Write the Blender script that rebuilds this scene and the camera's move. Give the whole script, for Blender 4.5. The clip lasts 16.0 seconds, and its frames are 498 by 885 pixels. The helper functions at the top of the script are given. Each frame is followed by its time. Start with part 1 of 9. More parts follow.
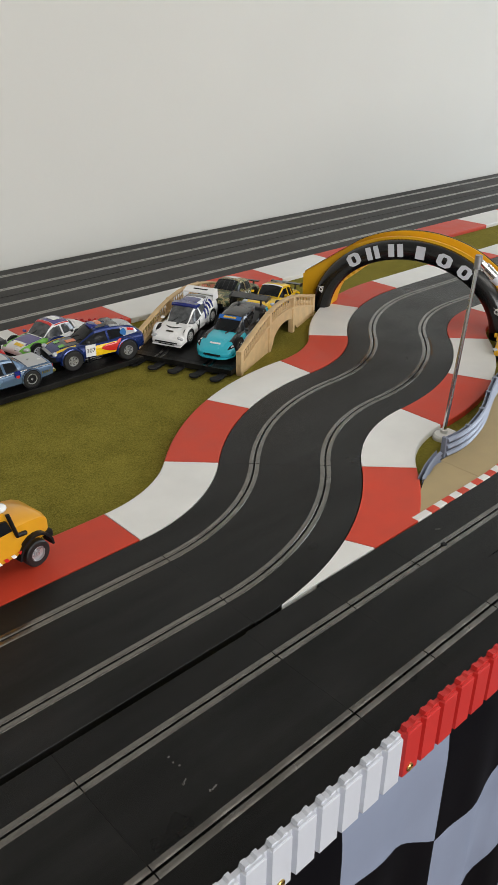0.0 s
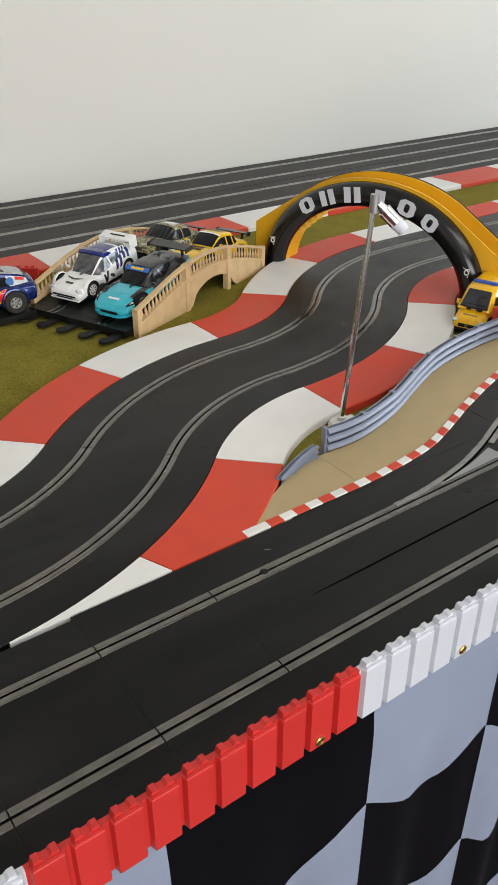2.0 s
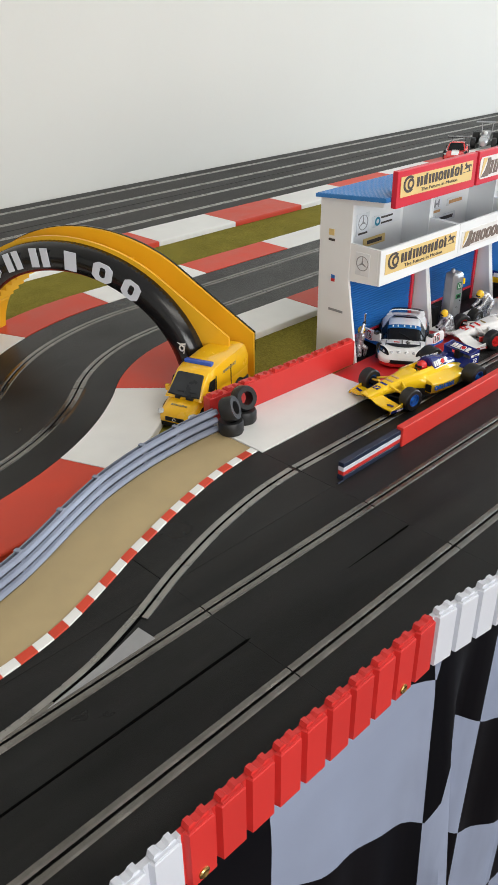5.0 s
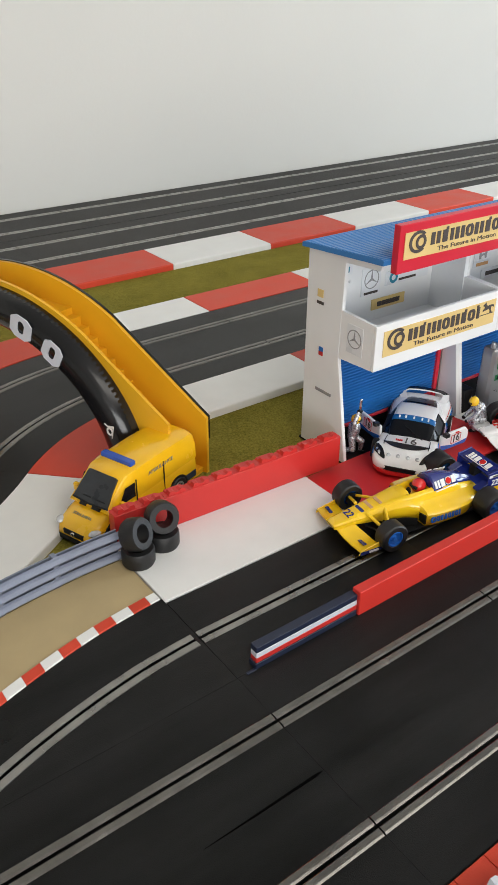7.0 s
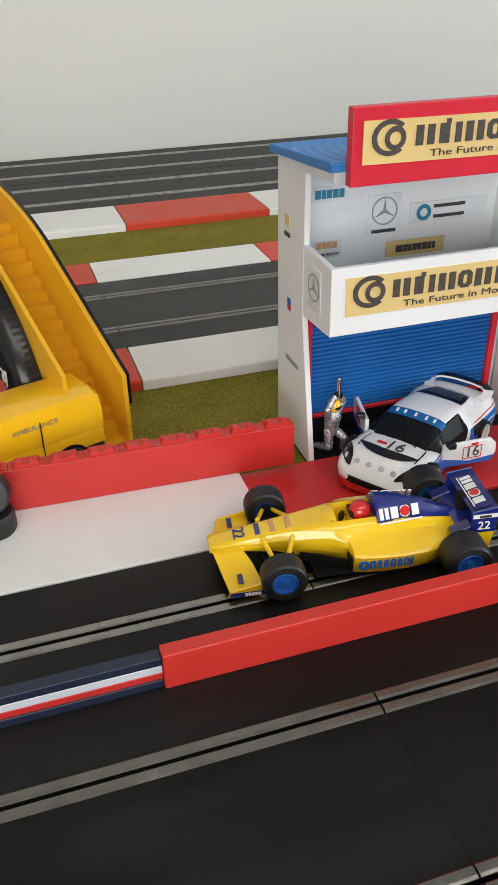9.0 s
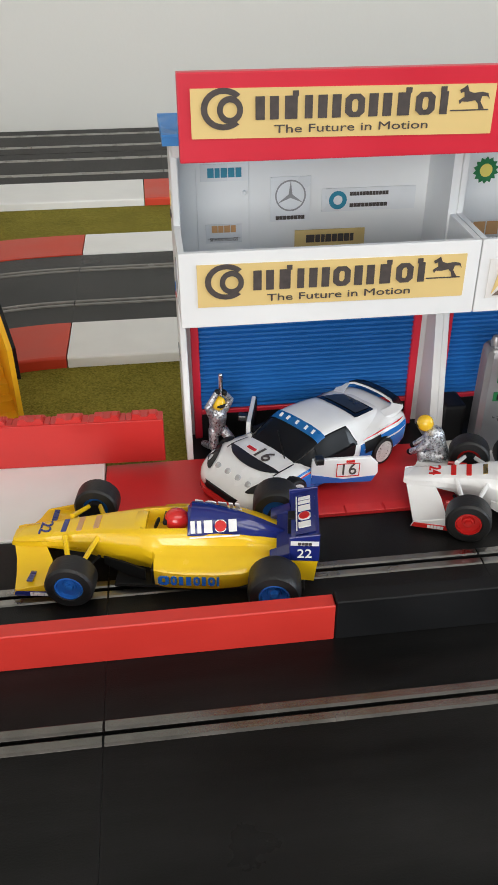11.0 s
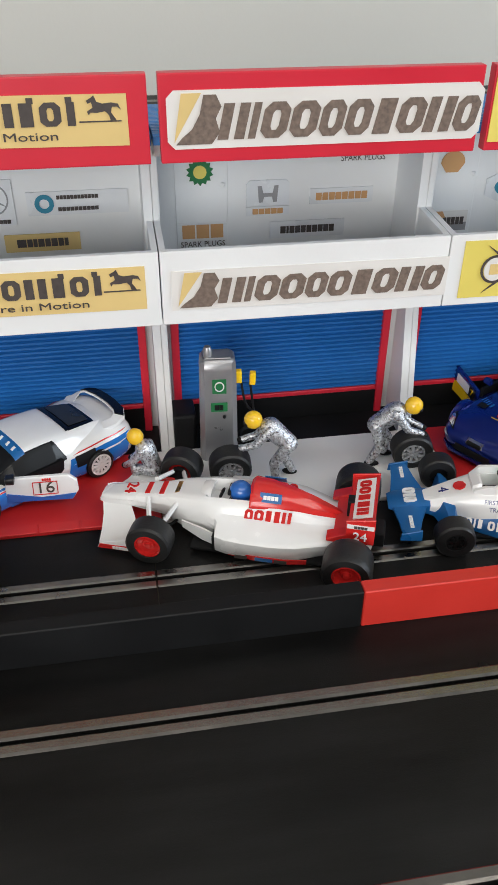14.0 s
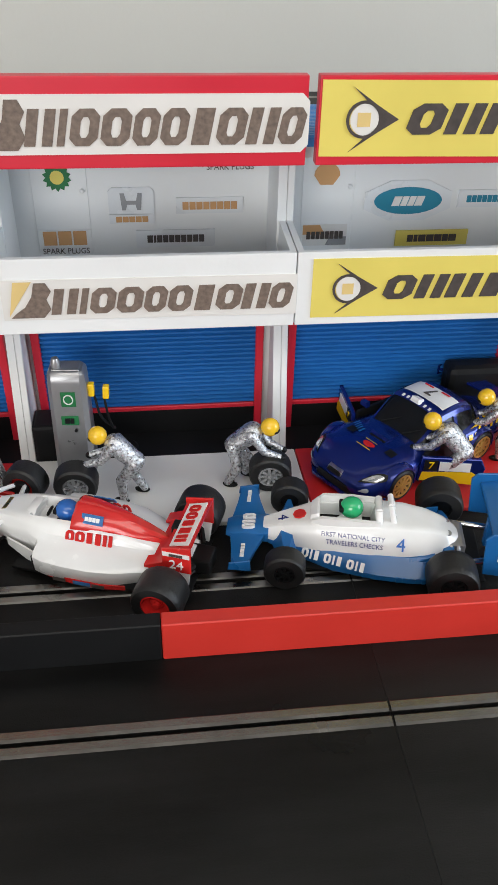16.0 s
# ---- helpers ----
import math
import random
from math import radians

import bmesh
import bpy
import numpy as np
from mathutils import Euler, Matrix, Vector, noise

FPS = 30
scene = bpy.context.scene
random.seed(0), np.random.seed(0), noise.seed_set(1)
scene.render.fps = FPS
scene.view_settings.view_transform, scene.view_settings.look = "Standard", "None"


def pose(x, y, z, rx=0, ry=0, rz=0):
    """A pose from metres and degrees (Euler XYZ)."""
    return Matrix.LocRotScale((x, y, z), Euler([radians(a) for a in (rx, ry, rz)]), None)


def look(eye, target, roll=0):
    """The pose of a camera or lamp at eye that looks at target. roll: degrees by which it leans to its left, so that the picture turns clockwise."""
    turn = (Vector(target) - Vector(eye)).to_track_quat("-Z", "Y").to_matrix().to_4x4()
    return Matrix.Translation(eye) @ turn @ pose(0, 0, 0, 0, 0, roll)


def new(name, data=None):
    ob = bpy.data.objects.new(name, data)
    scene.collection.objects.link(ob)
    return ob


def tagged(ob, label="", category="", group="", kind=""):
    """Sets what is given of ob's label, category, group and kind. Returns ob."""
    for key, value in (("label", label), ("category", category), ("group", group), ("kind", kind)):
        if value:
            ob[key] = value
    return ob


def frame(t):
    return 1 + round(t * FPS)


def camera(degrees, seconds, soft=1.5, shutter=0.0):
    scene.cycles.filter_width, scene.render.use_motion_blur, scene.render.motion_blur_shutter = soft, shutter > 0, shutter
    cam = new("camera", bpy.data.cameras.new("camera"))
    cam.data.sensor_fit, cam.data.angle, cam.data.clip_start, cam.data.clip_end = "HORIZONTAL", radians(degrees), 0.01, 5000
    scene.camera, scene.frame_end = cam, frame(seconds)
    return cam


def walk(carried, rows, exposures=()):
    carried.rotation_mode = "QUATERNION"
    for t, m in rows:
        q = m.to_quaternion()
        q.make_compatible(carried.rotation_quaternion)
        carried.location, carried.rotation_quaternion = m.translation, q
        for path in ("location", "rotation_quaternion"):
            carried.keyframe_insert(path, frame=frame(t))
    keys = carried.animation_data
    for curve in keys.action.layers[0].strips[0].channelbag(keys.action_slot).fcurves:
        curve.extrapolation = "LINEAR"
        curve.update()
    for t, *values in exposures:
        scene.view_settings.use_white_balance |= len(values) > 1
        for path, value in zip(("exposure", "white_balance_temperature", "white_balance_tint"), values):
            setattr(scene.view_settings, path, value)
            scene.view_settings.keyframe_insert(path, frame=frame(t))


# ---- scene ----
cam = camera(34.72, 16.0, 0.8)
PATH = [
    (0, (-0.0086, -0.0000, 0.4272), (1.2008, 1.2932, -0.5027), 0.52),
    (0.5, (0.0518, 0.0111, 0.4175), (1.2312, 1.3276, -0.5183), 0.06),
    (1, (0.1275, 0.0076, 0.3929), (1.2217, 1.3905, -0.5508), -0.28),
    (1.5, (0.1907, -0.0041, 0.3693), (1.2436, 1.3720, -0.6296), 0.27),
    (2, (0.2757, -0.0274, 0.3691), (1.2847, 1.3648, -0.6525), -0.02),
    (2.5, (0.3465, -0.0364, 0.3777), (1.3830, 1.3225, -0.6611), -0.10),
    (3, (0.4008, -0.0172, 0.3757), (1.5496, 1.2573, -0.6519), -0.27),
    (3.5, (0.4423, 0.0058, 0.3689), (1.7066, 1.1715, -0.6523), 0.07),
    (4, (0.4787, 0.0075, 0.3611), (1.7821, 1.1330, -0.6559), -0.21),
    (4.2, (0.5012, 0.0101, 0.3554), (1.8053, 1.1439, -0.6515), -0.17),
    (6.3, (0.7471, 0.0314, 0.3552), (1.7647, 1.4266, -0.6536), -0.69),
    (6.5, (0.7784, 0.0547, 0.3593), (1.7870, 1.4495, -0.6591), -0.30),
    (7, (0.8316, 0.0912, 0.3530), (1.8584, 1.4789, -0.6569), 0.45),
    (7.5, (0.8739, 0.1103, 0.3224), (1.8977, 1.5019, -0.6852), 0.55),
    (8, (0.9491, 0.1158, 0.2973), (1.8058, 1.6066, -0.7242), -0.34),
    (8.5, (1.0262, 0.1220, 0.2761), (1.6412, 1.7158, -0.7639), -1.18),
    (9, (1.0846, 0.1250, 0.2639), (1.5861, 1.7541, -0.7823), -1.29),
    (9.2, (1.1030, 0.1239, 0.2627), (1.5920, 1.7500, -0.7941), -1.37),
    (11.3, (1.2434, 0.1265, 0.2500), (1.4119, 1.7998, -0.8324), -0.97),
    (11.5, (1.2515, 0.1323, 0.2535), (1.4282, 1.7938, -0.8457), -1.95),
    (12, (1.2850, 0.1259, 0.2521), (1.4687, 1.7940, -0.8359), -0.83),
    (12.5, (1.3071, 0.1249, 0.2542), (1.4771, 1.7865, -0.8458), -0.90),
    (13, (1.3230, 0.1369, 0.2550), (1.5362, 1.7745, -0.8733), -0.55),
    (13.5, (1.3482, 0.1325, 0.2592), (1.6685, 1.7429, -0.8828), -0.06),
    (14, (1.3718, 0.1301, 0.2662), (1.6426, 1.7445, -0.8828), 0.36),
    (14.5, (1.3870, 0.1291, 0.2678), (1.5739, 1.7546, -0.8824), 0.53),
    (15, (1.4124, 0.1362, 0.2692), (1.5944, 1.7578, -0.8872), 1.38),
    (15.5, (1.4417, 0.1386, 0.2689), (1.6233, 1.7604, -0.8873), 1.52),
    (16, (1.4666, 0.1362, 0.2677), (1.6689, 1.7562, -0.8875), 1.32),
]
walk(cam, [(t, look(eye, target, roll)) for t, eye, target, roll in PATH], exposures=((0, -0.16), (0.6, -0.20), (1.5, 0.0), (6.5, 0.08), (7.5, -0.12), (9, -0.08), (11.5, -0.14), (13, -0.20), (16, -0.18)))

# ---- world and light ----
ROOM_FLOOR, ROOM_TOP = -0.80, 1.75
world = bpy.data.worlds.new("room_air")
scene.world = world
world.use_nodes = True
world.node_tree.nodes["Background"].inputs[0].default_value = (0.75, 0.85, 1.0, 1)
world.node_tree.nodes["Background"].inputs[1].default_value = 0.35


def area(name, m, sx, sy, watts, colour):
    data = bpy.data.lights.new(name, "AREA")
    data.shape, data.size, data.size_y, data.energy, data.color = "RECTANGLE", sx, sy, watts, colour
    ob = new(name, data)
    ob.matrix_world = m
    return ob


# Added overhead fill lamp; the ceiling carries no fixture for it.
area("overhead_fill_light", look((1.55, -0.75, 1.70), (1.55, -0.1, 0.0)), 2.4, 1.0, 27, (1.0, 0.95, 0.87))
area("window_light", look((4.25, -0.6, 0.75), (1.2, 0.6, 0.0)), 1.3, 1.5, 67, (0.78, 0.89, 1.0))
area("window_light_back", look((-0.07, -2.76, 0.66), (0.15, 0.6, 0.08)), 2.5, 1.25, 76, (0.99, 0.98, 0.96))


# ---- materials ----
def mat(name, colour, rough=0.5, metal=0.0, vary=0.06, scale=30.0, bump=0.0, bscale=400.0, coat=0.0, spec=0.5, piece=0.0):
    """A painted, moulded or metal surface with two scales of variation."""
    m = bpy.data.materials.new(name)
    m.use_nodes = True
    t = m.node_tree
    b = t.nodes["Principled BSDF"]
    b.inputs["Roughness"].default_value = rough
    b.inputs["Metallic"].default_value = metal
    b.inputs["Specular IOR Level"].default_value = spec
    b.inputs["Coat Weight"].default_value = coat
    b.inputs["Coat Roughness"].default_value = 0.08
    co = t.nodes.new("ShaderNodeTexCoord")
    n1 = t.nodes.new("ShaderNodeTexNoise")
    n1.inputs["Scale"].default_value, n1.inputs["Detail"].default_value = scale, 6
    t.links.new(co.outputs["Object"], n1.inputs["Vector"])
    ramp = t.nodes.new("ShaderNodeValToRGB")
    ramp.color_ramp.elements[0].position, ramp.color_ramp.elements[1].position = 0.3, 0.7
    ramp.color_ramp.elements[0].color = tuple(c * (1 - vary) for c in colour) + (1,)
    ramp.color_ramp.elements[1].color = tuple(min(1, c * (1 + vary)) for c in colour) + (1,)
    t.links.new(n1.outputs["Fac"], ramp.inputs[0])
    out = ramp.outputs[0]
    if piece:
        info = t.nodes.new("ShaderNodeObjectInfo")
        hsv = t.nodes.new("ShaderNodeHueSaturation")
        mp = t.nodes.new("ShaderNodeMapRange")
        mp.inputs[3].default_value, mp.inputs[4].default_value = 1 - piece, 1 + piece
        t.links.new(info.outputs["Random"], mp.inputs[0])
        t.links.new(mp.outputs[0], hsv.inputs["Value"])
        t.links.new(out, hsv.inputs["Color"])
        out = hsv.outputs[0]
    t.links.new(out, b.inputs["Base Color"])
    n2 = t.nodes.new("ShaderNodeTexNoise")
    n2.inputs["Scale"].default_value, n2.inputs["Detail"].default_value = bscale, 4
    t.links.new(co.outputs["Object"], n2.inputs["Vector"])
    rr = t.nodes.new("ShaderNodeMapRange")
    rr.inputs[1].default_value, rr.inputs[2].default_value = 0.3, 0.7
    rr.inputs[3].default_value, rr.inputs[4].default_value = max(0.02, rough - 0.07), min(1, rough + 0.07)
    t.links.new(n1.outputs["Fac"], rr.inputs[0])
    t.links.new(rr.outputs[0], b.inputs["Roughness"])
    if bump:
        bp = t.nodes.new("ShaderNodeBump")
        bp.inputs["Strength"].default_value, bp.inputs["Distance"].default_value = bump, 0.0006
        t.links.new(n2.outputs["Fac"], bp.inputs["Height"])
        t.links.new(bp.outputs[0], b.inputs["Normal"])
    return m


M_WALL = mat("wall_paint", (0.66, 0.645, 0.60), 0.85, vary=0.02, scale=2.5, bump=0.25, bscale=180, spec=0.2)
M_CEIL = mat("ceiling_paint", (0.74, 0.73, 0.70), 0.9, vary=0.02, scale=2)
M_WOOD = mat("dark_floor_wood", (0.055, 0.028, 0.018), 0.45, vary=0.4, scale=9, bump=0.2, bscale=90)
M_BOARD = mat("table_board", (0.35, 0.25, 0.15), 0.7, vary=0.15, scale=20)
M_TRACK = mat("track_plastic", (0.0052, 0.0051, 0.0050), 0.34, vary=0.25, scale=14, bump=0.30, bscale=1500, spec=0.20, piece=0.12)


def smear(m, low, high):
    """Long pale smears along the track, dust and painted-in sheen, over the plain colour."""
    t = m.node_tree
    b = t.nodes["Principled BSDF"]
    old = b.inputs["Base Color"].links[0].from_socket
    co, mp, n = t.nodes.new("ShaderNodeTexCoord"), t.nodes.new("ShaderNodeMapping"), t.nodes.new("ShaderNodeTexNoise")
    mp.inputs["Scale"].default_value = (2.2, 13.0, 1.0)
    n.inputs["Scale"].default_value, n.inputs["Detail"].default_value, n.inputs["Roughness"].default_value = 1.6, 7, 0.62
    t.links.new(co.outputs["Object"], mp.inputs["Vector"])
    t.links.new(mp.outputs[0], n.inputs["Vector"])
    rg = t.nodes.new("ShaderNodeMapRange")
    rg.inputs[1].default_value, rg.inputs[2].default_value, rg.inputs[3].default_value, rg.inputs[4].default_value = 0.35, 0.72, low, high
    t.links.new(n.outputs["Fac"], rg.inputs[0])
    hs = t.nodes.new("ShaderNodeHueSaturation")
    t.links.new(rg.outputs[0], hs.inputs["Value"])
    t.links.new(old, hs.inputs["Color"])
    t.links.new(hs.outputs[0], b.inputs["Base Color"])


smear(M_TRACK, 0.50, 3.6)
# Rear and wall track sections: a paler grey than the other track.
M_GREYTRACK = mat("grey_track_plastic", (0.040, 0.038, 0.036), 0.55, vary=0.22, scale=9, bump=0.25, bscale=1200, spec=0.18, piece=0.12)
M_SLOT = mat("slot_black", (0.0012, 0.0012, 0.0012), 0.9, vary=0.1, spec=0.04)
M_RAIL = mat("rail_metal", (0.215, 0.205, 0.192), 0.21, metal=1.0, vary=0.18, scale=55, bump=0.05, bscale=700)
# Same metal, lighter: highlights on the far and pit rails put into its colour.
M_RAILLIT = mat("lit_rail_metal", (0.34, 0.33, 0.31), 0.30, metal=1.0, vary=0.18, scale=55, bump=0.05, bscale=700)
M_RED = mat("red_border_plastic", (0.60, 0.058, 0.028), 0.44, vary=0.07, scale=24, bump=0.10, bscale=900, spec=0.28, piece=0.10)
M_WHITE = mat("white_border_plastic", (0.78, 0.77, 0.745), 0.42, vary=0.04, scale=24, bump=0.10, bscale=900, piece=0.04)
M_BRED = mat("red_barrier_plastic", (0.560, 0.030, 0.026), 0.36, vary=0.06, scale=30, bump=0.06, bscale=800, piece=0.05)
# White barrier plastic, with shade and cool window light put into its bluish tint.
M_BWHITE = mat("white_barrier_plastic", (0.60, 0.62, 0.68), 0.36, vary=0.04, scale=30, bump=0.06, bscale=800)
M_SAND = mat("sand_border", (0.44, 0.335, 0.175), 0.7, vary=0.05, scale=40, bump=0.35, bscale=2200)
M_ARMCO = mat("silver_blue_plastic", (0.205, 0.228, 0.295), 0.44, metal=0.1, vary=0.08, scale=60, bump=0.05)
M_STONE = mat("cream_stone_plastic", (0.60, 0.42, 0.22), 0.55, vary=0.12, scale=70, bump=0.25, bscale=900)
M_YEL = mat("yellow_bridge_plastic", (0.76, 0.40, 0.015), 0.35, vary=0.05, scale=20, bump=0.05, bscale=600)
M_TYRE = mat("tyre_rubber", (0.0105, 0.0105, 0.011), 0.50, vary=0.25, scale=80, bump=0.3, bscale=900)
M_GLOSSBLK = mat("gloss_black", (0.0055, 0.0055, 0.0065), 0.20, vary=0.15, scale=30)
M_MATTBLK = mat("matt_black_plastic", (0.0075, 0.0078, 0.0085), 0.50, vary=0.2, scale=30, bump=0.05, bscale=700, spec=0.22)
M_PITW = mat("pit_white_plastic", (0.79, 0.80, 0.80), 0.40, vary=0.035, scale=18, bump=0.08, bscale=500)
M_PITB = mat("pit_blue_plastic", (0.014, 0.135, 0.43), 0.40, vary=0.10, scale=25, bump=0.05, bscale=500)
# Shutter plastic again, the roof's stronger light put into a lighter blue.
M_PITBLIT = mat("lit_blue_plastic", (0.030, 0.19, 0.50), 0.42, vary=0.06, scale=25)
M_PITR = mat("pit_red_plastic", (0.62, 0.018, 0.040), 0.38, vary=0.05, scale=25)
M_PRED = mat("pit_red_floor", (0.62, 0.022, 0.024), 0.45, vary=0.06, scale=30, bump=0.1, bscale=800)
M_CREAM = mat("cream_sticker_paper", (0.72, 0.53, 0.21), 0.55, vary=0.05, scale=30)
M_LEMON = mat("lemon_sticker_paper", (0.75, 0.62, 0.13), 0.55, vary=0.05, scale=30)
M_PAPER = mat("white_sticker_paper", (0.74, 0.72, 0.69), 0.5, vary=0.04, scale=30)
M_INK = mat("black_print", (0.062, 0.050, 0.046), 0.6, vary=0.25, scale=300)
M_BROWNINK = mat("brown_black_print", (0.17, 0.125, 0.10), 0.6, vary=0.30, scale=500)
M_CHROME = mat("chrome", (0.75, 0.75, 0.76), 0.14, metal=1.0, vary=0.05)
M_SILVER = mat("silver_paint", (0.36, 0.36, 0.37), 0.34, metal=0.7, vary=0.08, scale=60, bump=0.08, bscale=900)
M_FOIL = mat("silver_suit", (0.56, 0.57, 0.60), 0.30, metal=0.80, vary=0.55, scale=700, bump=0.9, bscale=1100)
M_BRASS = mat("brass", (0.55, 0.38, 0.13), 0.3, metal=1.0, vary=0.15, scale=200)
M_SKIRT = bpy.data.materials.new("checkered_cloth")
M_GRASS = bpy.data.materials.new("green_scatter_mat")


def grass_nodes():
    M_GRASS.use_nodes = True
    t = M_GRASS.node_tree
    b = t.nodes["Principled BSDF"]
    b.inputs["Roughness"].default_value, b.inputs["Specular IOR Level"].default_value = 0.95, 0.1
    co = t.nodes.new("ShaderNodeTexCoord")
    mixes = []
    for sc, det in ((26, 6), (700, 4)):
        n = t.nodes.new("ShaderNodeTexNoise")
        n.inputs["Scale"].default_value, n.inputs["Detail"].default_value = sc, det
        t.links.new(co.outputs["Object"], n.inputs["Vector"])
        mixes.append(n)
    add = t.nodes.new("ShaderNodeMath")
    add.operation = "ADD"
    soft_ = t.nodes.new("ShaderNodeMapRange")
    soft_.inputs[3].default_value, soft_.inputs[4].default_value = 0.32, 0.68
    t.links.new(mixes[0].outputs["Fac"], soft_.inputs[0])
    t.links.new(soft_.outputs[0], add.inputs[0])
    t.links.new(mixes[1].outputs["Fac"], add.inputs[1])
    r = t.nodes.new("ShaderNodeValToRGB")
    r.color_ramp.elements[0].position, r.color_ramp.elements[1].position = 0.40, 0.60
    r.color_ramp.elements[0].color, r.color_ramp.elements[1].color = (0.125, 0.108, 0.014, 1), (0.285, 0.243, 0.042, 1)
    half = t.nodes.new("ShaderNodeMath")
    half.operation, half.inputs[1].default_value = "MULTIPLY", 0.5
    t.links.new(add.outputs[0], half.inputs[0])
    t.links.new(half.outputs[0], r.inputs[0])
    t.links.new(r.outputs[0], b.inputs["Base Color"])
    bp = t.nodes.new("ShaderNodeBump")
    bp.inputs["Strength"].default_value, bp.inputs["Distance"].default_value = 0.9, 0.001
    t.links.new(mixes[1].outputs["Fac"], bp.inputs["Height"])
    t.links.new(bp.outputs[0], b.inputs["Normal"])


def skirt_nodes():
    M_SKIRT.use_nodes = True
    t = M_SKIRT.node_tree
    b = t.nodes["Principled BSDF"]
    b.inputs["Roughness"].default_value = 0.5
    b.inputs["Specular IOR Level"].default_value = 0.12
    uv = t.nodes.new("ShaderNodeUVMap")
    ch = t.nodes.new("ShaderNodeTexChecker")
    ch.inputs["Scale"].default_value = 1.0
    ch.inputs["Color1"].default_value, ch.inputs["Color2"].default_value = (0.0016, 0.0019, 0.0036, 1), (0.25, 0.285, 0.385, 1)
    t.links.new(uv.outputs[0], ch.inputs["Vector"])
    n = t.nodes.new("ShaderNodeTexNoise")
    n.inputs["Scale"].default_value = 9.0
    hs = t.nodes.new("ShaderNodeHueSaturation")
    mp = t.nodes.new("ShaderNodeMapRange")
    mp.inputs[3].default_value, mp.inputs[4].default_value = 0.85, 1.12
    t.links.new(n.outputs["Fac"], mp.inputs[0])
    t.links.new(mp.outputs[0], hs.inputs["Value"])
    t.links.new(ch.outputs["Color"], hs.inputs["Color"])
    t.links.new(hs.outputs[0], b.inputs["Base Color"])


grass_nodes()
skirt_nodes()


# ---- helpers ----
def part(name, bm, material, parent=None, label="", smooth=False):
    """One mesh object, linked under its thing."""
    me = bpy.data.meshes.new(name)
    bm.normal_update()
    bm.to_mesh(me)
    bm.free()
    if smooth:
        for p in me.polygons:
            p.use_smooth = True
        me.set_sharp_from_angle(angle=radians(38))
    me.materials.append(material)
    ob = new(name, me)
    if parent is not None:
        ob.parent = parent
    if label:
        ob["label"] = label
    return ob


def thing(name, label, category, m=None, group="", kind=""):
    ob = new(name)
    ob.empty_display_size = 0.01
    if m is not None:
        ob.matrix_world = m
    return tagged(ob, label, category, group, kind)


def box(x0, x1, y0, y1, z0, z1, bevel=0.0, bm=None, m=None):
    own = bm is None
    bm = bm or bmesh.new()
    vs = [bm.verts.new(((x0, x1)[i & 1], (y0, y1)[i >> 1 & 1], (z0, z1)[i >> 2])) for i in range(8)]
    fs = [bm.faces.new([vs[i] for i in f]) for f in ((0, 2, 3, 1), (4, 5, 7, 6), (0, 1, 5, 4), (2, 6, 7, 3), (0, 4, 6, 2), (1, 3, 7, 5))]
    if bevel:
        es = list({e for f in fs for e in f.edges})
        res = bmesh.ops.bevel(bm, geom=es, offset=bevel, segments=1 if bevel < 0.0006 else 2, affect="EDGES", profile=0.6)
        vs = list({v for f in res["faces"] for v in f.verts} | {v for v in vs if v.is_valid})
    if m is not None:
        bmesh.ops.transform(bm, matrix=m, verts=[v for v in vs if v.is_valid])
    return bm


def prism(pts, z0, z1, bm=None, bevel=0.0, axis="z"):
    """A solid from an outline. axis: the way it is thick along."""
    bm = bm or bmesh.new()
    put = {"z": lambda a, b, c: (a, b, c), "y": lambda a, b, c: (a, c, b), "x": lambda a, b, c: (c, a, b)}[axis]
    lo = [bm.verts.new(put(a, b, z0)) for a, b in pts]
    hi = [bm.verts.new(put(a, b, z1)) for a, b in pts]
    n = len(pts)
    fs = [bm.faces.new(hi), bm.faces.new(lo[::-1])] + [bm.faces.new((lo[i], lo[(i + 1) % n], hi[(i + 1) % n], hi[i])) for i in range(n)]
    bmesh.ops.recalc_face_normals(bm, faces=fs)
    if bevel:
        bmesh.ops.bevel(bm, geom=list({e for e in fs[0].edges} | {e for e in fs[1].edges}), offset=bevel, segments=1, affect="EDGES")
    return bm


def tube(a, b, r0, r1=None, n=12, bm=None, caps=True):
    bm = bm or bmesh.new()
    a, b = Vector(a), Vector(b)
    r1 = r0 if r1 is None else r1
    q = (b - a).to_track_quat("Z", "Y").to_matrix()
    rings = []
    for p, r in ((a, r0), (b, r1)):
        rings.append([bm.verts.new(p + q @ Vector((r * math.cos(k * math.tau / n), r * math.sin(k * math.tau / n), 0))) for k in range(n)])
    for k in range(n):
        bm.faces.new((rings[0][k], rings[0][(k + 1) % n], rings[1][(k + 1) % n], rings[1][k]))
    if caps:
        bm.faces.new(rings[0][::-1])
        bm.faces.new(rings[1])
    return bm


def lathe(profile, n=24, bm=None, m=None):
    """Turned about z from (radius, height) pairs; a ring where the last height is the first again."""
    bm = bm or bmesh.new()
    rings = []
    for r, z in profile:
        rings.append([bm.verts.new((r * math.cos(k * math.tau / n), r * math.sin(k * math.tau / n), z)) for k in range(n)])
    fs = []
    for a, b in zip(rings, rings[1:]):
        fs += [bm.faces.new((a[k], a[(k + 1) % n], b[(k + 1) % n], b[k])) for k in range(n)]
    if profile[0][1] == profile[-1][1]:
        fs += [bm.faces.new((rings[-1][k], rings[-1][(k + 1) % n], rings[0][(k + 1) % n], rings[0][k])) for k in range(n)]
    else:
        fs += [bm.faces.new(rings[0][::-1]), bm.faces.new(rings[-1])]
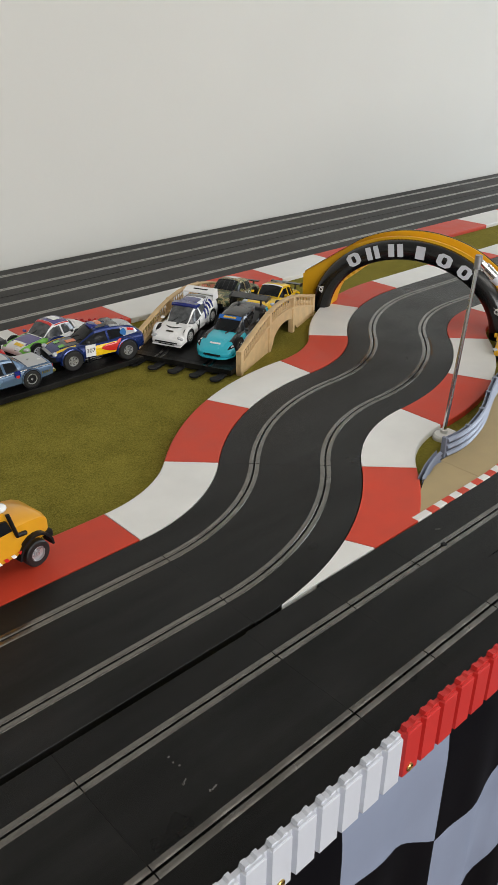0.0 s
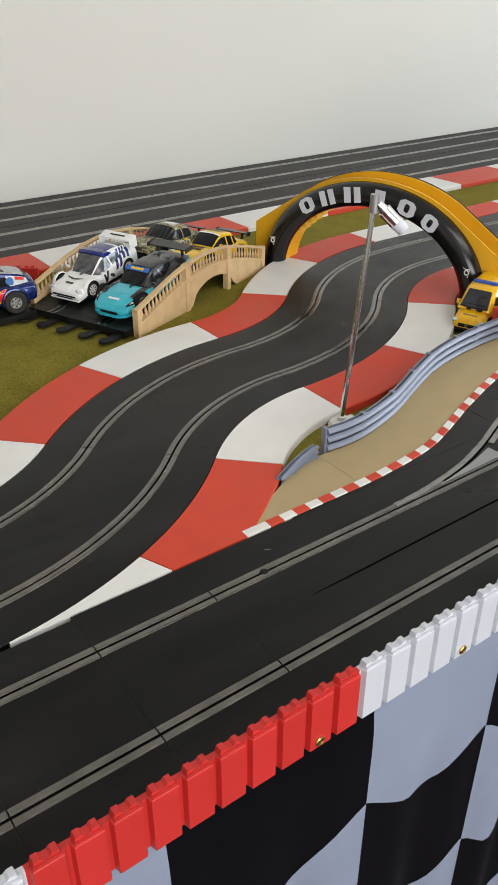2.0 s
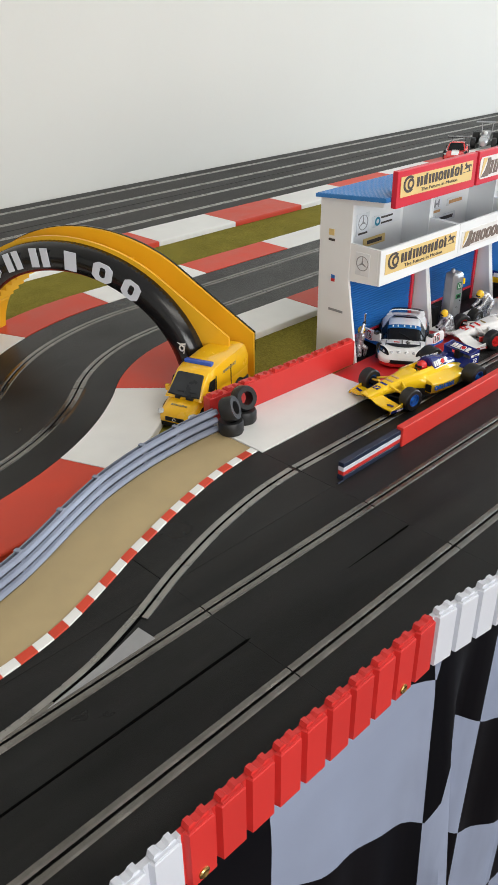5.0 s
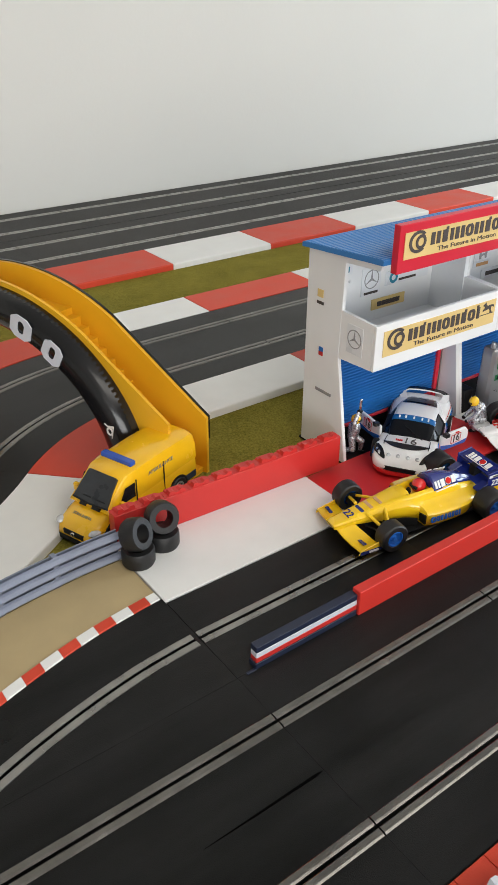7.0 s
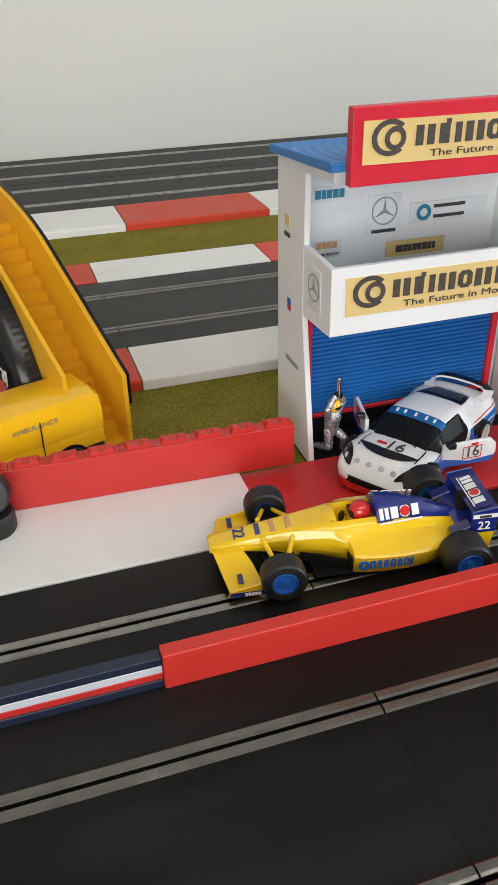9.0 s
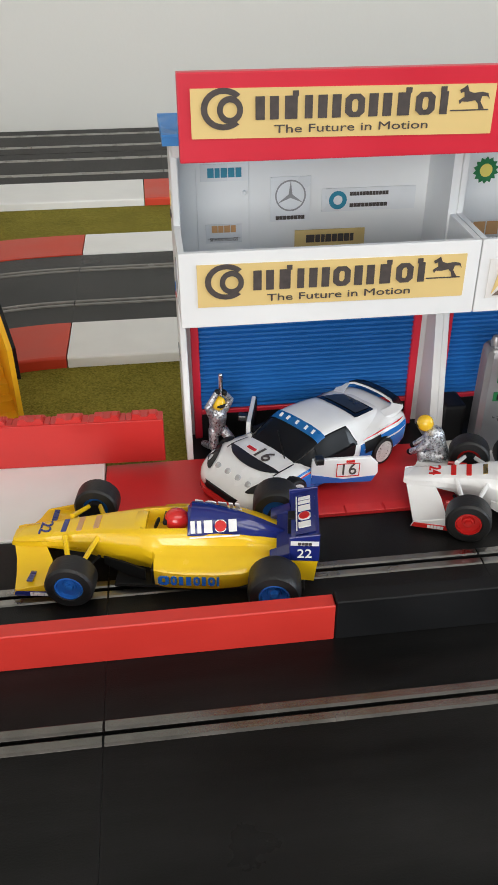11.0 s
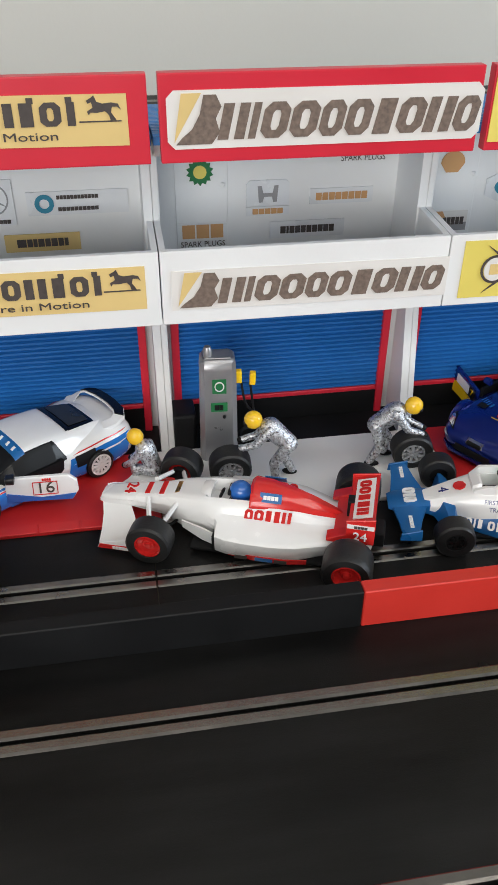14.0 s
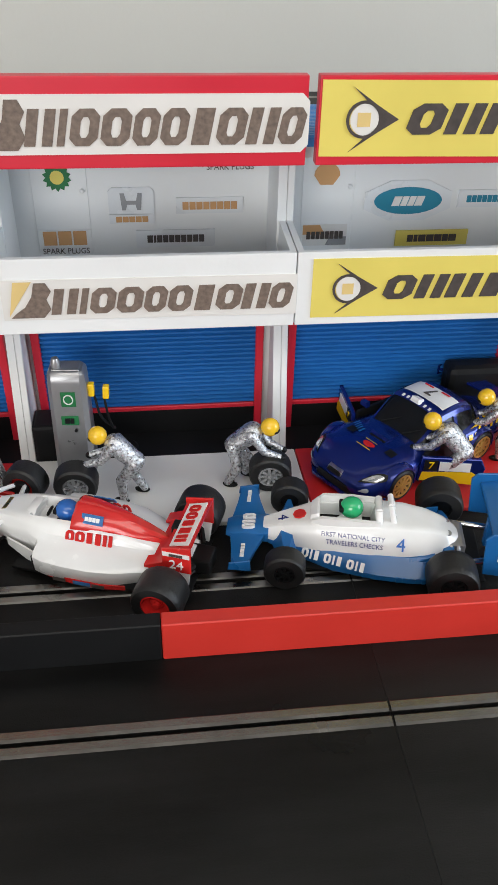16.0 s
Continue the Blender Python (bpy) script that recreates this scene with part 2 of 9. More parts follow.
    bmesh.ops.recalc_face_normals(bm, faces=fs)
    if m is not None:
        bmesh.ops.transform(bm, matrix=m, verts=[v for r in rings for v in r])
    return bm


def sweep(path, profile, bm=None, closed=True):
    """path: (x, y, z, nx, ny) with the normal to the left; profile: (offset to the left, height)."""
    bm = bm or bmesh.new()
    rings = [[bm.verts.new((x + nx * o, y + ny * o, z + h)) for o, h in profile] for x, y, z, nx, ny in path]
    n = len(profile)
    fs = []
    for a, b in zip(rings, rings[1:]):
        fs += [bm.faces.new((a[k], a[(k + 1) % n], b[(k + 1) % n], b[k])) for k in range(n if closed else n - 1)]
    if closed:
        fs += [bm.faces.new(rings[0][::-1]), bm.faces.new(rings[-1])]
    bmesh.ops.recalc_face_normals(bm, faces=fs)
    return bm


def line(x0, y0, x1, y1, n=1, z=0.0):
    d = math.hypot(x1 - x0, y1 - y0)
    nx, ny = -(y1 - y0) / d, (x1 - x0) / d
    return [(x0 + (x1 - x0) * i / n, y0 + (y1 - y0) * i / n, z, nx, ny) for i in range(n + 1)]


def arc(x, y, heading, radius, turn, n=16, z=0.0):
    """A bend from (x, y); turn in degrees, to the left if positive."""
    s = 1 if turn > 0 else -1
    h0 = radians(heading)
    cx, cy = x - s * radius * math.sin(h0), y + s * radius * math.cos(h0)
    out = []
    for i in range(n + 1):
        h = h0 + radians(turn) * i / n
        out.append((cx + s * radius * math.sin(h), cy - s * radius * math.cos(h), z, -math.sin(h), math.cos(h)))
    return out


def curve_path(pts, n=40, z=0.0):
    """A smooth way through points, with its left normals."""
    pts = [Vector((*p, 0)) for p in pts]
    ext = [2 * pts[0] - pts[1]] + pts + [2 * pts[-1] - pts[-2]]
    out = []
    for i in range(n + 1):
        f = i / n * (len(pts) - 1)
        k = min(int(f), len(pts) - 2)
        u = f - k
        p0, p1, p2, p3 = ext[k:k + 4]
        p = 0.5 * (2 * p1 + (p2 - p0) * u + (2 * p0 - 5 * p1 + 4 * p2 - p3) * u * u + (3 * p1 - p0 - 3 * p2 + p3) * u ** 3)
        d = 0.5 * ((p2 - p0) + 2 * (2 * p0 - 5 * p1 + 4 * p2 - p3) * u + 3 * (3 * p1 - p0 - 3 * p2 + p3) * u * u)
        d.normalize()
        out.append((p.x, p.y, z, -d.y, d.x))
    return out


def lettering(text, size, material, parent, m, name="lettering", thick=0.0003, shear=0.0, xs=1.0):
    """Words in the built-in font, centred, lying in the plane of m."""
    cu = bpy.data.curves.new(name, "FONT")
    cu.body, cu.size, cu.align_x, cu.align_y, cu.extrude, cu.shear = text, size, "CENTER", "CENTER", thick, shear
    cu.resolution_u = 3
    tmp = bpy.data.objects.new(name, cu)
    scene.collection.objects.link(tmp)
    me = bpy.data.meshes.new_from_object(tmp.evaluated_get(bpy.context.evaluated_depsgraph_get()))
    bpy.data.objects.remove(tmp)
    me.materials.clear()
    me.materials.append(material)
    me.transform(Matrix.Diagonal((xs, 1, 1, 1)))
    ob = new(name, me)
    ob.parent = parent
    ob.matrix_local = m
    return ob


def frame_bar(w, h, thick, hx=0.16, hy=0.28):
    """A plain bar with cut corners and a narrow upright window."""
    bm = bmesh.new()
    eight = ((-0.5, -1), (0.5, -1), (1, -0.6), (1, 0.6), (0.5, 1), (-0.5, 1), (-1, 0.6), (-1, -0.6))
    rings = [[bm.verts.new((px * a * w, py * b * h, z)) for px, py in eight] for a, b, z in ((0.5, 0.5, -thick), (0.5, 0.5, thick), (hx, hy, thick), (hx, hy, -thick))]
    for a, b in zip(rings, rings[1:] + rings[:1]):
        for k in range(8):
            bm.faces.new((a[k], a[(k + 1) % 8], b[(k + 1) % 8], b[k]))
    bmesh.ops.recalc_face_normals(bm, faces=bm.faces[:])
    return bm


def blocks(widths, height, material, parent, m, name="printed_bar", gap=0.12, slant=0.0, thick=0.0003, open_=False, kinds=""):
    """A row of plain printed bars, centred in the plane of m; open_ leaves a small window in each."""
    total = sum(widths) + gap * height * (len(widths) - 1)
    x, ob = -total / 2, None
    for i, w in enumerate(widths):
        if open_ and kinds and kinds[i] != "o":
            cuts = ((0.0, 0.40), (0.62, 1.0)) if kinds[i] == "n" else ((0.12, 0.88),)
            s = slant * height / 2
            for c0, c1 in cuts:
                a, b = x + w * c0, x + w * c1
                bm = prism([(a - s, -height / 2), (b - s, -height / 2), (b + s, height / 2), (a + s, height / 2)], -thick, thick)
                ob = part(name, bm, material, parent)
                ob.matrix_local = m
            x += w + gap * height
            continue
        if open_:
            bm = frame_bar(w, height, thick)
            bmesh.ops.transform(bm, matrix=Matrix(((1, slant, 0, x + w / 2), (0, 1, 0, 0), (0, 0, 1, 0), (0, 0, 0, 1))), verts=bm.verts[:])
        else:
            s = slant * height / 2
            bm = prism([(x - s, -height / 2), (x + w - s, -height / 2), (x + w + s, height / 2), (x + s, height / 2)], -thick, thick)
        x += w + gap * height
        ob = part(name, bm, material, parent)
        ob.matrix_local = m
    return ob


# upright plane facing the front of the table: x stays, y becomes up
FRONT = Euler((math.pi / 2, 0, 0)).to_matrix().to_4x4()


def at(x, y, z):
    return Matrix.Translation((x, y, z))


# ---- room ----
def slab(name, x0, x1, y0, y1, z0, z1, material, label, category):
    return tagged(part(name, box(x0, x1, y0, y1, z0, z1), material), label, category, kind="structure")


WALL_Y = 1.452
slab("wall_north", -2.3, 4.62, WALL_Y, WALL_Y + 0.12, ROOM_FLOOR, ROOM_TOP, M_WALL, "plain off-white painted wall behind the layout", "wall")
slab("wall_west", -2.42, -2.3, -2.8, WALL_Y + 0.12, ROOM_FLOOR, ROOM_TOP, M_WALL, "plain off-white painted side wall", "wall")
slab("floor", -2.42, 4.74, -2.92, WALL_Y + 0.12, ROOM_FLOOR - 0.1, ROOM_FLOOR, M_WOOD, "dark brown wooden floor under the table", "floor")
slab("ceiling", -2.42, 4.74, -2.92, WALL_Y + 0.12, ROOM_TOP, ROOM_TOP + 0.1, M_CEIL, "plain white painted ceiling", "ceiling")


def wall_with_opening(name, m, width, a0, a1, z0, z1, label):
    bm = bmesh.new()
    for x0, x1, h0, h1 in ((0, a0, ROOM_FLOOR, ROOM_TOP), (a1, width, ROOM_FLOOR, ROOM_TOP), (a0, a1, ROOM_FLOOR, z0), (a0, a1, z1, ROOM_TOP)):
        box(x0, x1, 0, 0.12, h0, h1, bm=bm)
    ob = part(name, bm, M_WALL)
    ob.matrix_world = m
    return tagged(ob, label, "wall", kind="structure")


wall_with_opening("wall_east", pose(4.74, -2.8, 0, 0, 0, 90), 4.25, 1.4, 3.0, 0.0, 1.5, "off-white wall with a wide window opening")
wall_with_opening("wall_south", pose(-2.42, -2.92, 0), 7.16, 1.05, 3.65, 0.02, 1.45, "off-white wall with a wide window opening")

# ---- table ----
TX0, TX1, GZ = -1.25, 4.55, -0.008
table = thing("display_table", "long wooden table carrying the whole model layout", "table")
part("board", box(TX0, TX1, 0.2082, WALL_Y - 0.002, -0.034, GZ - 0.004), M_BOARD, table, "brown wooden board")
for lx in (TX0 + 0.1, 0.6, 2.5, TX1 - 0.1):
    for ly in (0.30, WALL_Y - 0.12):
        part("leg", box(lx - 0.03, lx + 0.03, ly - 0.03, ly + 0.03, ROOM_FLOOR, -0.034, 0.004), M_BOARD, table)
tagged(part("grass_mat", box(TX0, TX1, 0.209, WALL_Y - 0.003, GZ - 0.004, GZ), M_GRASS), "olive green flocked grass mat on the table", "grass mat", kind="structure")


def lerp(table_, x):
    """Piecewise straight line through (x, y) pairs."""
    for (x0, y0), (x1, y1) in zip(table_, table_[1:]):
        if x <= x1:
            return y0 + (y1 - y0) * (x - x0) / (x1 - x0)
    return table_[-1][1]


# seams of the chequers along the cloth, and the sag of its first row
COLS = [(-1.14, -12), (0.27, -1), (0.390, 0), (0.543, 1), (0.671, 2), (0.788, 3), (0.947, 4), (1.035, 5), (1.14, 6), (1.26, 7)]
SAG = [(-1.2, -0.12), (0.26, -0.10), (0.34, -0.118), (0.39, -0.156), (0.46, -0.165), (0.543, -0.124), (0.586, -0.154), (0.628, -0.160), (0.671, -0.134), (0.70, -0.158), (0.74, -0.150), (0.79, -0.108),
       (0.83, -0.135), (0.87, -0.155), (0.915, -0.178), (0.950, -0.195), (0.975, -0.110), (1.01, -0.140), (1.05, -0.175), (1.10, -0.20), (1.25, -0.24)]


def skirt():
    bm = bmesh.new()
    uvl = bm.loops.layers.uv.new("UVMap")
    nx, nz = 260, 48
    x0, x1 = -1.1, 1.235
    grid = []
    for j in range(nz + 1):
        row = []
        v = j / nz
        for i in range(nx + 1):
            x = x0 + (x1 - x0) * i / nx
            grow = min(1, v * 2.2)
            y = 0.2082 - 0.0040 * min(1, v * 14) - 0.0045 * grow * math.sin(x * 46 + 0.9 + 0.6 * v) - 0.0025 * grow * math.sin(x * 97 + 2.2)
            y -= 0.022 * grow * math.exp(-((x - 0.962) / 0.016) ** 2) - 0.020 * grow * math.exp(-((x - 1.000) / 0.016) ** 2)
            hem = -0.640 - 0.012 * math.sin(x * 17)
            z = -0.0120 + (hem + 0.0120) * v
            row.append((bm.verts.new((x, y, z)), x, z))
        grid.append(row)
    for j in range(nz):
        for i in range(nx):
            q = (grid[j][i], grid[j][i + 1], grid[j + 1][i + 1], grid[j + 1][i])
            f = bm.faces.new([c[0] for c in q])
            for lp, c in zip(f.loops, q):
                lp[uvl].uv = (lerp(COLS, c[1]) + 41.001, (lerp(SAG, c[1]) - c[2]) / 0.145 + 41.001)
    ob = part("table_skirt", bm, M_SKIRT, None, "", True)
    tagged(ob, "black and white chequered cloth hanging round the table", "table skirt")
    for x in (1.205, 0.86, 0.50, 0.10):
        g = part("eyelet", lathe([(0.0065, 0), (0.0065, 0.0012), (0.0036, 0.0016), (0.0036, 0)], 18), M_BRASS, ob, "metal eyelet in the hem")
        g.matrix_local = at(x, 0.1925, -0.615) @ FRONT


skirt()

# ---- tracks ----
LANE, HALF = 0.039, 0.078
R2 = 0.292
TRACK_PROFILE = [(-HALF, -0.0075), (-HALF, -0.0006), (-HALF + 0.0006, 0), (-LANE - 0.0008, 0), (-LANE - 0.0008, -0.005), (-LANE + 0.0008, -0.005), (-LANE + 0.0008, 0),
                 (LANE - 0.0008, 0), (LANE - 0.0008, -0.005), (LANE + 0.0008, -0.005), (LANE + 0.0008, 0), (HALF - 0.0006, 0), (HALF, -0.0006), (HALF, -0.0075)]


def shorten(path, gap=0.00006):
    """The same way with a hair's breadth left open at both ends."""
    out = list(path)
    for i, s in ((0, 1), (-1, -1)):
        x, y, z, nx, ny = out[i]
        out[i] = (x + s * gap * ny, y - s * gap * nx, z, nx, ny)
    return out


def rails(path, ob, lanes=(-LANE, LANE), material=None):
    path = shorten(path, 0.0004)
    for lane in lanes:
        for s in (-1, 1):
            o = lane + s * 0.0034
            part("rail", sweep(path, [(o - 0.0025, -0.001), (o - 0.0025, -0.0001), (o - 0.0023, 0.0001), (o - 0.0012, 0.0006), (o + 0.0019, 0.0006), (o + 0.0024, 0.0003), (o + 0.0025, -0.001)]), material or M_RAIL, ob)


def track(path, label, group, trim=(0.0, 0.0), material=None):
    """trim takes a little off the right and the left edge."""
    p = shorten(path)
    prof = [(o + (trim[0] if o < -LANE - 0.01 else -trim[1] if o > LANE + 0.01 else 0), h) for o, h in TRACK_PROFILE]
    ob = tagged(part("track_section", sweep(p, prof), material or M_TRACK), label, "track section", group)
    rails(p, ob, material=M_RAILLIT if material else None)
    return ob


def straights(xs, y, label, group, trim=(0.0, 0.0), material=None):
    for a, b in zip(xs, xs[1:]):
        track(line(a, y, b, y), label, group, trim, material)


J = [0.324 + 0.0875 * i for i in range(16)]
straights([-0.9, -0.551, -0.201, 0.149, J[0]], 0.284, "dark grey slot track with two metal-railed lanes along the table edge", "front straight sections", (0.0, 0.0046))
straights([J[0], J[1]], 0.284, "dark grey slot track with two metal-railed lanes along the table edge", "front straight sections", (0.0, 0.0032))
straights([J[1], J[2], J[6], J[8], J[10], J[14], J[14] + 0.35, J[14] + 0.7], 0.284, "dark grey slot track with two metal-railed lanes along the table edge", "front straight sections")
straights([-0.9, -0.712, -0.362, -0.012, 0.338], 0.440, "dark grey slot track leading into the chicane", "chicane approach sections", (0.0008, 0.0))

# the chicane: two S-bends of 45 degrees
BENDS, px, py, ph = [], 0.338, 0.440, 0
for turn in (45, -45, 45, -45):
    p = arc(px, py, ph, R2, turn)
    BENDS.append((px, py, ph, turn))
    track(p, "curved dark grey slot track of the chicane", "chicane curves")
    px, py, ph = p[-1][0], p[-1][1], ph + turn
MID_X, MID_Y = px, py
straights([MID_X, MID_X + 0.175] + [MID_X + 0.175 + 0.35 * i for i in range(1, 9)], MID_Y, "dark grey slot track running behind the pit building", "middle straight sections")
straights([-1.2 + 0.35 * i for i in range(17)], 1.204, "dark grey slot track with dull worn rails", "rear straight sections", material=M_GREYTRACK)
straights([-1.03 + 0.35 * i for i in range(16)], 1.3625, "dark grey slot track with bright rails beside the wall", "wall straight sections", material=M_GREYTRACK)


# ---- red and white borders ----
def border(path, side, colour, group="red and white borders", inner=HALF + 0.0006, width=0.060, clip=None):
    s = side
    prof = [(s * inner, -0.0075), (s * inner, 0.0006), (s * (inner + width - 0.0018), 0.0006), (s * (inner + width - 0.0005), 0.0001), (s * (inner + width), -0.0010), (s * (inner + width), -0.0078)]
    bm = sweep(shorten(path, 0.0005), prof)
    if clip is not None:
        res = bmesh.ops.bisect_plane(bm, geom=bm.verts[:] + bm.edges[:] + bm.faces[:], plane_co=(0, clip, 0), plane_no=(0, -1, 0), clear_outer=True)
        es = [g for g in res["geom_cut"] if isinstance(g, bmesh.types.BMEdge)]
        bmesh.ops.holes_fill(bm, edges=es)
    red = colour == "red"
    return tagged(part("border_piece", bm, M_RED if red else M_WHITE), ("glossy red" if red else "off-white") + " plastic border piece beside the track", "track border", group)


def bend(i, a, b):
    x, y, h, turn = BENDS[i]
    full = arc(x, y, h, R2, turn, 32)
    return full[int(32 * a):int(32 * b) + 1]


for i, side, a, b, col in ((0, 1, 0, 1, "white"), (1, 1, 0, 0.5, "red"), (1, 1, 0.5, 1, "white"), (2, 1, 0, 1, "red"), (3, 1, 0, 0.5, "white"), (3, 1, 0.5, 1, "red"),
                           (1, -1, 0, 1, "white"), (2, -1, 0, 0.5, "red"), (2, -1, 0.5, 1, "white"), (3, -1, 0, 1, "red")):
    border(bend(i, a, b), side, col)
border(bend(0, 0, 0.5), -1, "white", clip=0.3628)
border(bend(0, 0.5, 1), -1, "red", clip=0.3628)
for k in range(5):
    border(line(0.338 - 0.175 * (k + 1), 0.44, 0.338 - 0.175 * k, 0.44), 1, ("red", "white")[k % 2])
for k in range(14):
    a = MID_X + 0.175 * k
    border(line(a, MID_Y, a + 0.175, MID_Y), 1, ("white", "red")[k % 2])
    border(line(a, MID_Y, a + 0.175, MID_Y), -1, ("white", "red")[k % 2])
for k in range(-12, 16):
    a = 1.574 + 0.175 * k
    border(line(a, 1.204, a + 0.175, 1.204), -1, ("red", "white")[k % 2], "rear red and white borders", width=0.084)


# ---- pit lane entry ----
PIT_SLOT = curve_path([(0.62, 0.3230), (0.66, 0.3231), (0.70, 0.3242), (0.735, 0.3280), (0.77, 0.3345), (0.811, 0.3475), (0.861, 0.3675), (0.916, 0.3850), (0.974, 0.3968), (1.024, 0.4010), (1.05, 0.4010)], 120)
PIT_EDGE = curve_path([(0.540, 0.3620), (0.58, 0.3621), (0.62, 0.3622), (0.655, 0.3622), (0.691, 0.3628), (0.723, 0.3652), (0.748, 0.3680), (0.773, 0.3730), (0.798, 0.3815), (0.826, 0.3925), (0.85, 0.4022), (0.875, 0.4110), (0.901, 0.4200), (0.929, 0.4285), (0.956, 0.4355), (0.982, 0.4405), (1.0225, 0.4450), (1.06, 0.4465)], 160)


def stretch(path, x0, x1):
    return [q for q in path if x0 <= q[0] <= x1]


def edge_y(x):
    return lerp([(q[0], q[1]) for q in PIT_EDGE], x)


def edge_line(x0, x1, off, n=24):
    """Points beside the pit entry's outer edge."""
    return [(x, edge_y(x) + off) for x in [x0 + (x1 - x0) * i / n for i in range(n + 1)]]


def pit_entry(x0, x1, label):
    """The road that fans out of the front straight, between the straight's far edge and the lane's own edge."""
    outline = [(x0 + 0.0003, 0.3606)] + edge_line(x0 + 0.0003, x1 - 0.0003, 0.0002) + [(x1 - 0.0003, 0.3606)]
    return tagged(part("pit_entry_road", prism(outline, -0.0040, 0.0002), M_TRACK), label, "track section", "pit lane sections")


pit_entry(0.60, J[6], "dark grey road where the pit lane leaves the straight")
pit_entry(J[6], J[8], "dark grey road of the pit lane bend")
lane = thing("pit_lane_rails", "metal rails and slot curving off into the pit lane", "track rails", group="pit lane sections")
for s, x0 in ((-1, 0.812), (1, 0.675)):
    o = s * 0.0034
    part("rail", sweep(stretch(PIT_SLOT, x0, J[8]), [(o - 0.0024, -0.001), (o - 0.0024, 0.0007), (o - 0.0019, 0.0009), (o + 0.0019, 0.0009), (o + 0.0024, 0.0007), (o + 0.0024, -0.001)]), M_RAILLIT, lane)
part("slot", sweep(stretch(PIT_SLOT, 0.735, J[8]), [(-0.0009, -0.001), (-0.0009, 0.0006), (0.0009, 0.0006), (0.0009, -0.001)]), M_SLOT, lane)
part("metal_wedge", prism([(0.730, 0.3256), (0.809, 0.3262), (0.8075, 0.3415), (0.775, 0.3330)], -0.001, 0.0010), M_SILVER, lane, "grey metal wedge where the lanes part")
for a, b in ((J[8], J[10]), (J[10], J[12]), (J[12], J[14]), (J[14], J[14] + 0.35)):
    y0, y1 = 0.3606, 0.4402
    prof = [(y - 0.401, z) for y, z in ((y0, -0.0040), (y0, 0.0002), (0.4002, 0.0002), (0.4002, -0.005), (0.4018, -0.005), (0.4018, 0.0002), (y1, 0.0002), (y1, -0.0075))]
    pp = shorten(line(a, 0.401, b, 0.401))
    ob = tagged(part("pit_lane_section", sweep(pp, prof), M_TRACK), "single-lane dark grey slot track in front of the pits", "track section", "pit lane sections")
    rails(pp, ob, (0.0,), M_RAILLIT)

# seam between the lanes and a few marks on the front straight
for x0, x1, wide in ((0.556, 0.852, 0.0010), (0.950, 1.023, 0.0008)):
    tagged(part("track_seam", prism([(x0, 0.2842), (x0 + 0.03, 0.2840 - wide * 0.6), (x1 - 0.004, 0.2840 - wide), (x1, 0.2840), (x1 - 0.004, 0.2840 + wide), (x0 + 0.03, 0.2840 + wide * 0.6)], -0.0002, 0.0003), M_SLOT), "thin dark seam between the two lanes", "track seam", kind="structure")
M_CHALK = mat("pale_scuff", (0.17, 0.165, 0.155), 0.8, vary=0.3, scale=600)
for k, (mx, my, ml, mw, ma) in enumerate(((0.2050, 0.3030, 0.0016, 0.0012, 20), (0.2045, 0.2975, 0.0012, 0.0010, 70), (0.2062, 0.2930, 0.0014, 0.0012, 10), (0.2005, 0.2810, 0.0050, 0.0009, 25), (0.1990, 0.2800, 0.0018, 0.0016, 0), (0.2120, 0.2650, 0.0050, 0.0011, 12), (0.2085, 0.2650, 0.0018, 0.0014, 50),
                                          (0.560, 0.3420, 0.0050, 0.0008, -35))):
    tagged(part("scuff_mark", box(-ml / 2, ml / 2, -mw / 2, mw / 2, 0, 0.0003, m=at(mx, my, 0.0001) @ Matrix.Rotation(radians(ma), 4, "Z")), M_CHALK), "small pale scuff on the track surface", "scuff", "track scuffs", kind="structure")
M_RUST = mat("rust_stain", (0.075, 0.040, 0.013), 0.7, vary=0.5, scale=120)
tagged(part("slot_sensor", lathe([(0.0030, -0.001), (0.0030, 0.0007), (0.0022, 0.001)], 16, m=at(0.543, 0.323, 0)), M_MATTBLK), "small round black sensor set in the slot", "sensor")

# ---- sand run-off, striped kerb and guard rail ----
RAIL_LINE = [(0.624, 0.4060), (0.652, 0.4160), (0.680, 0.4205), (0.708, 0.4190), (0.739, 0.4228), (0.778, 0.4340), (0.805, 0.4450), (0.833, 0.4580), (0.862, 0.4705), (0.890, 0.4805), (0.934, 0.4905), (0.984, 0.4960), (1.022, 0.4970)]
rail_path = curve_path(RAIL_LINE, 60)


def sand(x0, x1, label):
    lo = edge_line(x0, x1, 0.0090)
    hi = [(x, lerp([(q[0], q[1]) for q in rail_path], x)) for x in [x1 + (x0 - x1) * i / 40 for i in range(41)]]
    return tagged(part("sand_area", prism(lo + hi, -0.0075, 0.0002), M_SAND), label, "sand trap")


sand(0.6765, 1.0225, "tan sand-coloured run-off strip inside the guard rail")
tagged(part("sand_area", prism([(0.5570, 0.3714)] + edge_line(0.60, 0.676, 0.0090, 6) + [(0.6762, 0.4200), (0.650, 0.4150), (0.630, 0.4080)], -0.0075, 0.0002), M_SAND),
       "tan sand-coloured corner piece with a joint", "sand trap")

strip = thing("striped_kerb", "red and white striped low kerb along the pit entry", "kerb")
KERB = [0.557] + [0.566 + 0.0132 * k for k in range(1, 35)] + [1.0222]
for k, (a, b) in enumerate(zip(KERB, KERB[1:])):
    p = [(x, y, 0.0, 0.0, 1.0) for x, y in edge_line(a + 0.0001, b - 0.0001, 0.0, 3)]
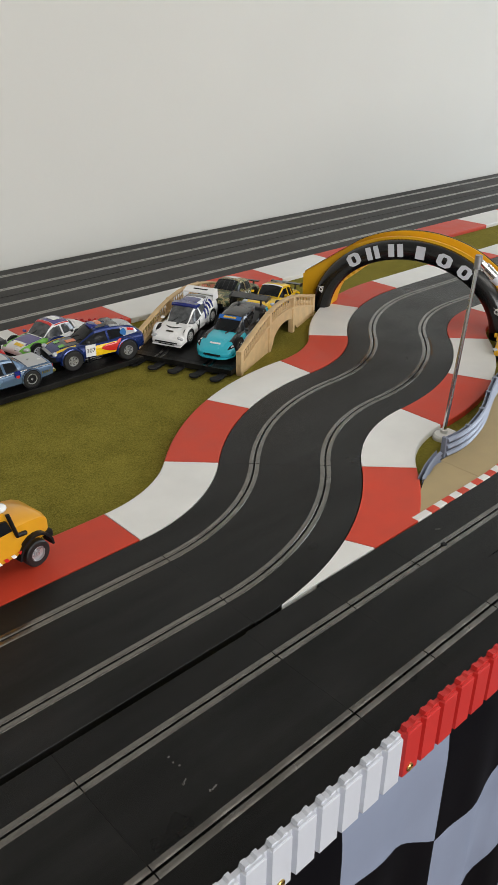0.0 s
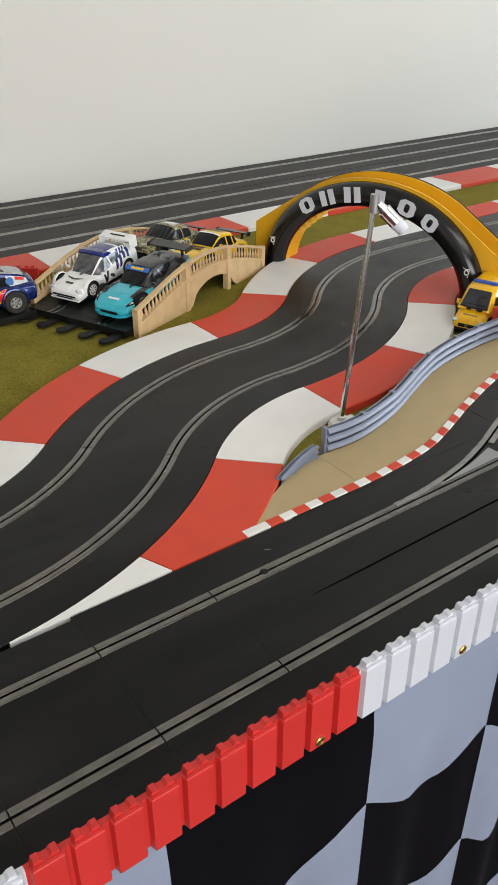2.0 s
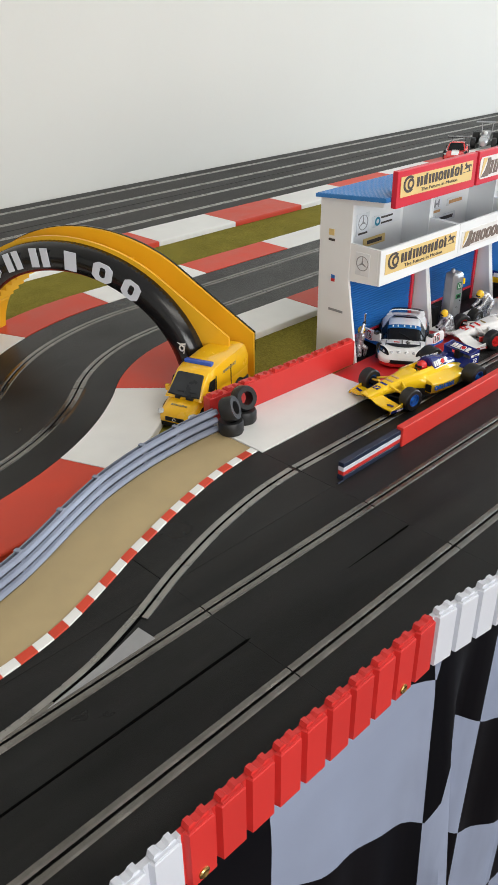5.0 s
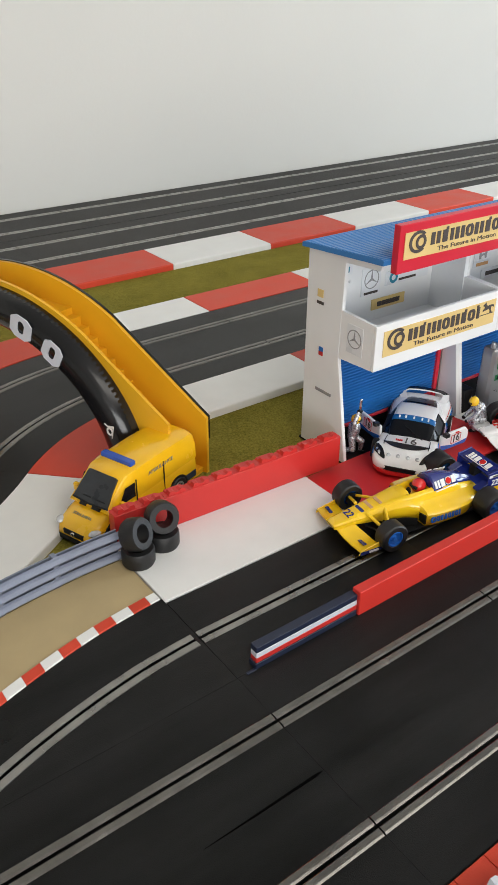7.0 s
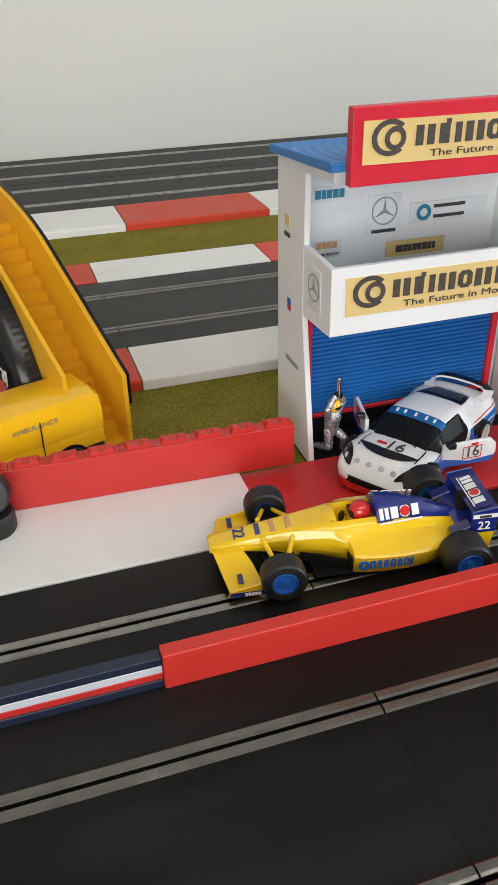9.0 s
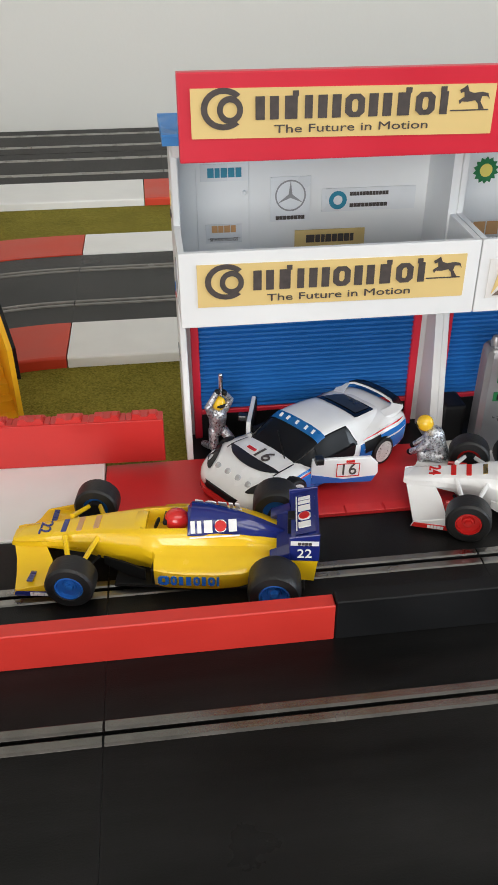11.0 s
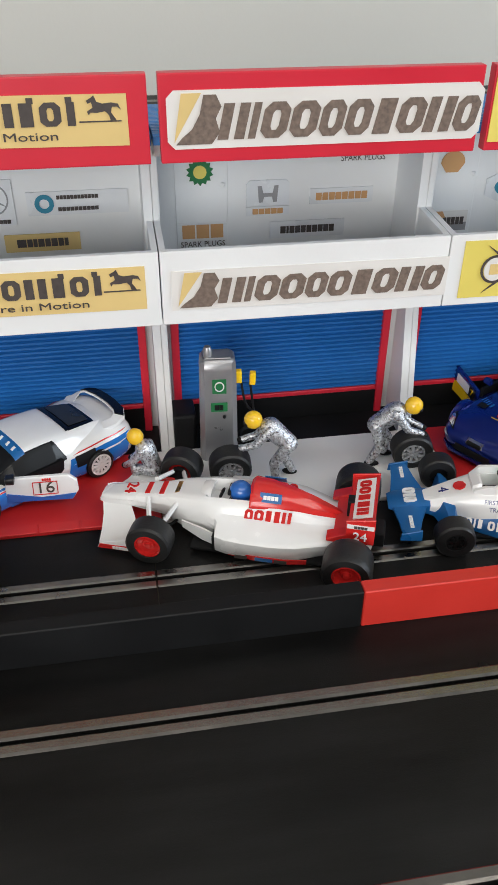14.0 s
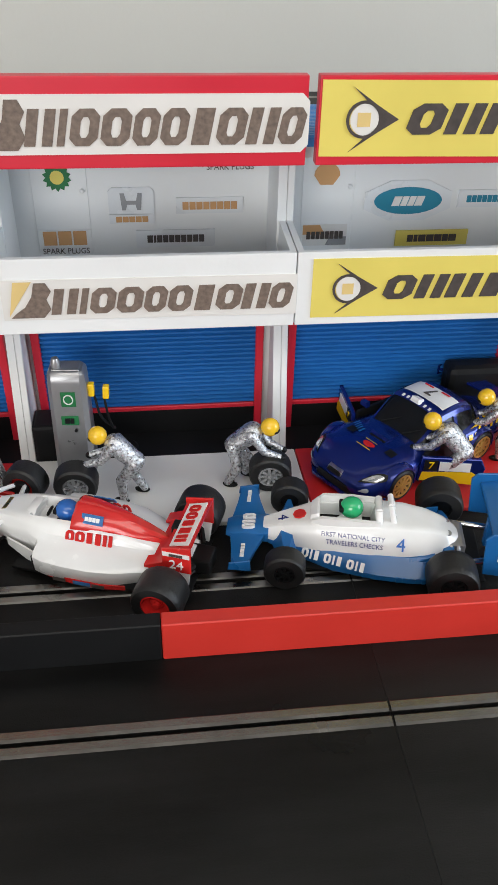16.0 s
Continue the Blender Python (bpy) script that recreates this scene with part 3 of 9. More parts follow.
    part("stripe", sweep(p, [(0.0004, -0.0075), (0.0004, 0.0004), (0.0010, 0.0010), (0.0082, 0.0010), (0.0088, 0.0004), (0.0088, -0.0075)]), M_WHITE if k % 2 == 0 else M_RED, strip)

guard = thing("guard_rail", "silver-blue ribbed plastic crash barrier along the run-off", "crash barrier")


def ribs(path, h0, h1, shift=0.0):
    for k in range(3):
        z0, z1 = h0 + (h1 - h0) * k / 3, h0 + (h1 - h0) * (k + 1) / 3 - 0.0020
        zm = (z0 + z1) / 2
        part("rail", sweep(path, [(shift + 0.0012, z0), (shift - 0.0006, z0 + 0.001), (shift - 0.0024, zm), (shift - 0.0006, z1 - 0.001), (shift + 0.0012, z1)]), M_ARMCO, guard, "ribbed guard rail beam")
    part("backing", sweep(path, [(shift + 0.0048, h0), (shift + 0.0048, h1 - 0.0030), (shift + 0.0060, h1 - 0.0030), (shift + 0.0060, h0)]), M_ARMCO, guard)


ribs([q for q in rail_path if q[0] > 0.681], 0.0004, 0.0262)
ribs([(x, y, (x - 0.6795) * 0.16, nx, ny) for x, y, z, nx, ny in rail_path if x < 0.6795], 0.0002, 0.0150)
for x in (0.684, 0.735, 0.785, 0.832, 0.88, 0.93, 0.975):
    q = min(rail_path, key=lambda w: abs(w[0] - x))
    part("post", box(-0.002, 0.002, 0.0008, 0.0070, -0.008, 0.0245, 0.0005, m=Matrix.Translation((q[0], q[1], 0)) @ Matrix.Rotation(math.atan2(-q[3], q[4]), 4, "Z")), M_ARMCO, guard, "short square post behind the rail")

# ---- lamp ----
lamp = thing("floodlight_lamp", "thin chrome lamp post with a tilted tubular spotlight", "lamp post", at(0.7365, 0.4585, GZ))
part("base", lathe([(0.0125, 0), (0.0125, 0.004), (0.0105, 0.0065), (0.0045, 0.008), (0.0045, 0.012)], 20), M_WHITE, lamp, "white round base")
part("base", box(-0.004, 0.018, -0.006, 0.006, 0, 0.006, 0.001), M_WHITE, lamp, "white clip foot")
LT = Vector((0.0195, -0.002, 0.2115))
part("pole", tube((0, 0, 0.008), LT, 0.0026, 0.0022, 14), M_CHROME, lamp, "chrome pole", True)
part("knuckle", tube(LT - Vector((0, 0, 0.010)), LT + Vector((0, 0, 0.005)), 0.0042, 0.0040, 14), M_SILVER, lamp, "grey plastic knuckle", True)
LH = Vector((0.0395, -0.0205, 0.186))
d = (LH - LT).normalized()
part("spotlight", tube(LT + d * 0.004, LT + d * 0.0115, 0.0038, 0.0045, 16), M_CHROME, lamp, "", True)
part("spotlight", tube(LT + d * 0.0115, LT + d * 0.026, 0.0060, 0.0060, 18), M_CHROME, lamp, "chrome lamp tube", True)
part("lens", tube(LT + d * 0.026, LT + d * 0.036, 0.0062, 0.0052, 18), M_BWHITE, lamp, "milky lamp lens", True)

# ---- fence along the table edge ----
FENCE_Y = 0.2003


def fence_block(flat=False):
    """One tooth of the barrier: a slab hanging over the table edge, a proud front panel and a notched top."""
    if flat:
        bm = box(0.0, 0.02, 0.0010, 0.0085, -0.0015, 0.0245)
        box(0.0002, 0.0198, -0.0004, 0.0012, -0.0015, 0.0243, 0.0002, bm)
    else:
        bm = box(0.0, 0.02035, 0.0010, 0.0032, -0.0180, 0.0010)
        box(0.0, 0.02035, 0.0010, 0.0044, 0.0010, 0.0205, 0.0, bm)
        prism([(0.0011, 0.0012), (0.0022, -0.0028), (0.0178, -0.0028), (0.0190, 0.0012)], -0.0190, 0.0212, bm, 0.0005)
    top, back = (0.0, 0.0) if flat else (-0.0036, -0.0040)
    prism([(0.0030, 0.0244 + top), (0.0040, 0.0278 + top), (0.0070, 0.0278 + top), (0.0084, 0.0262 + top), (0.0116, 0.0262 + top), (0.0130, 0.0278 + top), (0.0160, 0.0278 + top), (0.0170, 0.0244 + top)], 0.0036 + back, 0.0084 + back, bm, axis="y")
    prism([(0.0022, 0.0236 + top), (0.0034, 0.0258 + top), (0.0166, 0.0258 + top), (0.0178, 0.0236 + top)], 0.5 * back, 0.0037 + back, bm, axis="y")
    return bm


fence_mesh = {}


def fence(m, colour, label, n=10, screws=(3,), flat=False):
    material = M_BRED if colour == "red" else M_BWHITE
    ob = thing("barrier_segment", label, "barrier", m, "edge barrier segments")
    key = (colour, flat)
    for k in range(n):
        if key not in fence_mesh:
            fence_mesh[key] = part("block", fence_block(flat), material, ob).data
            continue
        b = new("block", fence_mesh[key])
        b.parent = ob
        b.location = ((0.0202 if flat else 0.02035) * k, 0, 0)
    if flat:
        part("front_panel", box(0, 0.0202 * n - 0.0002, 0.0084, 0.0096, -0.0015, 0.0243, 0.0003), material, ob, "smooth red face")
    for k in screws:
        s = part("screw", lathe([(0.0034, 0), (0.0034, 0.0008), (0.0026, 0.0014), (0.0012, 0.0008)], 14), M_BRASS, ob, "brass cross-head screw")
        s.matrix_local = at(0.02035 * k + 0.0092, -0.0027, -0.0135) @ FRONT
    if screws:
        part("mounting_strip", box(0, 0.02035 * n, 0.0033, 0.0055, -0.0170, -0.0008, 0.0003), M_BOARD, ob, "wooden strip behind the barrier")
    return ob


for k in range(-5, 3):
    col = ("red", "white")[k % 2]
    fence(at(0.3170 + 0.2035 * k, FENCE_Y, 0), col, f"{col} toothed plastic barrier screwed to the table edge", screws=((0, 8) if k % 2 == 0 else (4,)))
SKEW = Matrix.Rotation(radians(-8.5), 4, "Z")
for k in range(4):
    col = ("white", "red")[k % 2]
    fence(at(0.9275, FENCE_Y, 0) @ SKEW @ at(0.2035 * k, 0, 0), col, f"{col} toothed plastic barrier screwed to the table edge", screws=(4,))
wedge = tagged(part("front_border", prism([(0.968, 0.2052), (1.735, 0.2052), (1.735, 0.096), (0.990, 0.2010)], -0.0075, 0.0006), M_RED), "red plastic border between straight and barrier", "track border", "red and white borders")
for k in range(14):
    a = 0.992 + 0.0205 * k
    part("edge_tab", box(a, a + 0.0200, 0.1985 - 0.0031 * k, 0.2051, 0.0004, 0.0012, 0.0003), M_RED, wedge)
part("shelf", prism([(0.95, 0.2082), (TX1, 0.2082), (TX1, 0.02), (1.75, 0.088), (0.95, 0.2062)], -0.034, -0.0130), M_BOARD, table, "wooden board edge")
fence(at(0.600, 1.0560, -0.0060) @ Matrix.Rotation(radians(-36), 4, "Z"), "red", "red toothed plastic barrier piece lying by the rear border", n=4, screws=())

# rusty smear beside the slot
tagged(part("rust_stain", sweep(bend(2, 0.72, 1.0), [(-0.0488, -0.0002), (-0.0472, 0.0003), (-0.0456, 0.0003), (-0.0454, -0.0002)]), M_RUST), "orange-brown rusty smear beside the slot", "stain", kind="structure")

# ---- pit lane ground ----
tagged(part("pit_apron", prism([(1.0235, 0.4410), (1.1945, 0.4410), (1.1945, 0.5115), (1.0235, 0.5115)], -0.0075, 0.0012, bevel=0.0004), M_WHITE), "smooth white apron piece at the pit entry", "pit floor", "pit floor pieces")
for k, (x0, x1, red) in enumerate(((1.1952, 1.3795, True), (1.3802, 1.5395, False), (1.5402, 1.7000, True))):
    ob = tagged(part("pit_floor_piece", prism([(0.4415, -0.0078), (0.4415, 0.0014), (0.4480, 0.0012), (0.5080, -0.0036), (0.5080, -0.0078)], x0, x1, axis="x", bevel=0.0004), M_PRED if red else M_WHITE),
                ("bright red" if red else "white") + " plastic floor piece in front of the garages", "pit floor", "pit floor pieces")
    if red:
        for i in range(9):
            a = x0 + (x1 - x0) * i / 9
            part("edge_tab", box(a + 0.0004, a + (x1 - x0) / 9 - 0.0004, 0.4408, 0.4475, 0.0010, 0.0019, 0.0003), M_PRED, ob)
slab("pit_base", 1.2415, 1.7000, 0.5084, 0.5690, -0.0079, -0.0060, M_MATTBLK, "matt black base plate under the garages", "pit floor")

# red toothed barrier beside the apron
vx, vy = 0.2040, -0.0078
fence(Matrix.Translation((1.2290, 0.5110, 0.0030)) @ Matrix.Rotation(math.atan2(vy, vx) + math.pi, 4, "Z") @ Matrix.Diagonal((1.01, 1, 1.03, 1)), "red", "red toothed plastic barrier standing behind the white apron", screws=(), flat=True)

# low barrier between pit lane and straight
flag = thing("flag_barrier", "low barrier end striped dark blue, white and red", "barrier", group="pit lane dividers")
M_NAVY = mat("navy_plastic", (0.014, 0.020, 0.045), 0.4, vary=0.1)
part("base", box(1.0365, 1.1170, 0.3595, 0.3665, 0.0, 0.0045, 0.0004), M_NAVY, flag, "dark blue foot")
part("stripe", box(1.0372, 1.1170, 0.3600, 0.3660, 0.0045, 0.0082, 0.0003), M_BRED, flag, "red stripe")
part("stripe", box(1.0372, 1.1170, 0.3600, 0.3660, 0.0082, 0.0122, 0.0003), M_BWHITE, flag, "white stripe")
part("stripe", box(1.0372, 1.1170, 0.3600, 0.3660, 0.0122, 0.0165, 0.0003), M_NAVY, flag, "dark blue stripe")
part("end_clip", box(1.0300, 1.0372, 0.3590, 0.3610, 0.0, 0.0010, 0.0003), M_NAVY, flag)
M_ORANGE = mat("orange_red_plastic", (0.60, 0.034, 0.024), 0.42, vary=0.06, scale=40, bump=0.08)
for a, b, red, h in ((1.1172, 1.2940, True, 0.0192), (1.2943, 1.4600, False, 0.0210), (1.4603, 1.6300, True, 0.0210)):
    tagged(part("divider_barrier", box(a, b, 0.3580, 0.3655, 0.0, h, 0.0005), M_ORANGE if red else M_MATTBLK), ("orange-red" if red else "black") + " low wall dividing pit lane and straight", "barrier", "pit lane dividers")


# ---- garages ----
def stickers(wall, specs):
    """Small printed labels on the upper back wall: x, z, width, height, paper, ink, kind."""
    for x, z, w, h, paper, ink, rows in specs:
        base = part("sticker", box(x - w / 2, x + w / 2, 0.5589, 0.5600, z - h / 2, z + h / 2), paper, wall, "small printed sponsor sticker")
        n = len(rows)
        for r, (ws, hh, mm) in enumerate(rows):
            zz = z + h * (0.5 - (r + 0.5) / n)
            blocks([w * q for q in ws], h * hh, mm or ink, base, at(x, 0.5587, zz) @ FRONT, thick=0.0002)


M_TEAL = mat("teal_print", (0.02, 0.22, 0.33), 0.5)
M_GREEN = mat("green_print", (0.012, 0.16, 0.05), 0.5)
M_OPRINT = mat("orange_print", (0.60, 0.33, 0.14), 0.5)
M_GREYPAPER = mat("grey_clear_sticker", (0.74, 0.76, 0.78), 0.3)
M_LIGHTGREY = mat("light_grey_print", (0.28, 0.28, 0.29), 0.5)
BAY = 0.1447


def bay(x0, number, w=BAY):
    """One garage with its balcony, roof and sign."""
    ob = thing("pit_garage", "white two-storey toy garage with blue shutter, balcony and red sign", "pit building", at(x0, 0, 0), "pit garages")
    yb, t = 0.5660, 0.0035
    # side walls with a sloping lower front edge; the right one of the last bay closes the row
    outline = [(yb, -0.0062), (0.5083, -0.0062), (0.5245, 0.086), (0.5235, 0.1280), (0.5225, 0.1660), (0.4860, 0.1690), (0.4840, 0.1755), (yb, 0.1690)]
    for side, a in (("wall", 0.0),) + ((("wall", w - t),) if number == 2 else ()):
        part("side_wall", prism(outline, a, a + t, axis="x", bevel=0.0004), M_PITW, ob, "white side wall with sloping front edge")
    part("inner_pillar", prism([(0.5350, -0.0061), (0.5085, -0.0061), (0.5245, 0.0855), (0.5350, 0.0855)], w - 0.0040, w + 0.0002, axis="x"), M_PITW, ob)
    part("lower_wall", box(t, w - 0.001, 0.5390, 0.5420, -0.0060, 0.0890), M_PITW, ob)
    # shutter: one ribbed sheet
    n, z0, dz = 26, 0.0125, (0.0875 - 0.0125) / 26
    wave = [(0.5388, z0)] + [p for k in range(n) for p in ((0.5372, z0 + dz * k), (0.5355, z0 + dz * (k + 0.3)), (0.5355, z0 + dz * (k + 0.72)))] + [(0.5372, z0 + dz * n), (0.5388, z0 + dz * n)]
    part("shutter", prism(wave, 0.0105, w - 0.0120, axis="x"), M_PITB, ob, "blue ribbed roller shutter, closed")
    for a, b, c, d in ((0.0062, 0.0106, -0.0058, 0.0885), (w - 0.0120, w - 0.0076, -0.0058, 0.0885)):
        part("door_frame", box(a, b, 0.5335, 0.5388, c, d, 0.0004), M_PITR, ob, "red door frame")
    part("door_frame", box(0.0106, w - 0.0120, 0.5345, 0.5388, 0.0100, 0.0128, 0.0004), M_PITR, ob)
    part("door_sill", box(0.0106, w - 0.0120, 0.5350, 0.5388, -0.0058, 0.0100), M_MATTBLK, ob, "black sill below the shutter")
    # balcony
    part("balcony_floor", box(0.0004, w - 0.0004, 0.4875, 0.5640, 0.0890, 0.0912), M_PITW, ob)
    part("balcony_front", box(0.0001, w - 0.0001, 0.4845, 0.4878, 0.0888, 0.1262, 0.0003), M_PITW, ob, "white balcony front panel")
    for a in (0.0001, w - 0.0031):
        part("balcony_side", prism([(0.4878, 0.0888), (0.4878, 0.1262), (0.5235, 0.1275), (0.5235, 0.0868)], a, a + 0.0030, axis="x"), M_PITW, ob)
    back = part("upper_wall", box(0.0035, w - 0.0010, 0.5600, 0.5632, 0.0912, 0.1685), M_PITW, ob, "white upper wall with sponsor stickers")
    part("door_leaf", box(0.0140, 0.0428, 0.5594, 0.5602, 0.0912, 0.1680, 0.0003), M_PITW, ob, "white narrow door")
    part("door_knob", lathe([(0.0012, 0), (0.0014, 0.0010), (0.0007, 0.0018)], 10, m=at(0.0400, 0.5594, 0.1330) @ FRONT), M_PITW, ob)
    part("partition", prism([(0.5235, 0.0912), (0.5235, 0.1660), (0.5600, 0.1680), (0.5600, 0.0912)], w - 0.0042, w + 0.0002, axis="x"), M_PITW, ob)
    # roof and sign
    x_left = -0.004 if number == 0 else 0.0002
    ribs_ = [(0.4800, 0.1752), (0.4800, 0.1788)] + [p for k in range(22) for p in ((0.4810 + 0.004 * k, 0.1788), (0.4816 + 0.004 * k, 0.1796), (0.4836 + 0.004 * k, 0.1796), (0.4842 + 0.004 * k, 0.1788))] + [(0.5700, 0.1788), (0.5700, 0.1752)]
    ribs_ = [(y, z - 0.0066 * max(0.0, y - 0.484) / 0.084) for y, z in ribs_]
    part("roof", prism(ribs_, x_left, w - 0.0002, axis="x"), M_PITBLIT, ob, "blue ribbed roof")
    sign = part("sign_board", box(0.0030, w - 0.0010, 0.4735, 0.4795, 0.1692, 0.2045, 0.0006), M_PITR, ob, "bright red sign board")
    face = 0.4733
    big = [(M_CREAM, (0.0083, 0.1375, 0.1785, 0.1985)), (M_PAPER, (0.0060, 0.1420, 0.1750, 0.1980)), (M_LEMON, (0.0040, 0.1420, 0.1725, 0.2030))][number]
    a, b, c, d = big[1]
    paper = part("sign_paper", prism([(a + 0.003, c), (b - 0.003, c), (b, c + 0.003), (b, d - 0.003), (b - 0.003, d), (a + 0.003, d), (a, d - 0.003), (a, c + 0.003)] if number == 1 else [(a, c + 0.0006), (b, c - 0.0010), (b, d - 0.0010), (a, d)], face - 0.0004, face + 0.0001, axis="y"),
                 big[0], sign, ("cream", "white", "yellow")[number] + " printed sponsor banner")
    la, lb, lc, ld = ((0.0085, 0.1400, 0.0990, 0.1205), (0.0050, 0.1430, 0.0960, 0.1165), (0.0075, 0.1410, 0.0925, 0.1230))[number]
    low = part("balcony_paper", prism([(la, lc + 0.0004), (lb, lc - 0.0006), (lb, ld - 0.0006), (la, ld)], 0.4840, 0.4846, axis="y"), big[0], ob, ("cream", "white", "yellow")[number] + " printed sponsor banner")
    for host, x0, x1, z0, z1 in ((paper, a, b, c, d), (low, la, lb, lc, ld)):
        y = face - 0.0006 if host is paper else 0.4837
        W_, H_ = x1 - x0, z1 - z0
        put = lambda fx, fz: at(x0 + fx * W_, y, z0 + fz * H_) @ FRONT
        if number == 0:
            # two rings, bars for the name, then the slogan and a small horse
            arc_ = [(math.cos(q) * rr, math.sin(q) * rr) for rr, qs in ((0.43, [0.75 + 4.7 * i / 18 for i in range(19)]), (0.31, [5.45 - 4.7 * i / 18 for i in range(19)])) for q in qs]
            part("printed_ring", prism([(p * H_ * 1.10, q * H_ * 0.95) for p, q in arc_], -0.0002, 0.0002), M_INK, host).matrix_local = put(0.105, 0.60)
            part("printed_ring", lathe([(0.27 * H_, 0), (0.27 * H_, 0.0003), (0.15 * H_, 0.0003), (0.15 * H_, 0)], 24), M_INK, host).matrix_local = put(0.125, 0.58)
            blocks([q * W_ for q in (0.075, 0.053, 0.033, 0.075, 0.064, 0.075, 0.053, 0.064, 0.033)], 0.45 * H_, M_INK, host, put(0.525, 0.60), gap=0.20, open_=True, kinds="niinonioi")
            for fx in (0.336, 0.7065, 0.823):
                part("printed_bar", box(-0.010 * W_, 0.010 * W_, 0.21 * H_, 0.32 * H_, -0.0002, 0.0002), M_INK, host).matrix_local = put(fx, 0.60)
            lettering("The Future in Motion", 0.235 * H_, M_INK, host, put(0.525, 0.175), thick=0.0002, xs=1.62)
            horse = part("printed_horse", prism([(-0.0062, -0.0045), (-0.0040, -0.0012), (-0.0046, 0.0012), (-0.0070, 0.0012), (-0.0085, -0.0002), (-0.0074, 0.0024), (-0.0045, 0.0030), (-0.0005, 0.0026), (0.0020, 0.0034), (0.0032, 0.0062), (0.0045, 0.0052), (0.0066, 0.0040), (0.0060, 0.0028), (0.0044, 0.0034), (0.0040, 0.0010), (0.0066, -0.0006), (0.0060, -0.0022), (0.0052, -0.0010), (0.0022, -0.0012), (-0.0014, -0.0006), (-0.0030, -0.0022), (-0.0036, -0.0046)], -0.0002, 0.0002), M_INK, host, "small black prancing horse shape")
            horse.matrix_local = put(0.922, 0.66) @ Matrix.Scale(-H_ / 0.0225, 4, (1, 0, 0)) @ Matrix.Diagonal((1, H_ / 0.0225, 1, 1))
            part("printed_line", box(-0.075 * W_, 0.055 * W_, -0.012 * H_, 0.012 * H_, -0.0002, 0.0002), M_INK, host).matrix_local = put(0.925, 0.44)
        elif number == 1:
            tri = part("printed_wedge", prism([(0.02 * W_, -0.38 * H_), (0.105 * W_, 0.45 * H_), (0.045 * W_, 0.45 * H_)], -0.0002, 0.0002), M_CREAM, host, "amber printed wedge")
            tri.matrix_local = put(0.0, 0.5)
            first = [(0.025, -0.42), (0.135, -0.42), (0.160, -0.22), (0.148, 0.02), (0.166, 0.22), (0.150, 0.42), (0.112, 0.42), (0.100, 0.10), (0.075, -0.16), (0.045, -0.30)]
            part("printed_bar", prism([(p * W_, q * H_) for p, q in first], -0.0002, 0.0002), M_BROWNINK, host).matrix_local = put(0.0, 0.5)
            blocks([q * W_ for q in (0.082, 0.030, 0.082, 0.085, 0.074, 0.078, 0.072, 0.084, 0.086, 0.074)], 0.62 * H_, M_BROWNINK, host, put(0.575, 0.46), gap=0.080, slant=0.22, open_=True, kinds="niooooiono")
        else:
            disc = part("printed_disc", prism([(math.cos(q) * 0.21 * H_, math.sin(q) * 0.21 * H_) for q in [math.tau * i / 24 for i in range(24)]], -0.0002, 0.0002), M_PAPER, host, "round white printed mark")
            disc.matrix_local = put(0.135, 0.50)
            arrow = part("printed_arrow", prism([(-0.20, 0.42), (0.16, 0.18), (0.46, 0.0), (0.16, -0.18), (-0.20, -0.42), (0.08, -0.17), (0.205, -0.06), (0.205, 0.06), (0.08, 0.17)], -0.0002, 0.0002), M_INK, host)
            arrow.data.transform(Matrix.Diagonal((H_, H_, 1, 1)))
            arrow.matrix_local = put(0.135, 0.50)
            part("printed_ring", lathe([(0.245 * H_, 0), (0.245 * H_, 0.0003), (0.205 * H_, 0.0003), (0.205 * H_, 0)], 24), M_INK, host).matrix_local = put(0.130, 0.50)
            part("printed_bar", box(-0.09 * H_, 0.09 * H_, -0.09 * H_, 0.09 * H_, 0.0001, 0.0004), M_CREAM, host).matrix_local = put(0.130, 0.50)
            blocks([q * W_ for q in (0.108, 0.100, 0.108, 0.086, 0.100, 0.092)], 0.40 * H_, M_INK, host, put(0.605, 0.50), gap=0.17, slant=0.30, open_=True, kinds="onnioo")
    return ob, back


bars = [(0.10, 0.07, 0.10, 0.08, 0.10, 0.07), 0.42, None]
one = lambda mm: [((0.13, 0.10, 0.13, 0.13, 0.12), 0.55, mm)]
two = lambda mm, m2: [((0.16, 0.14, 0.16, 0.16), 0.36, mm), ((0.08,) * 7, 0.26, m2)]
B0, back0 = bay(1.2412, 0, 0.1468)
stickers(back0, [(0.0295, 0.1440, 0.0260, 0.0090, M_GREYPAPER, M_TEAL, one(M_TEAL)), (0.0285, 0.1110, 0.0200, 0.0105, M_GREYPAPER, M_OPRINT, [((0.16, 0.14, 0.16, 0.14), 0.36, M_OPRINT), ((0.9,), 0.001, M_INK)]),
                 (0.1095, 0.1270, 0.0530, 0.0125, M_GREYPAPER, M_INK, [((0.030,) * 12, 0.16, M_INK), ((0.036,) * 10, 0.16, M_INK)]), (0.0885, 0.1060, 0.0400, 0.0095, M_CREAM, M_INK, [((0.12, 0.07, 0.05, 0.08, 0.07, 0.08, 0.07, 0.05), 0.45, M_INK)])])
lettering("SPARK PLUGS", 0.0026, M_INK, back0, at(0.0285, 0.5586, 0.1078) @ FRONT, thick=0.0001)
star = part("sticker", box(0.0545, 0.0765, 0.5589, 0.5600, 0.1165, 0.1405), M_GREYPAPER, back0, "grey sticker with a ringed star")
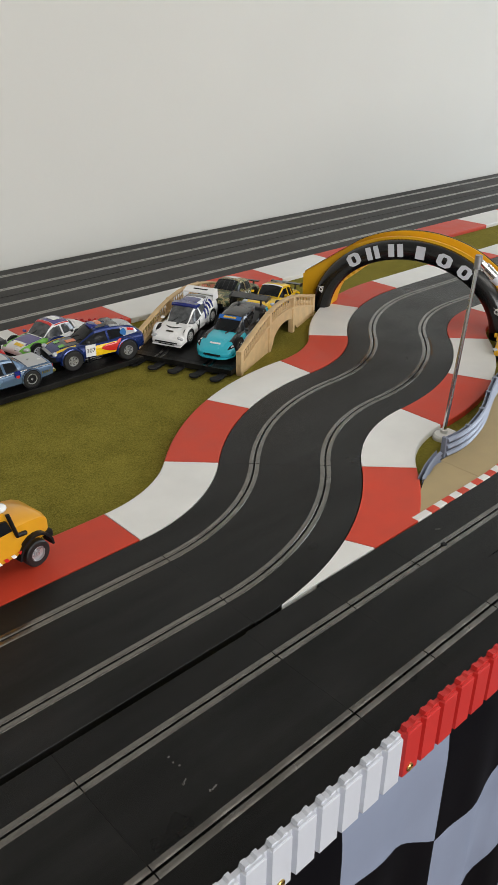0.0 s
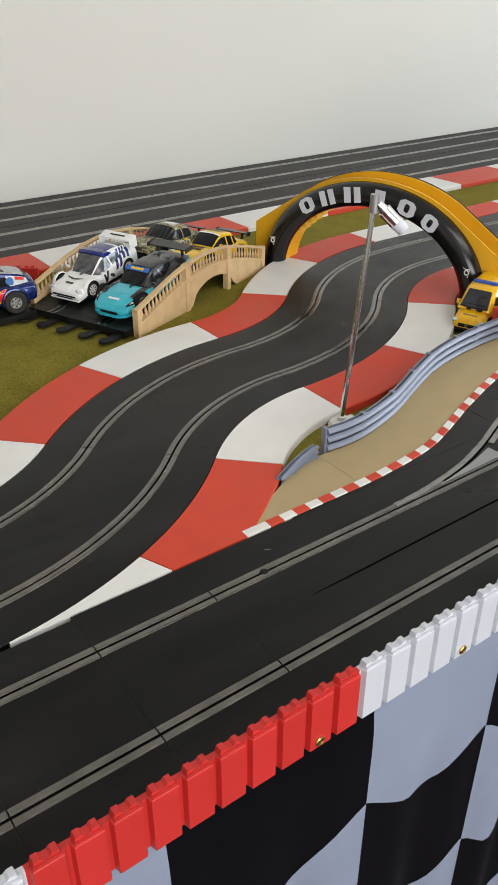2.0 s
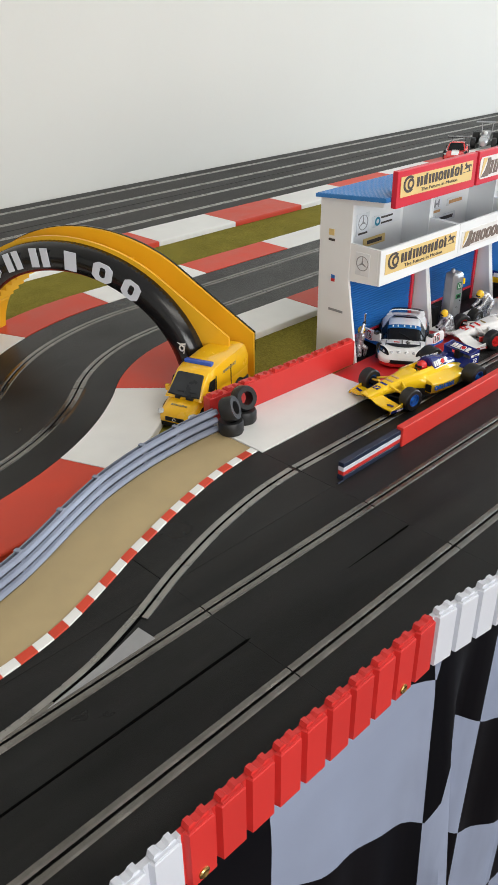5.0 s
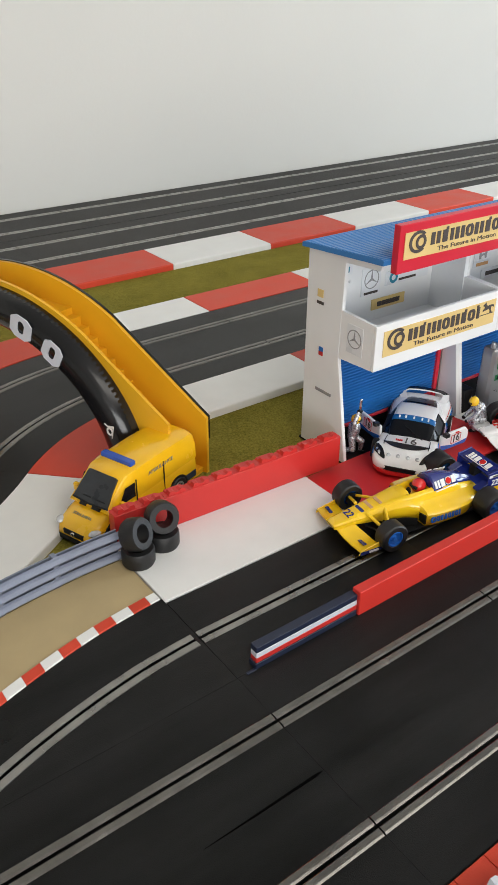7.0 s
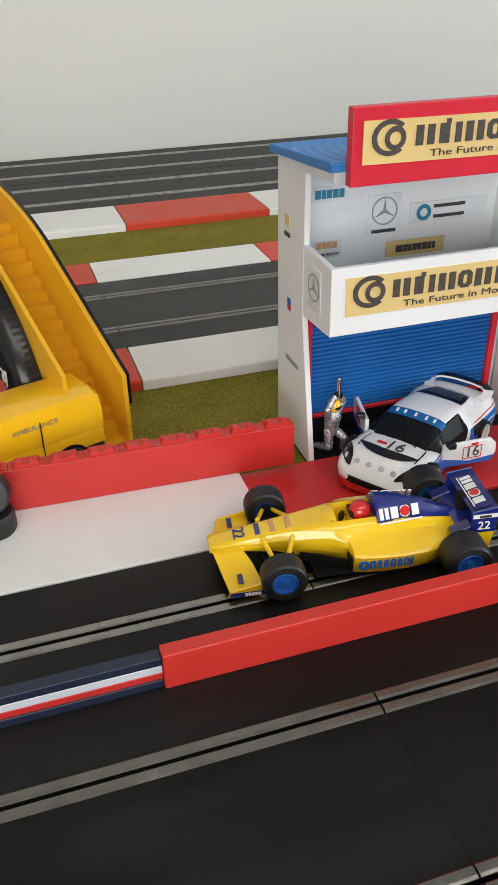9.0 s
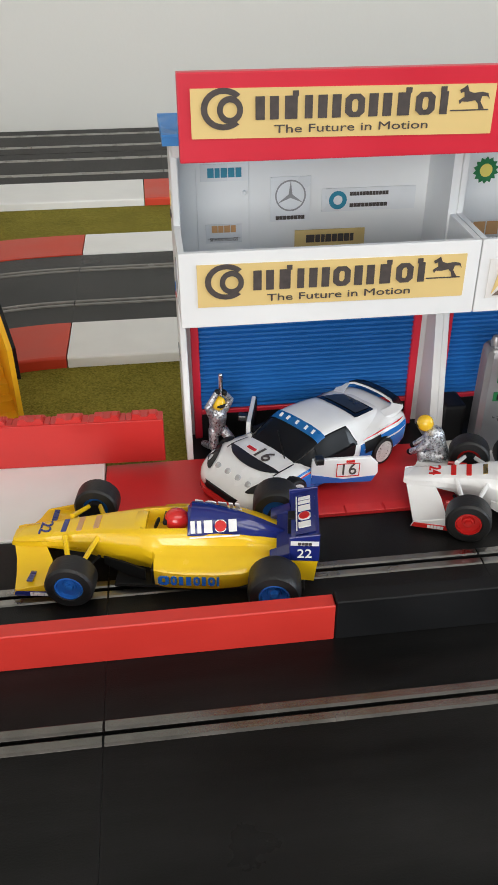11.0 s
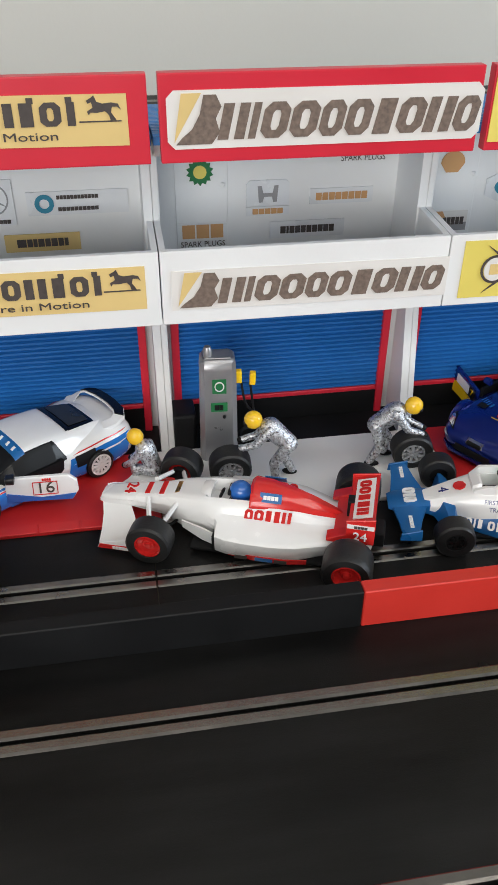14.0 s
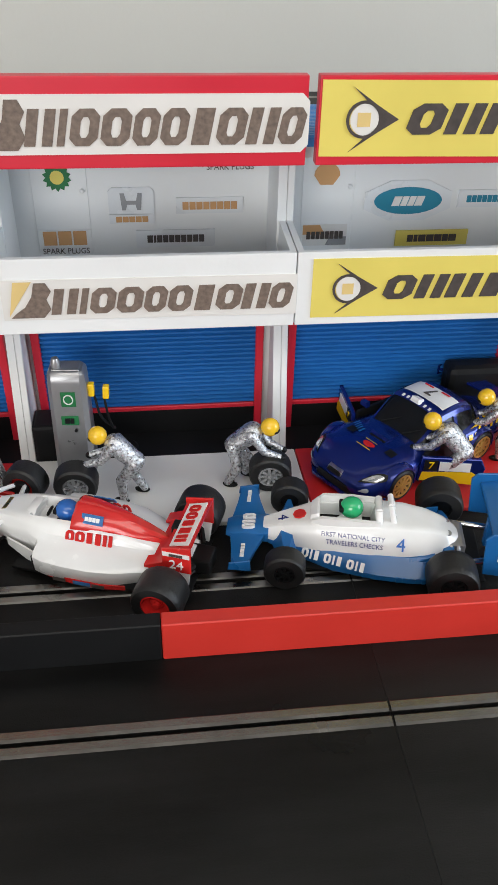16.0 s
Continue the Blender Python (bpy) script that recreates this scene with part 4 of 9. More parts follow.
part("printed_ring", lathe([(0.0085, 0), (0.0085, 0.0003), (0.0077, 0.0003), (0.0077, 0)], 28, m=at(0.0655, 0.5588, 0.1305) @ FRONT), M_LIGHTGREY, star)
part("printed_star", prism([(math.sin(k * math.pi / 3) * (0.0080 if k % 2 == 0 else 0.0012), math.cos(k * math.pi / 3) * (0.0080 if k % 2 == 0 else 0.0012)) for k in range(6)], -0.0002, 0.0002), M_LIGHTGREY, star).matrix_local = at(0.0655, 0.5587, 0.1305) @ FRONT
blocks([0.0018] * 8, 0.0020, M_INK, star, at(0.0655, 0.5587, 0.1185) @ FRONT)
part("printed_swirl", lathe([(0.0050, 0), (0.0050, 0.0003), (0.0026, 0.0003), (0.0026, 0)], 20, m=at(0.0920, 0.5586, 0.1270) @ FRONT), M_TEAL, back0)

B1, back1 = bay(1.3884, 1, 0.1424)
stickers(back1, [(0.0285, 0.1075, 0.0280, 0.0090, M_PITW, M_OPRINT, [((0.25, 0.25, 0.25), 0.85, M_OPRINT)]), (0.1068, 0.1240, 0.0360, 0.0085, M_GREYPAPER, M_OPRINT, [((0.09,) * 8, 0.48, M_OPRINT)]),
                 (0.0880, 0.1060, 0.0430, 0.0095, M_GREYPAPER, M_INK, [((0.07, 0.03) + (0.065,) * 8, 0.42, M_INK)]), (0.0650, 0.1172, 0.0240, 0.0050, M_GREYPAPER, M_OPRINT, [((0.13,) * 5, 0.6, M_OPRINT)])])
lettering("SPARK PLUGS", 0.0045, M_INK, back1, at(0.0285, 0.5586, 0.1002) @ FRONT, thick=0.0001, xs=0.92)
lettering("SPARK PLUGS", 0.0045, M_INK, back1, at(0.1178, 0.5595, 0.1440) @ FRONT, thick=0.0001, xs=0.92)
part("printed_sunburst", prism([(math.cos(k * math.pi / 14) * (0.0074 if k % 2 else 0.0058), math.sin(k * math.pi / 14) * (0.0074 if k % 2 else 0.0058)) for k in range(28)], 0.5588, 0.5592, axis="y"), M_GREEN, back1, "green sunburst sticker").location = (0.0278, 0, 0.1400)
part("printed_sunburst", prism([(math.cos(k * math.pi / 7) * 0.0036, math.sin(k * math.pi / 7) * 0.0036) for k in range(14)], 0.5585, 0.5589, axis="y"), M_LEMON, back1).location = (0.0278, 0, 0.1400)
part("printed_badge", prism([(-0.012, -0.006), (0.012, -0.006), (0.012, 0.006), (0.010, 0.008), (-0.010, 0.008), (-0.012, 0.006)], 0.5590, 0.5600, axis="y"), M_GREYPAPER, back1, "grey badge sticker").location = (0.0650, 0, 0.1262)
part("printed_badge", prism([(-0.005, -0.004), (-0.0030, -0.004), (-0.0022, -0.001), (0.0022, -0.001), (0.0030, -0.004), (0.005, -0.004), (0.0058, 0.0050), (0.0036, 0.0050), (0.0026, 0.001), (-0.0026, 0.001), (-0.0036, 0.0050), (-0.0058, 0.0050)], 0.5586, 0.5591, axis="y"), M_LIGHTGREY, back1).location = (0.0650, 0, 0.1262)

B2, back2 = bay(1.5312, 2)
stickers(back2, [(0.0280, 0.1060, 0.0250, 0.0120, M_PAPER, M_INK, [((0.085,) * 8, 0.36, M_INK)]), (0.0900, 0.1030, 0.0420, 0.0088, M_LEMON, M_INK, [((0.08, 0.05, 0.1, 0.1, 0.1, 0.08, 0.1), 0.45, M_INK)]), (0.1200, 0.1250, 0.0360, 0.0095, M_GREYPAPER, M_TEAL, [((0.07,) * 9, 0.40, M_TEAL)])])
part("printed_flag", prism([(0.0155, 0.1065), (0.0280, 0.1065), (0.0250, 0.1118), (0.0155, 0.1118)], 0.5586, 0.5589, axis="y"), M_OPRINT, back2)
part("printed_flag", prism([(0.0285, 0.1003), (0.0402, 0.1003), (0.0402, 0.1050), (0.0310, 0.1050)], 0.5586, 0.5589, axis="y"), M_LIGHTGREY, back2)
part("printed_oval", prism([(math.cos(q) * 0.0265, math.sin(q) * 0.0120) for q in [math.tau * i / 8 + 0.39 for i in range(8)]], 0.5592, 0.5600, axis="y"), M_GREYPAPER, back2, "clear sticker with a blue oval").location = (0.0735, 0, 0.1245)
part("printed_oval", prism([(math.cos(q) * 0.0192, math.sin(q) * 0.0075) for q in [math.tau * i / 26 for i in range(26)]], 0.5588, 0.5593, axis="y"), M_TEAL, back2, "blue printed oval").location = (0.0735, 0, 0.1245)
blocks([0.0042, 0.0034, 0.0034, 0.0042], 0.0052, M_PAPER, back2, at(0.0735, 0.5586, 0.1245) @ FRONT, slant=0.3)
part("printed_shell", prism([(math.cos(math.pi * i / 10) * 0.0070, math.sin(math.pi * i / 10) * 0.0068) for i in range(11)] + [(-0.0035, -0.005), (0.0035, -0.005)], 0.5588, 0.5593, axis="y"), M_OPRINT, back2, "amber fan-shaped sticker").location = (0.0271, 0, 0.1390)

# stickers on the outside of the end wall
SIDE = Euler((math.pi / 2, 0, -math.pi / 2)).to_matrix().to_4x4()
blocks([0.0019] * 9, 0.0026, M_LIGHTGREY, B0, at(-0.0003, 0.5400, 0.0500) @ SIDE, "side_sticker")
e = part("side_sticker", box(-0.0004, 0.0, 0.5460, 0.5530, 0.1310, 0.1375), M_CREAM, B0, "small orange sticker")
blocks([0.0018] * 4, 0.0024, M_INK, B0, at(-0.0004, 0.5490, 0.1265) @ SIDE, "side_sticker")
part("side_sticker", box(-0.0004, 0.0, 0.5430, 0.5480, 0.0815, 0.0850), M_BRED, B0, "red and blue shield sticker")
part("side_sticker", box(-0.0004, 0.0, 0.5430, 0.5480, 0.0850, 0.0890), M_PITB, B0)
part("side_sticker", box(-0.0002, 0.0001, 0.4980, 0.5160, 0.0960, 0.1200), M_GREYPAPER, B0, "grey ringed star sticker")
part("printed_ring", lathe([(0.0078, 0), (0.0078, 0.0003), (0.0070, 0.0003), (0.0070, 0)], 28, m=at(-0.0003, 0.5070, 0.1090) @ SIDE), M_LIGHTGREY, B0)
part("printed_star", prism([(math.sin(k * math.pi / 3) * (0.0075 if k % 2 == 0 else 0.0011), math.cos(k * math.pi / 3) * (0.0075 if k % 2 == 0 else 0.0011)) for k in range(6)], -0.0002, 0.0002), M_LIGHTGREY, B0).matrix_local = at(-0.0004, 0.5070, 0.1090) @ SIDE


# ---- footbridge arch over the chicane ----
def arch():
    ang = radians(-70)
    m = Matrix.Translation((1.034, 0.741, GZ)) @ Matrix.Rotation(ang, 4, "Z")
    ob = thing("footbridge_arch", "yellow plastic footbridge with a black tyre-shaped front arch", "footbridge", m)
    h = -GZ
    a0, b0, a1, b1 = 0.136, 0.098 + h, 0.167, 0.129 + h
    # tyre band: swept half-ellipse, rounded in front (front is -y)
    bm = bmesh.new()
    n = 48
    prof = [(0.0, 0.006), (0.0, -0.002), (0.12, -0.008), (0.30, -0.0115), (0.5, -0.0125), (0.70, -0.0115), (0.88, -0.008), (1.0, -0.002), (1.0, 0.006)]
    rings = []
    for i in range(n + 1):
        q = math.pi * i / n
        ring = []
        for f, y in prof:
            a, b = a0 + (a1 - a0) * f, b0 + (b1 - b0) * f
            ring.append(bm.verts.new((-math.cos(q) * a, y, math.sin(q) * b)))
        rings.append(ring)
    k = len(prof)
    for r0, r1 in zip(rings, rings[1:]):
        for j in range(k):
            bm.faces.new((r0[j], r0[(j + 1) % k], r1[(j + 1) % k], r1[j]))
    bm.faces.new(rings[0])
    bm.faces.new(rings[-1][::-1])
    bmesh.ops.recalc_face_normals(bm, faces=bm.faces[:])
    tyre = part("tyre_arch", bm, M_GLOSSBLK, ob, "glossy black tyre-shaped arch", True)
    # tread ribs on the shoulder
    bm = bmesh.new()
    for i in range(6, 91):
        q = math.pi * i / 96
        c, s = -math.cos(q), math.sin(q)
        t = Vector((math.sin(q) * a1, 0, math.cos(q) * b1)).normalized()
        p = Vector((c * a1, 0.0, s * b1))
        nn = Vector((c * b1, 0, s * a1)).normalized()
        mm = Matrix((( t.x, 0, nn.x, p.x), (0, 1, 0, 0), (t.z, 0, nn.z, p.z), (0, 0, 0, 1)))
        box(-0.0013, 0.0013, -0.0018, 0.0050, -0.001, 0.00012, bm=bm, m=mm)
    part("tread", bm, M_GLOSSBLK, tyre)
    # white printed blocks along the band
    def on_band(q, f, y=-0.0129):
        a, b = a0 + (a1 - a0) * f, b0 + (b1 - b0) * f
        return Vector((-math.cos(q) * a, y, math.sin(q) * b)), math.atan2(math.cos(q) * b, math.sin(q) * a)
    for q, hw, kind in ((53, 0.0112, "o"), (66.5, 0.0108, "n"), (81, 0.0120, "n"), (96, 0.0095, "i"), (111, 0.0118, "o"), (125, 0.0105, "o")):
        p, tilt = on_band(radians(q), 0.54)
        blocks([hw * 2], 0.0200, M_BWHITE, tyre, Matrix.Translation(p) @ Matrix.Rotation(-tilt, 4, "Y") @ FRONT, "printed_shape", thick=0.0005, open_=True, kinds=kind)
    for q in (19, 158):
        p, tilt = on_band(radians(q), 0.62)
        g = part("printed_mark", lathe([(0.0042, -0.0003), (0.0042, 0.0005), (0.0026, 0.0005), (0.0026, -0.0003)], 18), M_PAPER, tyre, "white ring mark")
        g.matrix_local = Matrix.Translation(p) @ FRONT @ Matrix.Diagonal((0.78, 0.85, 1, 1))
        g = part("printed_mark", prism([(-0.007, 0.007), (-0.003, 0.0055), (0.006, 0.007), (0.003, -0.007), (0.0018, -0.0075), (0.0048, 0.0045), (-0.002, 0.0040)], -0.0003, 0.0004), M_PAPER, tyre)
        g.matrix_local = Matrix.Translation(p + Vector((0, -0.0002, 0))) @ FRONT @ Matrix.Diagonal((0.78, 0.85, 1, 1))

    def top(x, a, b, end, low):
        """Parapet height: the arch, run out in a straight ramp."""
        x = abs(x)
        z = b * math.sqrt(max(0, 1 - (x / a) ** 2))
        xt = 0.105
        zt = b * math.sqrt(1 - (xt / a) ** 2)
        if x > xt:
            z = zt + (low - zt) * (x - xt) / (end - xt)
        return z

    def parapet(y0, y1, a, b, end, low, name, label):
        xs = [-end + 2 * end * i / 60 for i in range(61)]
        if name == "rear_parapet":
            part("rear_edging", prism([(x, top(x, a, b, end, low) + 0.0008) for x in xs] + [(x, max(0.0, top(x, a, b, end, low) - 0.020)) for x in xs[::-1]], y1, y1 + 0.0022, axis="y"), M_GLOSSBLK, ob, "black outer edging")
        up = [(x, top(x, a, b, end, low)) for x in xs]
        ai, bi = 0.138, 0.099 + h
        under = [(-math.cos(math.pi * i / 40) * -ai, math.sin(math.pi * i / 40) * bi) for i in range(41)]
        outline = up + [(end, 0.0)] + under + [(-end, 0.0)]
        part(name, prism(outline, y0, y1, axis="y"), M_YEL, ob, label)

    parapet(0.0062, 0.0090, 0.176, 0.133 + h, 0.188, 0.050 + h, "front_parapet", "yellow front parapet")
    parapet(0.0400, 0.0430, 0.180, 0.135 + h, 0.200, 0.044 + h, "rear_parapet", "tall yellow rear parapet")
    bm = bmesh.new()
    xs = [-0.205 + 0.41 * i / 60 for i in range(61)]
    # soffit between the parapets
    ai, bi = 0.138, 0.099 + h
    rows = []
    for i in range(41):
        q = math.pi * i / 40
        rows.append([bm.verts.new((-math.cos(q) * ai, y, math.sin(q) * bi)) for y in (0.0088, 0.0402)] + [bm.verts.new((-math.cos(q) * (ai + 0.002), y, math.sin(q) * (bi + 0.002))) for y in (0.0402, 0.0088)])
    for r0, r1 in zip(rows, rows[1:]):
        for j in range(4):
            bm.faces.new((r0[j], r0[(j + 1) % 4], r1[(j + 1) % 4], r1[j]))
    bmesh.ops.recalc_face_normals(bm, faces=bm.faces[:])
    part("soffit", bm, M_YEL, ob)
    for s in (-1, 1):
        n = 15
        for k in range(n):
            x0, x1 = 0.196 - (0.196 - 0.060) * k / n, 0.196 - (0.196 - 0.060) * (k + 1) / n
            z = (k + 1) / n * (0.106 + h) - 0.003
            zb = max(0.0, min(z - 0.012, bi * math.sqrt(max(0, 1 - (x1 / ai) ** 2)) + 0.001)) if x1 < ai else 0.0
            part("step", box(min(s * x0, s * x1), max(s * x0, s * x1), 0.0090, 0.0400, zb, z), M_YEL, ob)
    part("deck", box(-0.060, 0.060, 0.0090, 0.0400, bi - 0.004, 0.109 + h), M_YEL, ob, "yellow walkway deck")


arch()


# ---- stone bridge with parked cars ----
BR = Matrix.Translation((0.684, 0.759, GZ)) @ Matrix.Rotation(math.atan2(0.115, 0.272), 4, "Z")
BL, BW = 0.296, 0.172


def deck_z(u):
    s = u / BL
    return 0.012 + 0.018 * math.sin(math.pi * min(1, max(0, s)))


def stone_bridge():
    ob = thing("stone_bridge", "cream stone-look balustraded hump bridge carrying a piece of track", "bridge", BR)
    n = 36
    us = [BL * i / n for i in range(n + 1)]

    def rail_top(u):
        return 0.034 + 0.030 * math.sin(math.pi * u / BL) ** 1.1

    for y0, y1, name in ((0.0, 0.006, "side"), (BW - 0.006, BW, "side")):
        lo, hi = [], []
        for u in us:
            base = 0.0
            v = (u - 0.165) / 0.050
            if abs(v) < 1:
                base = 0.028 * math.sqrt(1 - v * v)
            lo.append((u, base))
            hi.append((u, rail_top(u) - 0.0185))
        side = part("parapet", prism(hi + lo[::-1], y0 + 0.001, y1 - 0.001, axis="y"), M_STONE, ob, "cream parapet wall with an arch")
        part("string_course", sweep([(u, (y0 + y1) / 2, rail_top(u) - 0.0185, 0, 1) for u in us], [(-0.0040, -0.0015), (-0.0040, 0.0012), (0.0040, 0.0012), (0.0040, -0.0015)]), M_STONE, side)
        part("handrail", sweep([(u, (y0 + y1) / 2, rail_top(u), 0, 1) for u in us], [(-0.0030, -0.0030), (-0.0040, -0.0018), (-0.0040, -0.0002), (-0.0026, 0.0006), (0.0026, 0.0006), (0.0040, -0.0002), (0.0040, -0.0018), (0.0030, -0.0030)]), M_STONE, side, "moulded handrail")
        for u in (0.0, 0.100, 0.196, BL - 0.008):
            part("pier", box(u, u + 0.008, y0 - 0.0012, y1 + 0.0012, 0, rail_top(u + 0.004) + 0.0006, 0.0006), M_STONE, side, "square pier")
        base = None
        for k in range(38):
            u = 0.013 + (BL - 0.026) * k / 37
            if any(abs(u - p - 0.004) < 0.006 for p in (0.100, 0.196)):
                continue
            if base is None:
                prof = [(0.0015, 0), (0.0010, 0.0015), (0.0018, 0.0045), (0.0016, 0.0065), (0.0008, 0.0095), (0.0009, 0.0125), (0.0015, 0.0142)]
                b = part("baluster", lathe(prof, 8), M_STONE, side)
                base = b.data
            else:
                b = new("baluster", base)
                b.parent = side
            b.location = (u, (y0 + y1) / 2, rail_top(u) - 0.0172)
    path = [(u, BW / 2, deck_z(u), 0, 1) for u in [-0.014] + us + [BL + 0.01]]
    deck = part("deck", sweep(path, [(-HALF, -0.008), (-HALF, 0), (HALF, 0), (HALF, -0.008)]), M_TRACK, ob, "dark grey track deck")
    for lane in (-LANE, LANE):
        for s in (-1, 1):
            o = lane + s * 0.0041
            part("rail", sweep(path, [(o - 0.002, -0.001), (o - 0.002, 0.0004), (o + 0.002, 0.0004), (o + 0.002, -0.001)]), M_RAIL, deck)
    for k, v in enumerate((0.020, 0.052, 0.086, 0.118, 0.150)):
        part("connector", box(-0.034, -0.012, v - 0.006, v + 0.006, 0.0030, 0.0062, 0.0012), M_MATTBLK, deck, "black track connector tongue")
        part("connector", lathe([(0.0075, 0.0032), (0.0075, 0.0055), (0.004, 0.0060)], 14, m=at(-0.034, v + 0.003, 0)), M_MATTBLK, deck)


stone_bridge()
shelf = track(line(-0.25, 0.9645, 0.085, 0.9645), "black track piece used as parking strip on the grass", "parking strips")
shelf.location.z = 0.003
shelf = track(line(0.0855, 0.9645, 0.612, 0.9645), "black track piece used as parking strip on the grass", "parking strips")
shelf.location.z = 0.003


# ---- vehicles ----
def paint(name, colour, rough=0.22, metal=0.0, coat=0.5):
    return mat(name, colour, rough, metal, vary=0.05, scale=40, bump=0.03, bscale=500, coat=coat)


P_WHITE = paint("car_white", (0.86, 0.86, 0.86))
P_BLUE = paint("car_blue", (0.02, 0.13, 0.48))
P_LBLUE = paint("car_bright_blue", (0.014, 0.18, 0.60))
P_SKY = paint("car_sky_blue", (0.010, 0.125, 0.37), 0.30, coat=0.12)
P_NAVY = paint("car_navy", (0.008, 0.024, 0.215), 0.20, 0.5)
P_DBLUE = paint("car_dark_blue", (0.012, 0.022, 0.17))
P_STEEL = paint("car_steel_blue", (0.11, 0.18, 0.29), metal=0.4)
M_REDPRINT = mat("red_print", (0.58, 0.018, 0.016), 0.55, spec=0.2)
P_YELLOW = paint("car_yellow", (0.88, 0.56, 0.012))
P_AMB = paint("van_yellow", (0.86, 0.48, 0.010))
P_TRUCK = paint("truck_orange_yellow", (0.72, 0.33, 0.012), 0.4)
P_RED = paint("car_red", (0.62, 0.022, 0.020))
P_TURQ = paint("car_turquoise", (0.03, 0.45, 0.58))
P_GREEN = paint("car_green", (0.16, 0.52, 0.05))
P_PURPLE = paint("car_purple", (0.07, 0.05, 0.22))
P_ORANGE = paint("decal_orange", (0.75, 0.17, 0.03))
P_SILVER = paint("car_silver", (0.48, 0.49, 0.51), 0.3, 0.6)
P_BLACK = paint("car_black", (0.012, 0.012, 0.013), 0.3)
P_GOLD = paint("wheel_gold", (0.66, 0.44, 0.11), 0.35, 0.6)
M_SMOKE = mat("grey_screen_plastic", (0.030, 0.033, 0.037), 0.30, vary=0.3, scale=60, spec=0.35)
M_GLASS = mat("tinted_glass", (0.010, 0.011, 0.013), 0.16, vary=0.1, spec=0.20)
M_LAMP = mat("clear_lamp", (0.62, 0.64, 0.66), 0.12, 0.3, vary=0.2, scale=300)
M_TAIL = mat("red_lamp", (0.45, 0.01, 0.01), 0.2)
M_HELMY = paint("helmet_yellow", (0.85, 0.52, 0.02))
M_HELMG = paint("helmet_green", (0.02, 0.42, 0.16))
M_CAMO = bpy.data.materials.new("camouflage_paint")


def camo_nodes():
    M_CAMO.use_nodes = True
    t = M_CAMO.node_tree
    b = t.nodes["Principled BSDF"]
    b.inputs["Roughness"].default_value = 0.4
    co, n = t.nodes.new("ShaderNodeTexCoord"), t.nodes.new("ShaderNodeTexNoise")
    n.inputs["Scale"].default_value, n.inputs["Detail"].default_value = 85, 2
    r = t.nodes.new("ShaderNodeValToRGB")
    r.color_ramp.interpolation = "CONSTANT"
    r.color_ramp.elements[0].color = (0.012, 0.014, 0.010, 1)
    r.color_ramp.elements[1].position, r.color_ramp.elements[1].color = 0.40, (0.07, 0.10, 0.035, 1)
    for pos, col in ((0.49, (0.34, 0.28, 0.13, 1)), (0.57, (0.09, 0.05, 0.025, 1)), (0.62, (0.46, 0.42, 0.26, 1))):
        r.color_ramp.elements.new(pos).color = col
    t.links.new(co.outputs["Object"], n.inputs["Vector"])
    t.links.new(n.outputs["Fac"], r.inputs[0])
    t.links.new(r.outputs[0], b.inputs["Base Color"])


camo_nodes()


def hull(rings, caps=True, bm=None):
    """Skin over rings of points, all of one length."""
    bm = bm or bmesh.new()
    vs = [[bm.verts.new(p) for p in r] for r in rings]
    n = len(rings[0])
    fs = []
    for a, b in zip(vs, vs[1:]):
        fs += [bm.faces.new((a[k], a[(k + 1) % n], b[(k + 1) % n], b[k])) for k in range(n)]
    if caps:
        fs += [bm.faces.new(vs[0][::-1]), bm.faces.new(vs[-1])]
    bmesh.ops.recalc_face_normals(bm, faces=fs)
    return bm


WHEELS = {}


def wheel_meshes(r, w, rim, rim_mat, spokes):
    """Tyre, rim and spokes, axle along y, outer face towards +y."""
    key = (r, w, rim, rim_mat.name, spokes)
    if key in WHEELS:
        return WHEELS[key]
    turn = Euler((-math.pi / 2, 0, 0)).to_matrix().to_4x4()
    h = w / 2
    prof = [(rim * r, -h), (r * 0.90, -h), (r * 0.985, -h * 0.82), (r, -h * 0.5), (r, h * 0.5), (r * 0.985, h * 0.82), (r * 0.90, h), (rim * r * 1.04, h), (rim * r, h * 0.9), (rim * r * 0.98, -h)]
    tyre = lathe(prof, 26, m=turn)
    rb = lathe([(rim * r * 0.99, -h * 0.6), (rim * r * 0.99, h * 0.93), (rim * r * 0.90, h * 0.96), (rim * r * 0.84, h * 0.62), (rim * r * 0.50, h * 0.50), (rim * r * 0.42, h * 0.66), (rim * r * 0.30, h * 0.66), (rim * r * 0.24, h * 0.86), (rim * r * 0.14, h * 0.88)], 22, m=turn)
    meshes = []
    for name, bm, m in (("tyre", tyre, M_TYRE), ("rim", rb, M_MATTBLK if spokes else rim_mat)):
        bm.normal_update()
        me = bpy.data.meshes.new(name)
        bm.to_mesh(me)
        bm.free()
        for p in me.polygons:
            p.use_smooth = True
        me.set_sharp_from_angle(angle=radians(35))
        me.materials.append(m)
        meshes.append(me)
    sp = None
    if spokes:
        bm = bmesh.new()
        for k in range(spokes):
            box(rim * r * 0.1, rim * r * 0.92, -rim * r * 1.15 / spokes, rim * r * 1.15 / spokes, h * 0.66, h * 0.94, bm=bm, m=turn @ Matrix.Rotation(math.tau * k / spokes, 4, "Z"))
        lathe([(rim * r * 0.99, h * 0.5), (rim * r * 0.99, h * 0.98), (rim * r * 0.82, h * 0.98), (rim * r * 0.82, h * 0.5)], 22, bm, turn)
        lathe([(rim * r * 0.26, h * 0.4), (rim * r * 0.22, h * 1.0)], 12, bm, turn)
        sp = bpy.data.meshes.new("spokes")
        bm.normal_update()
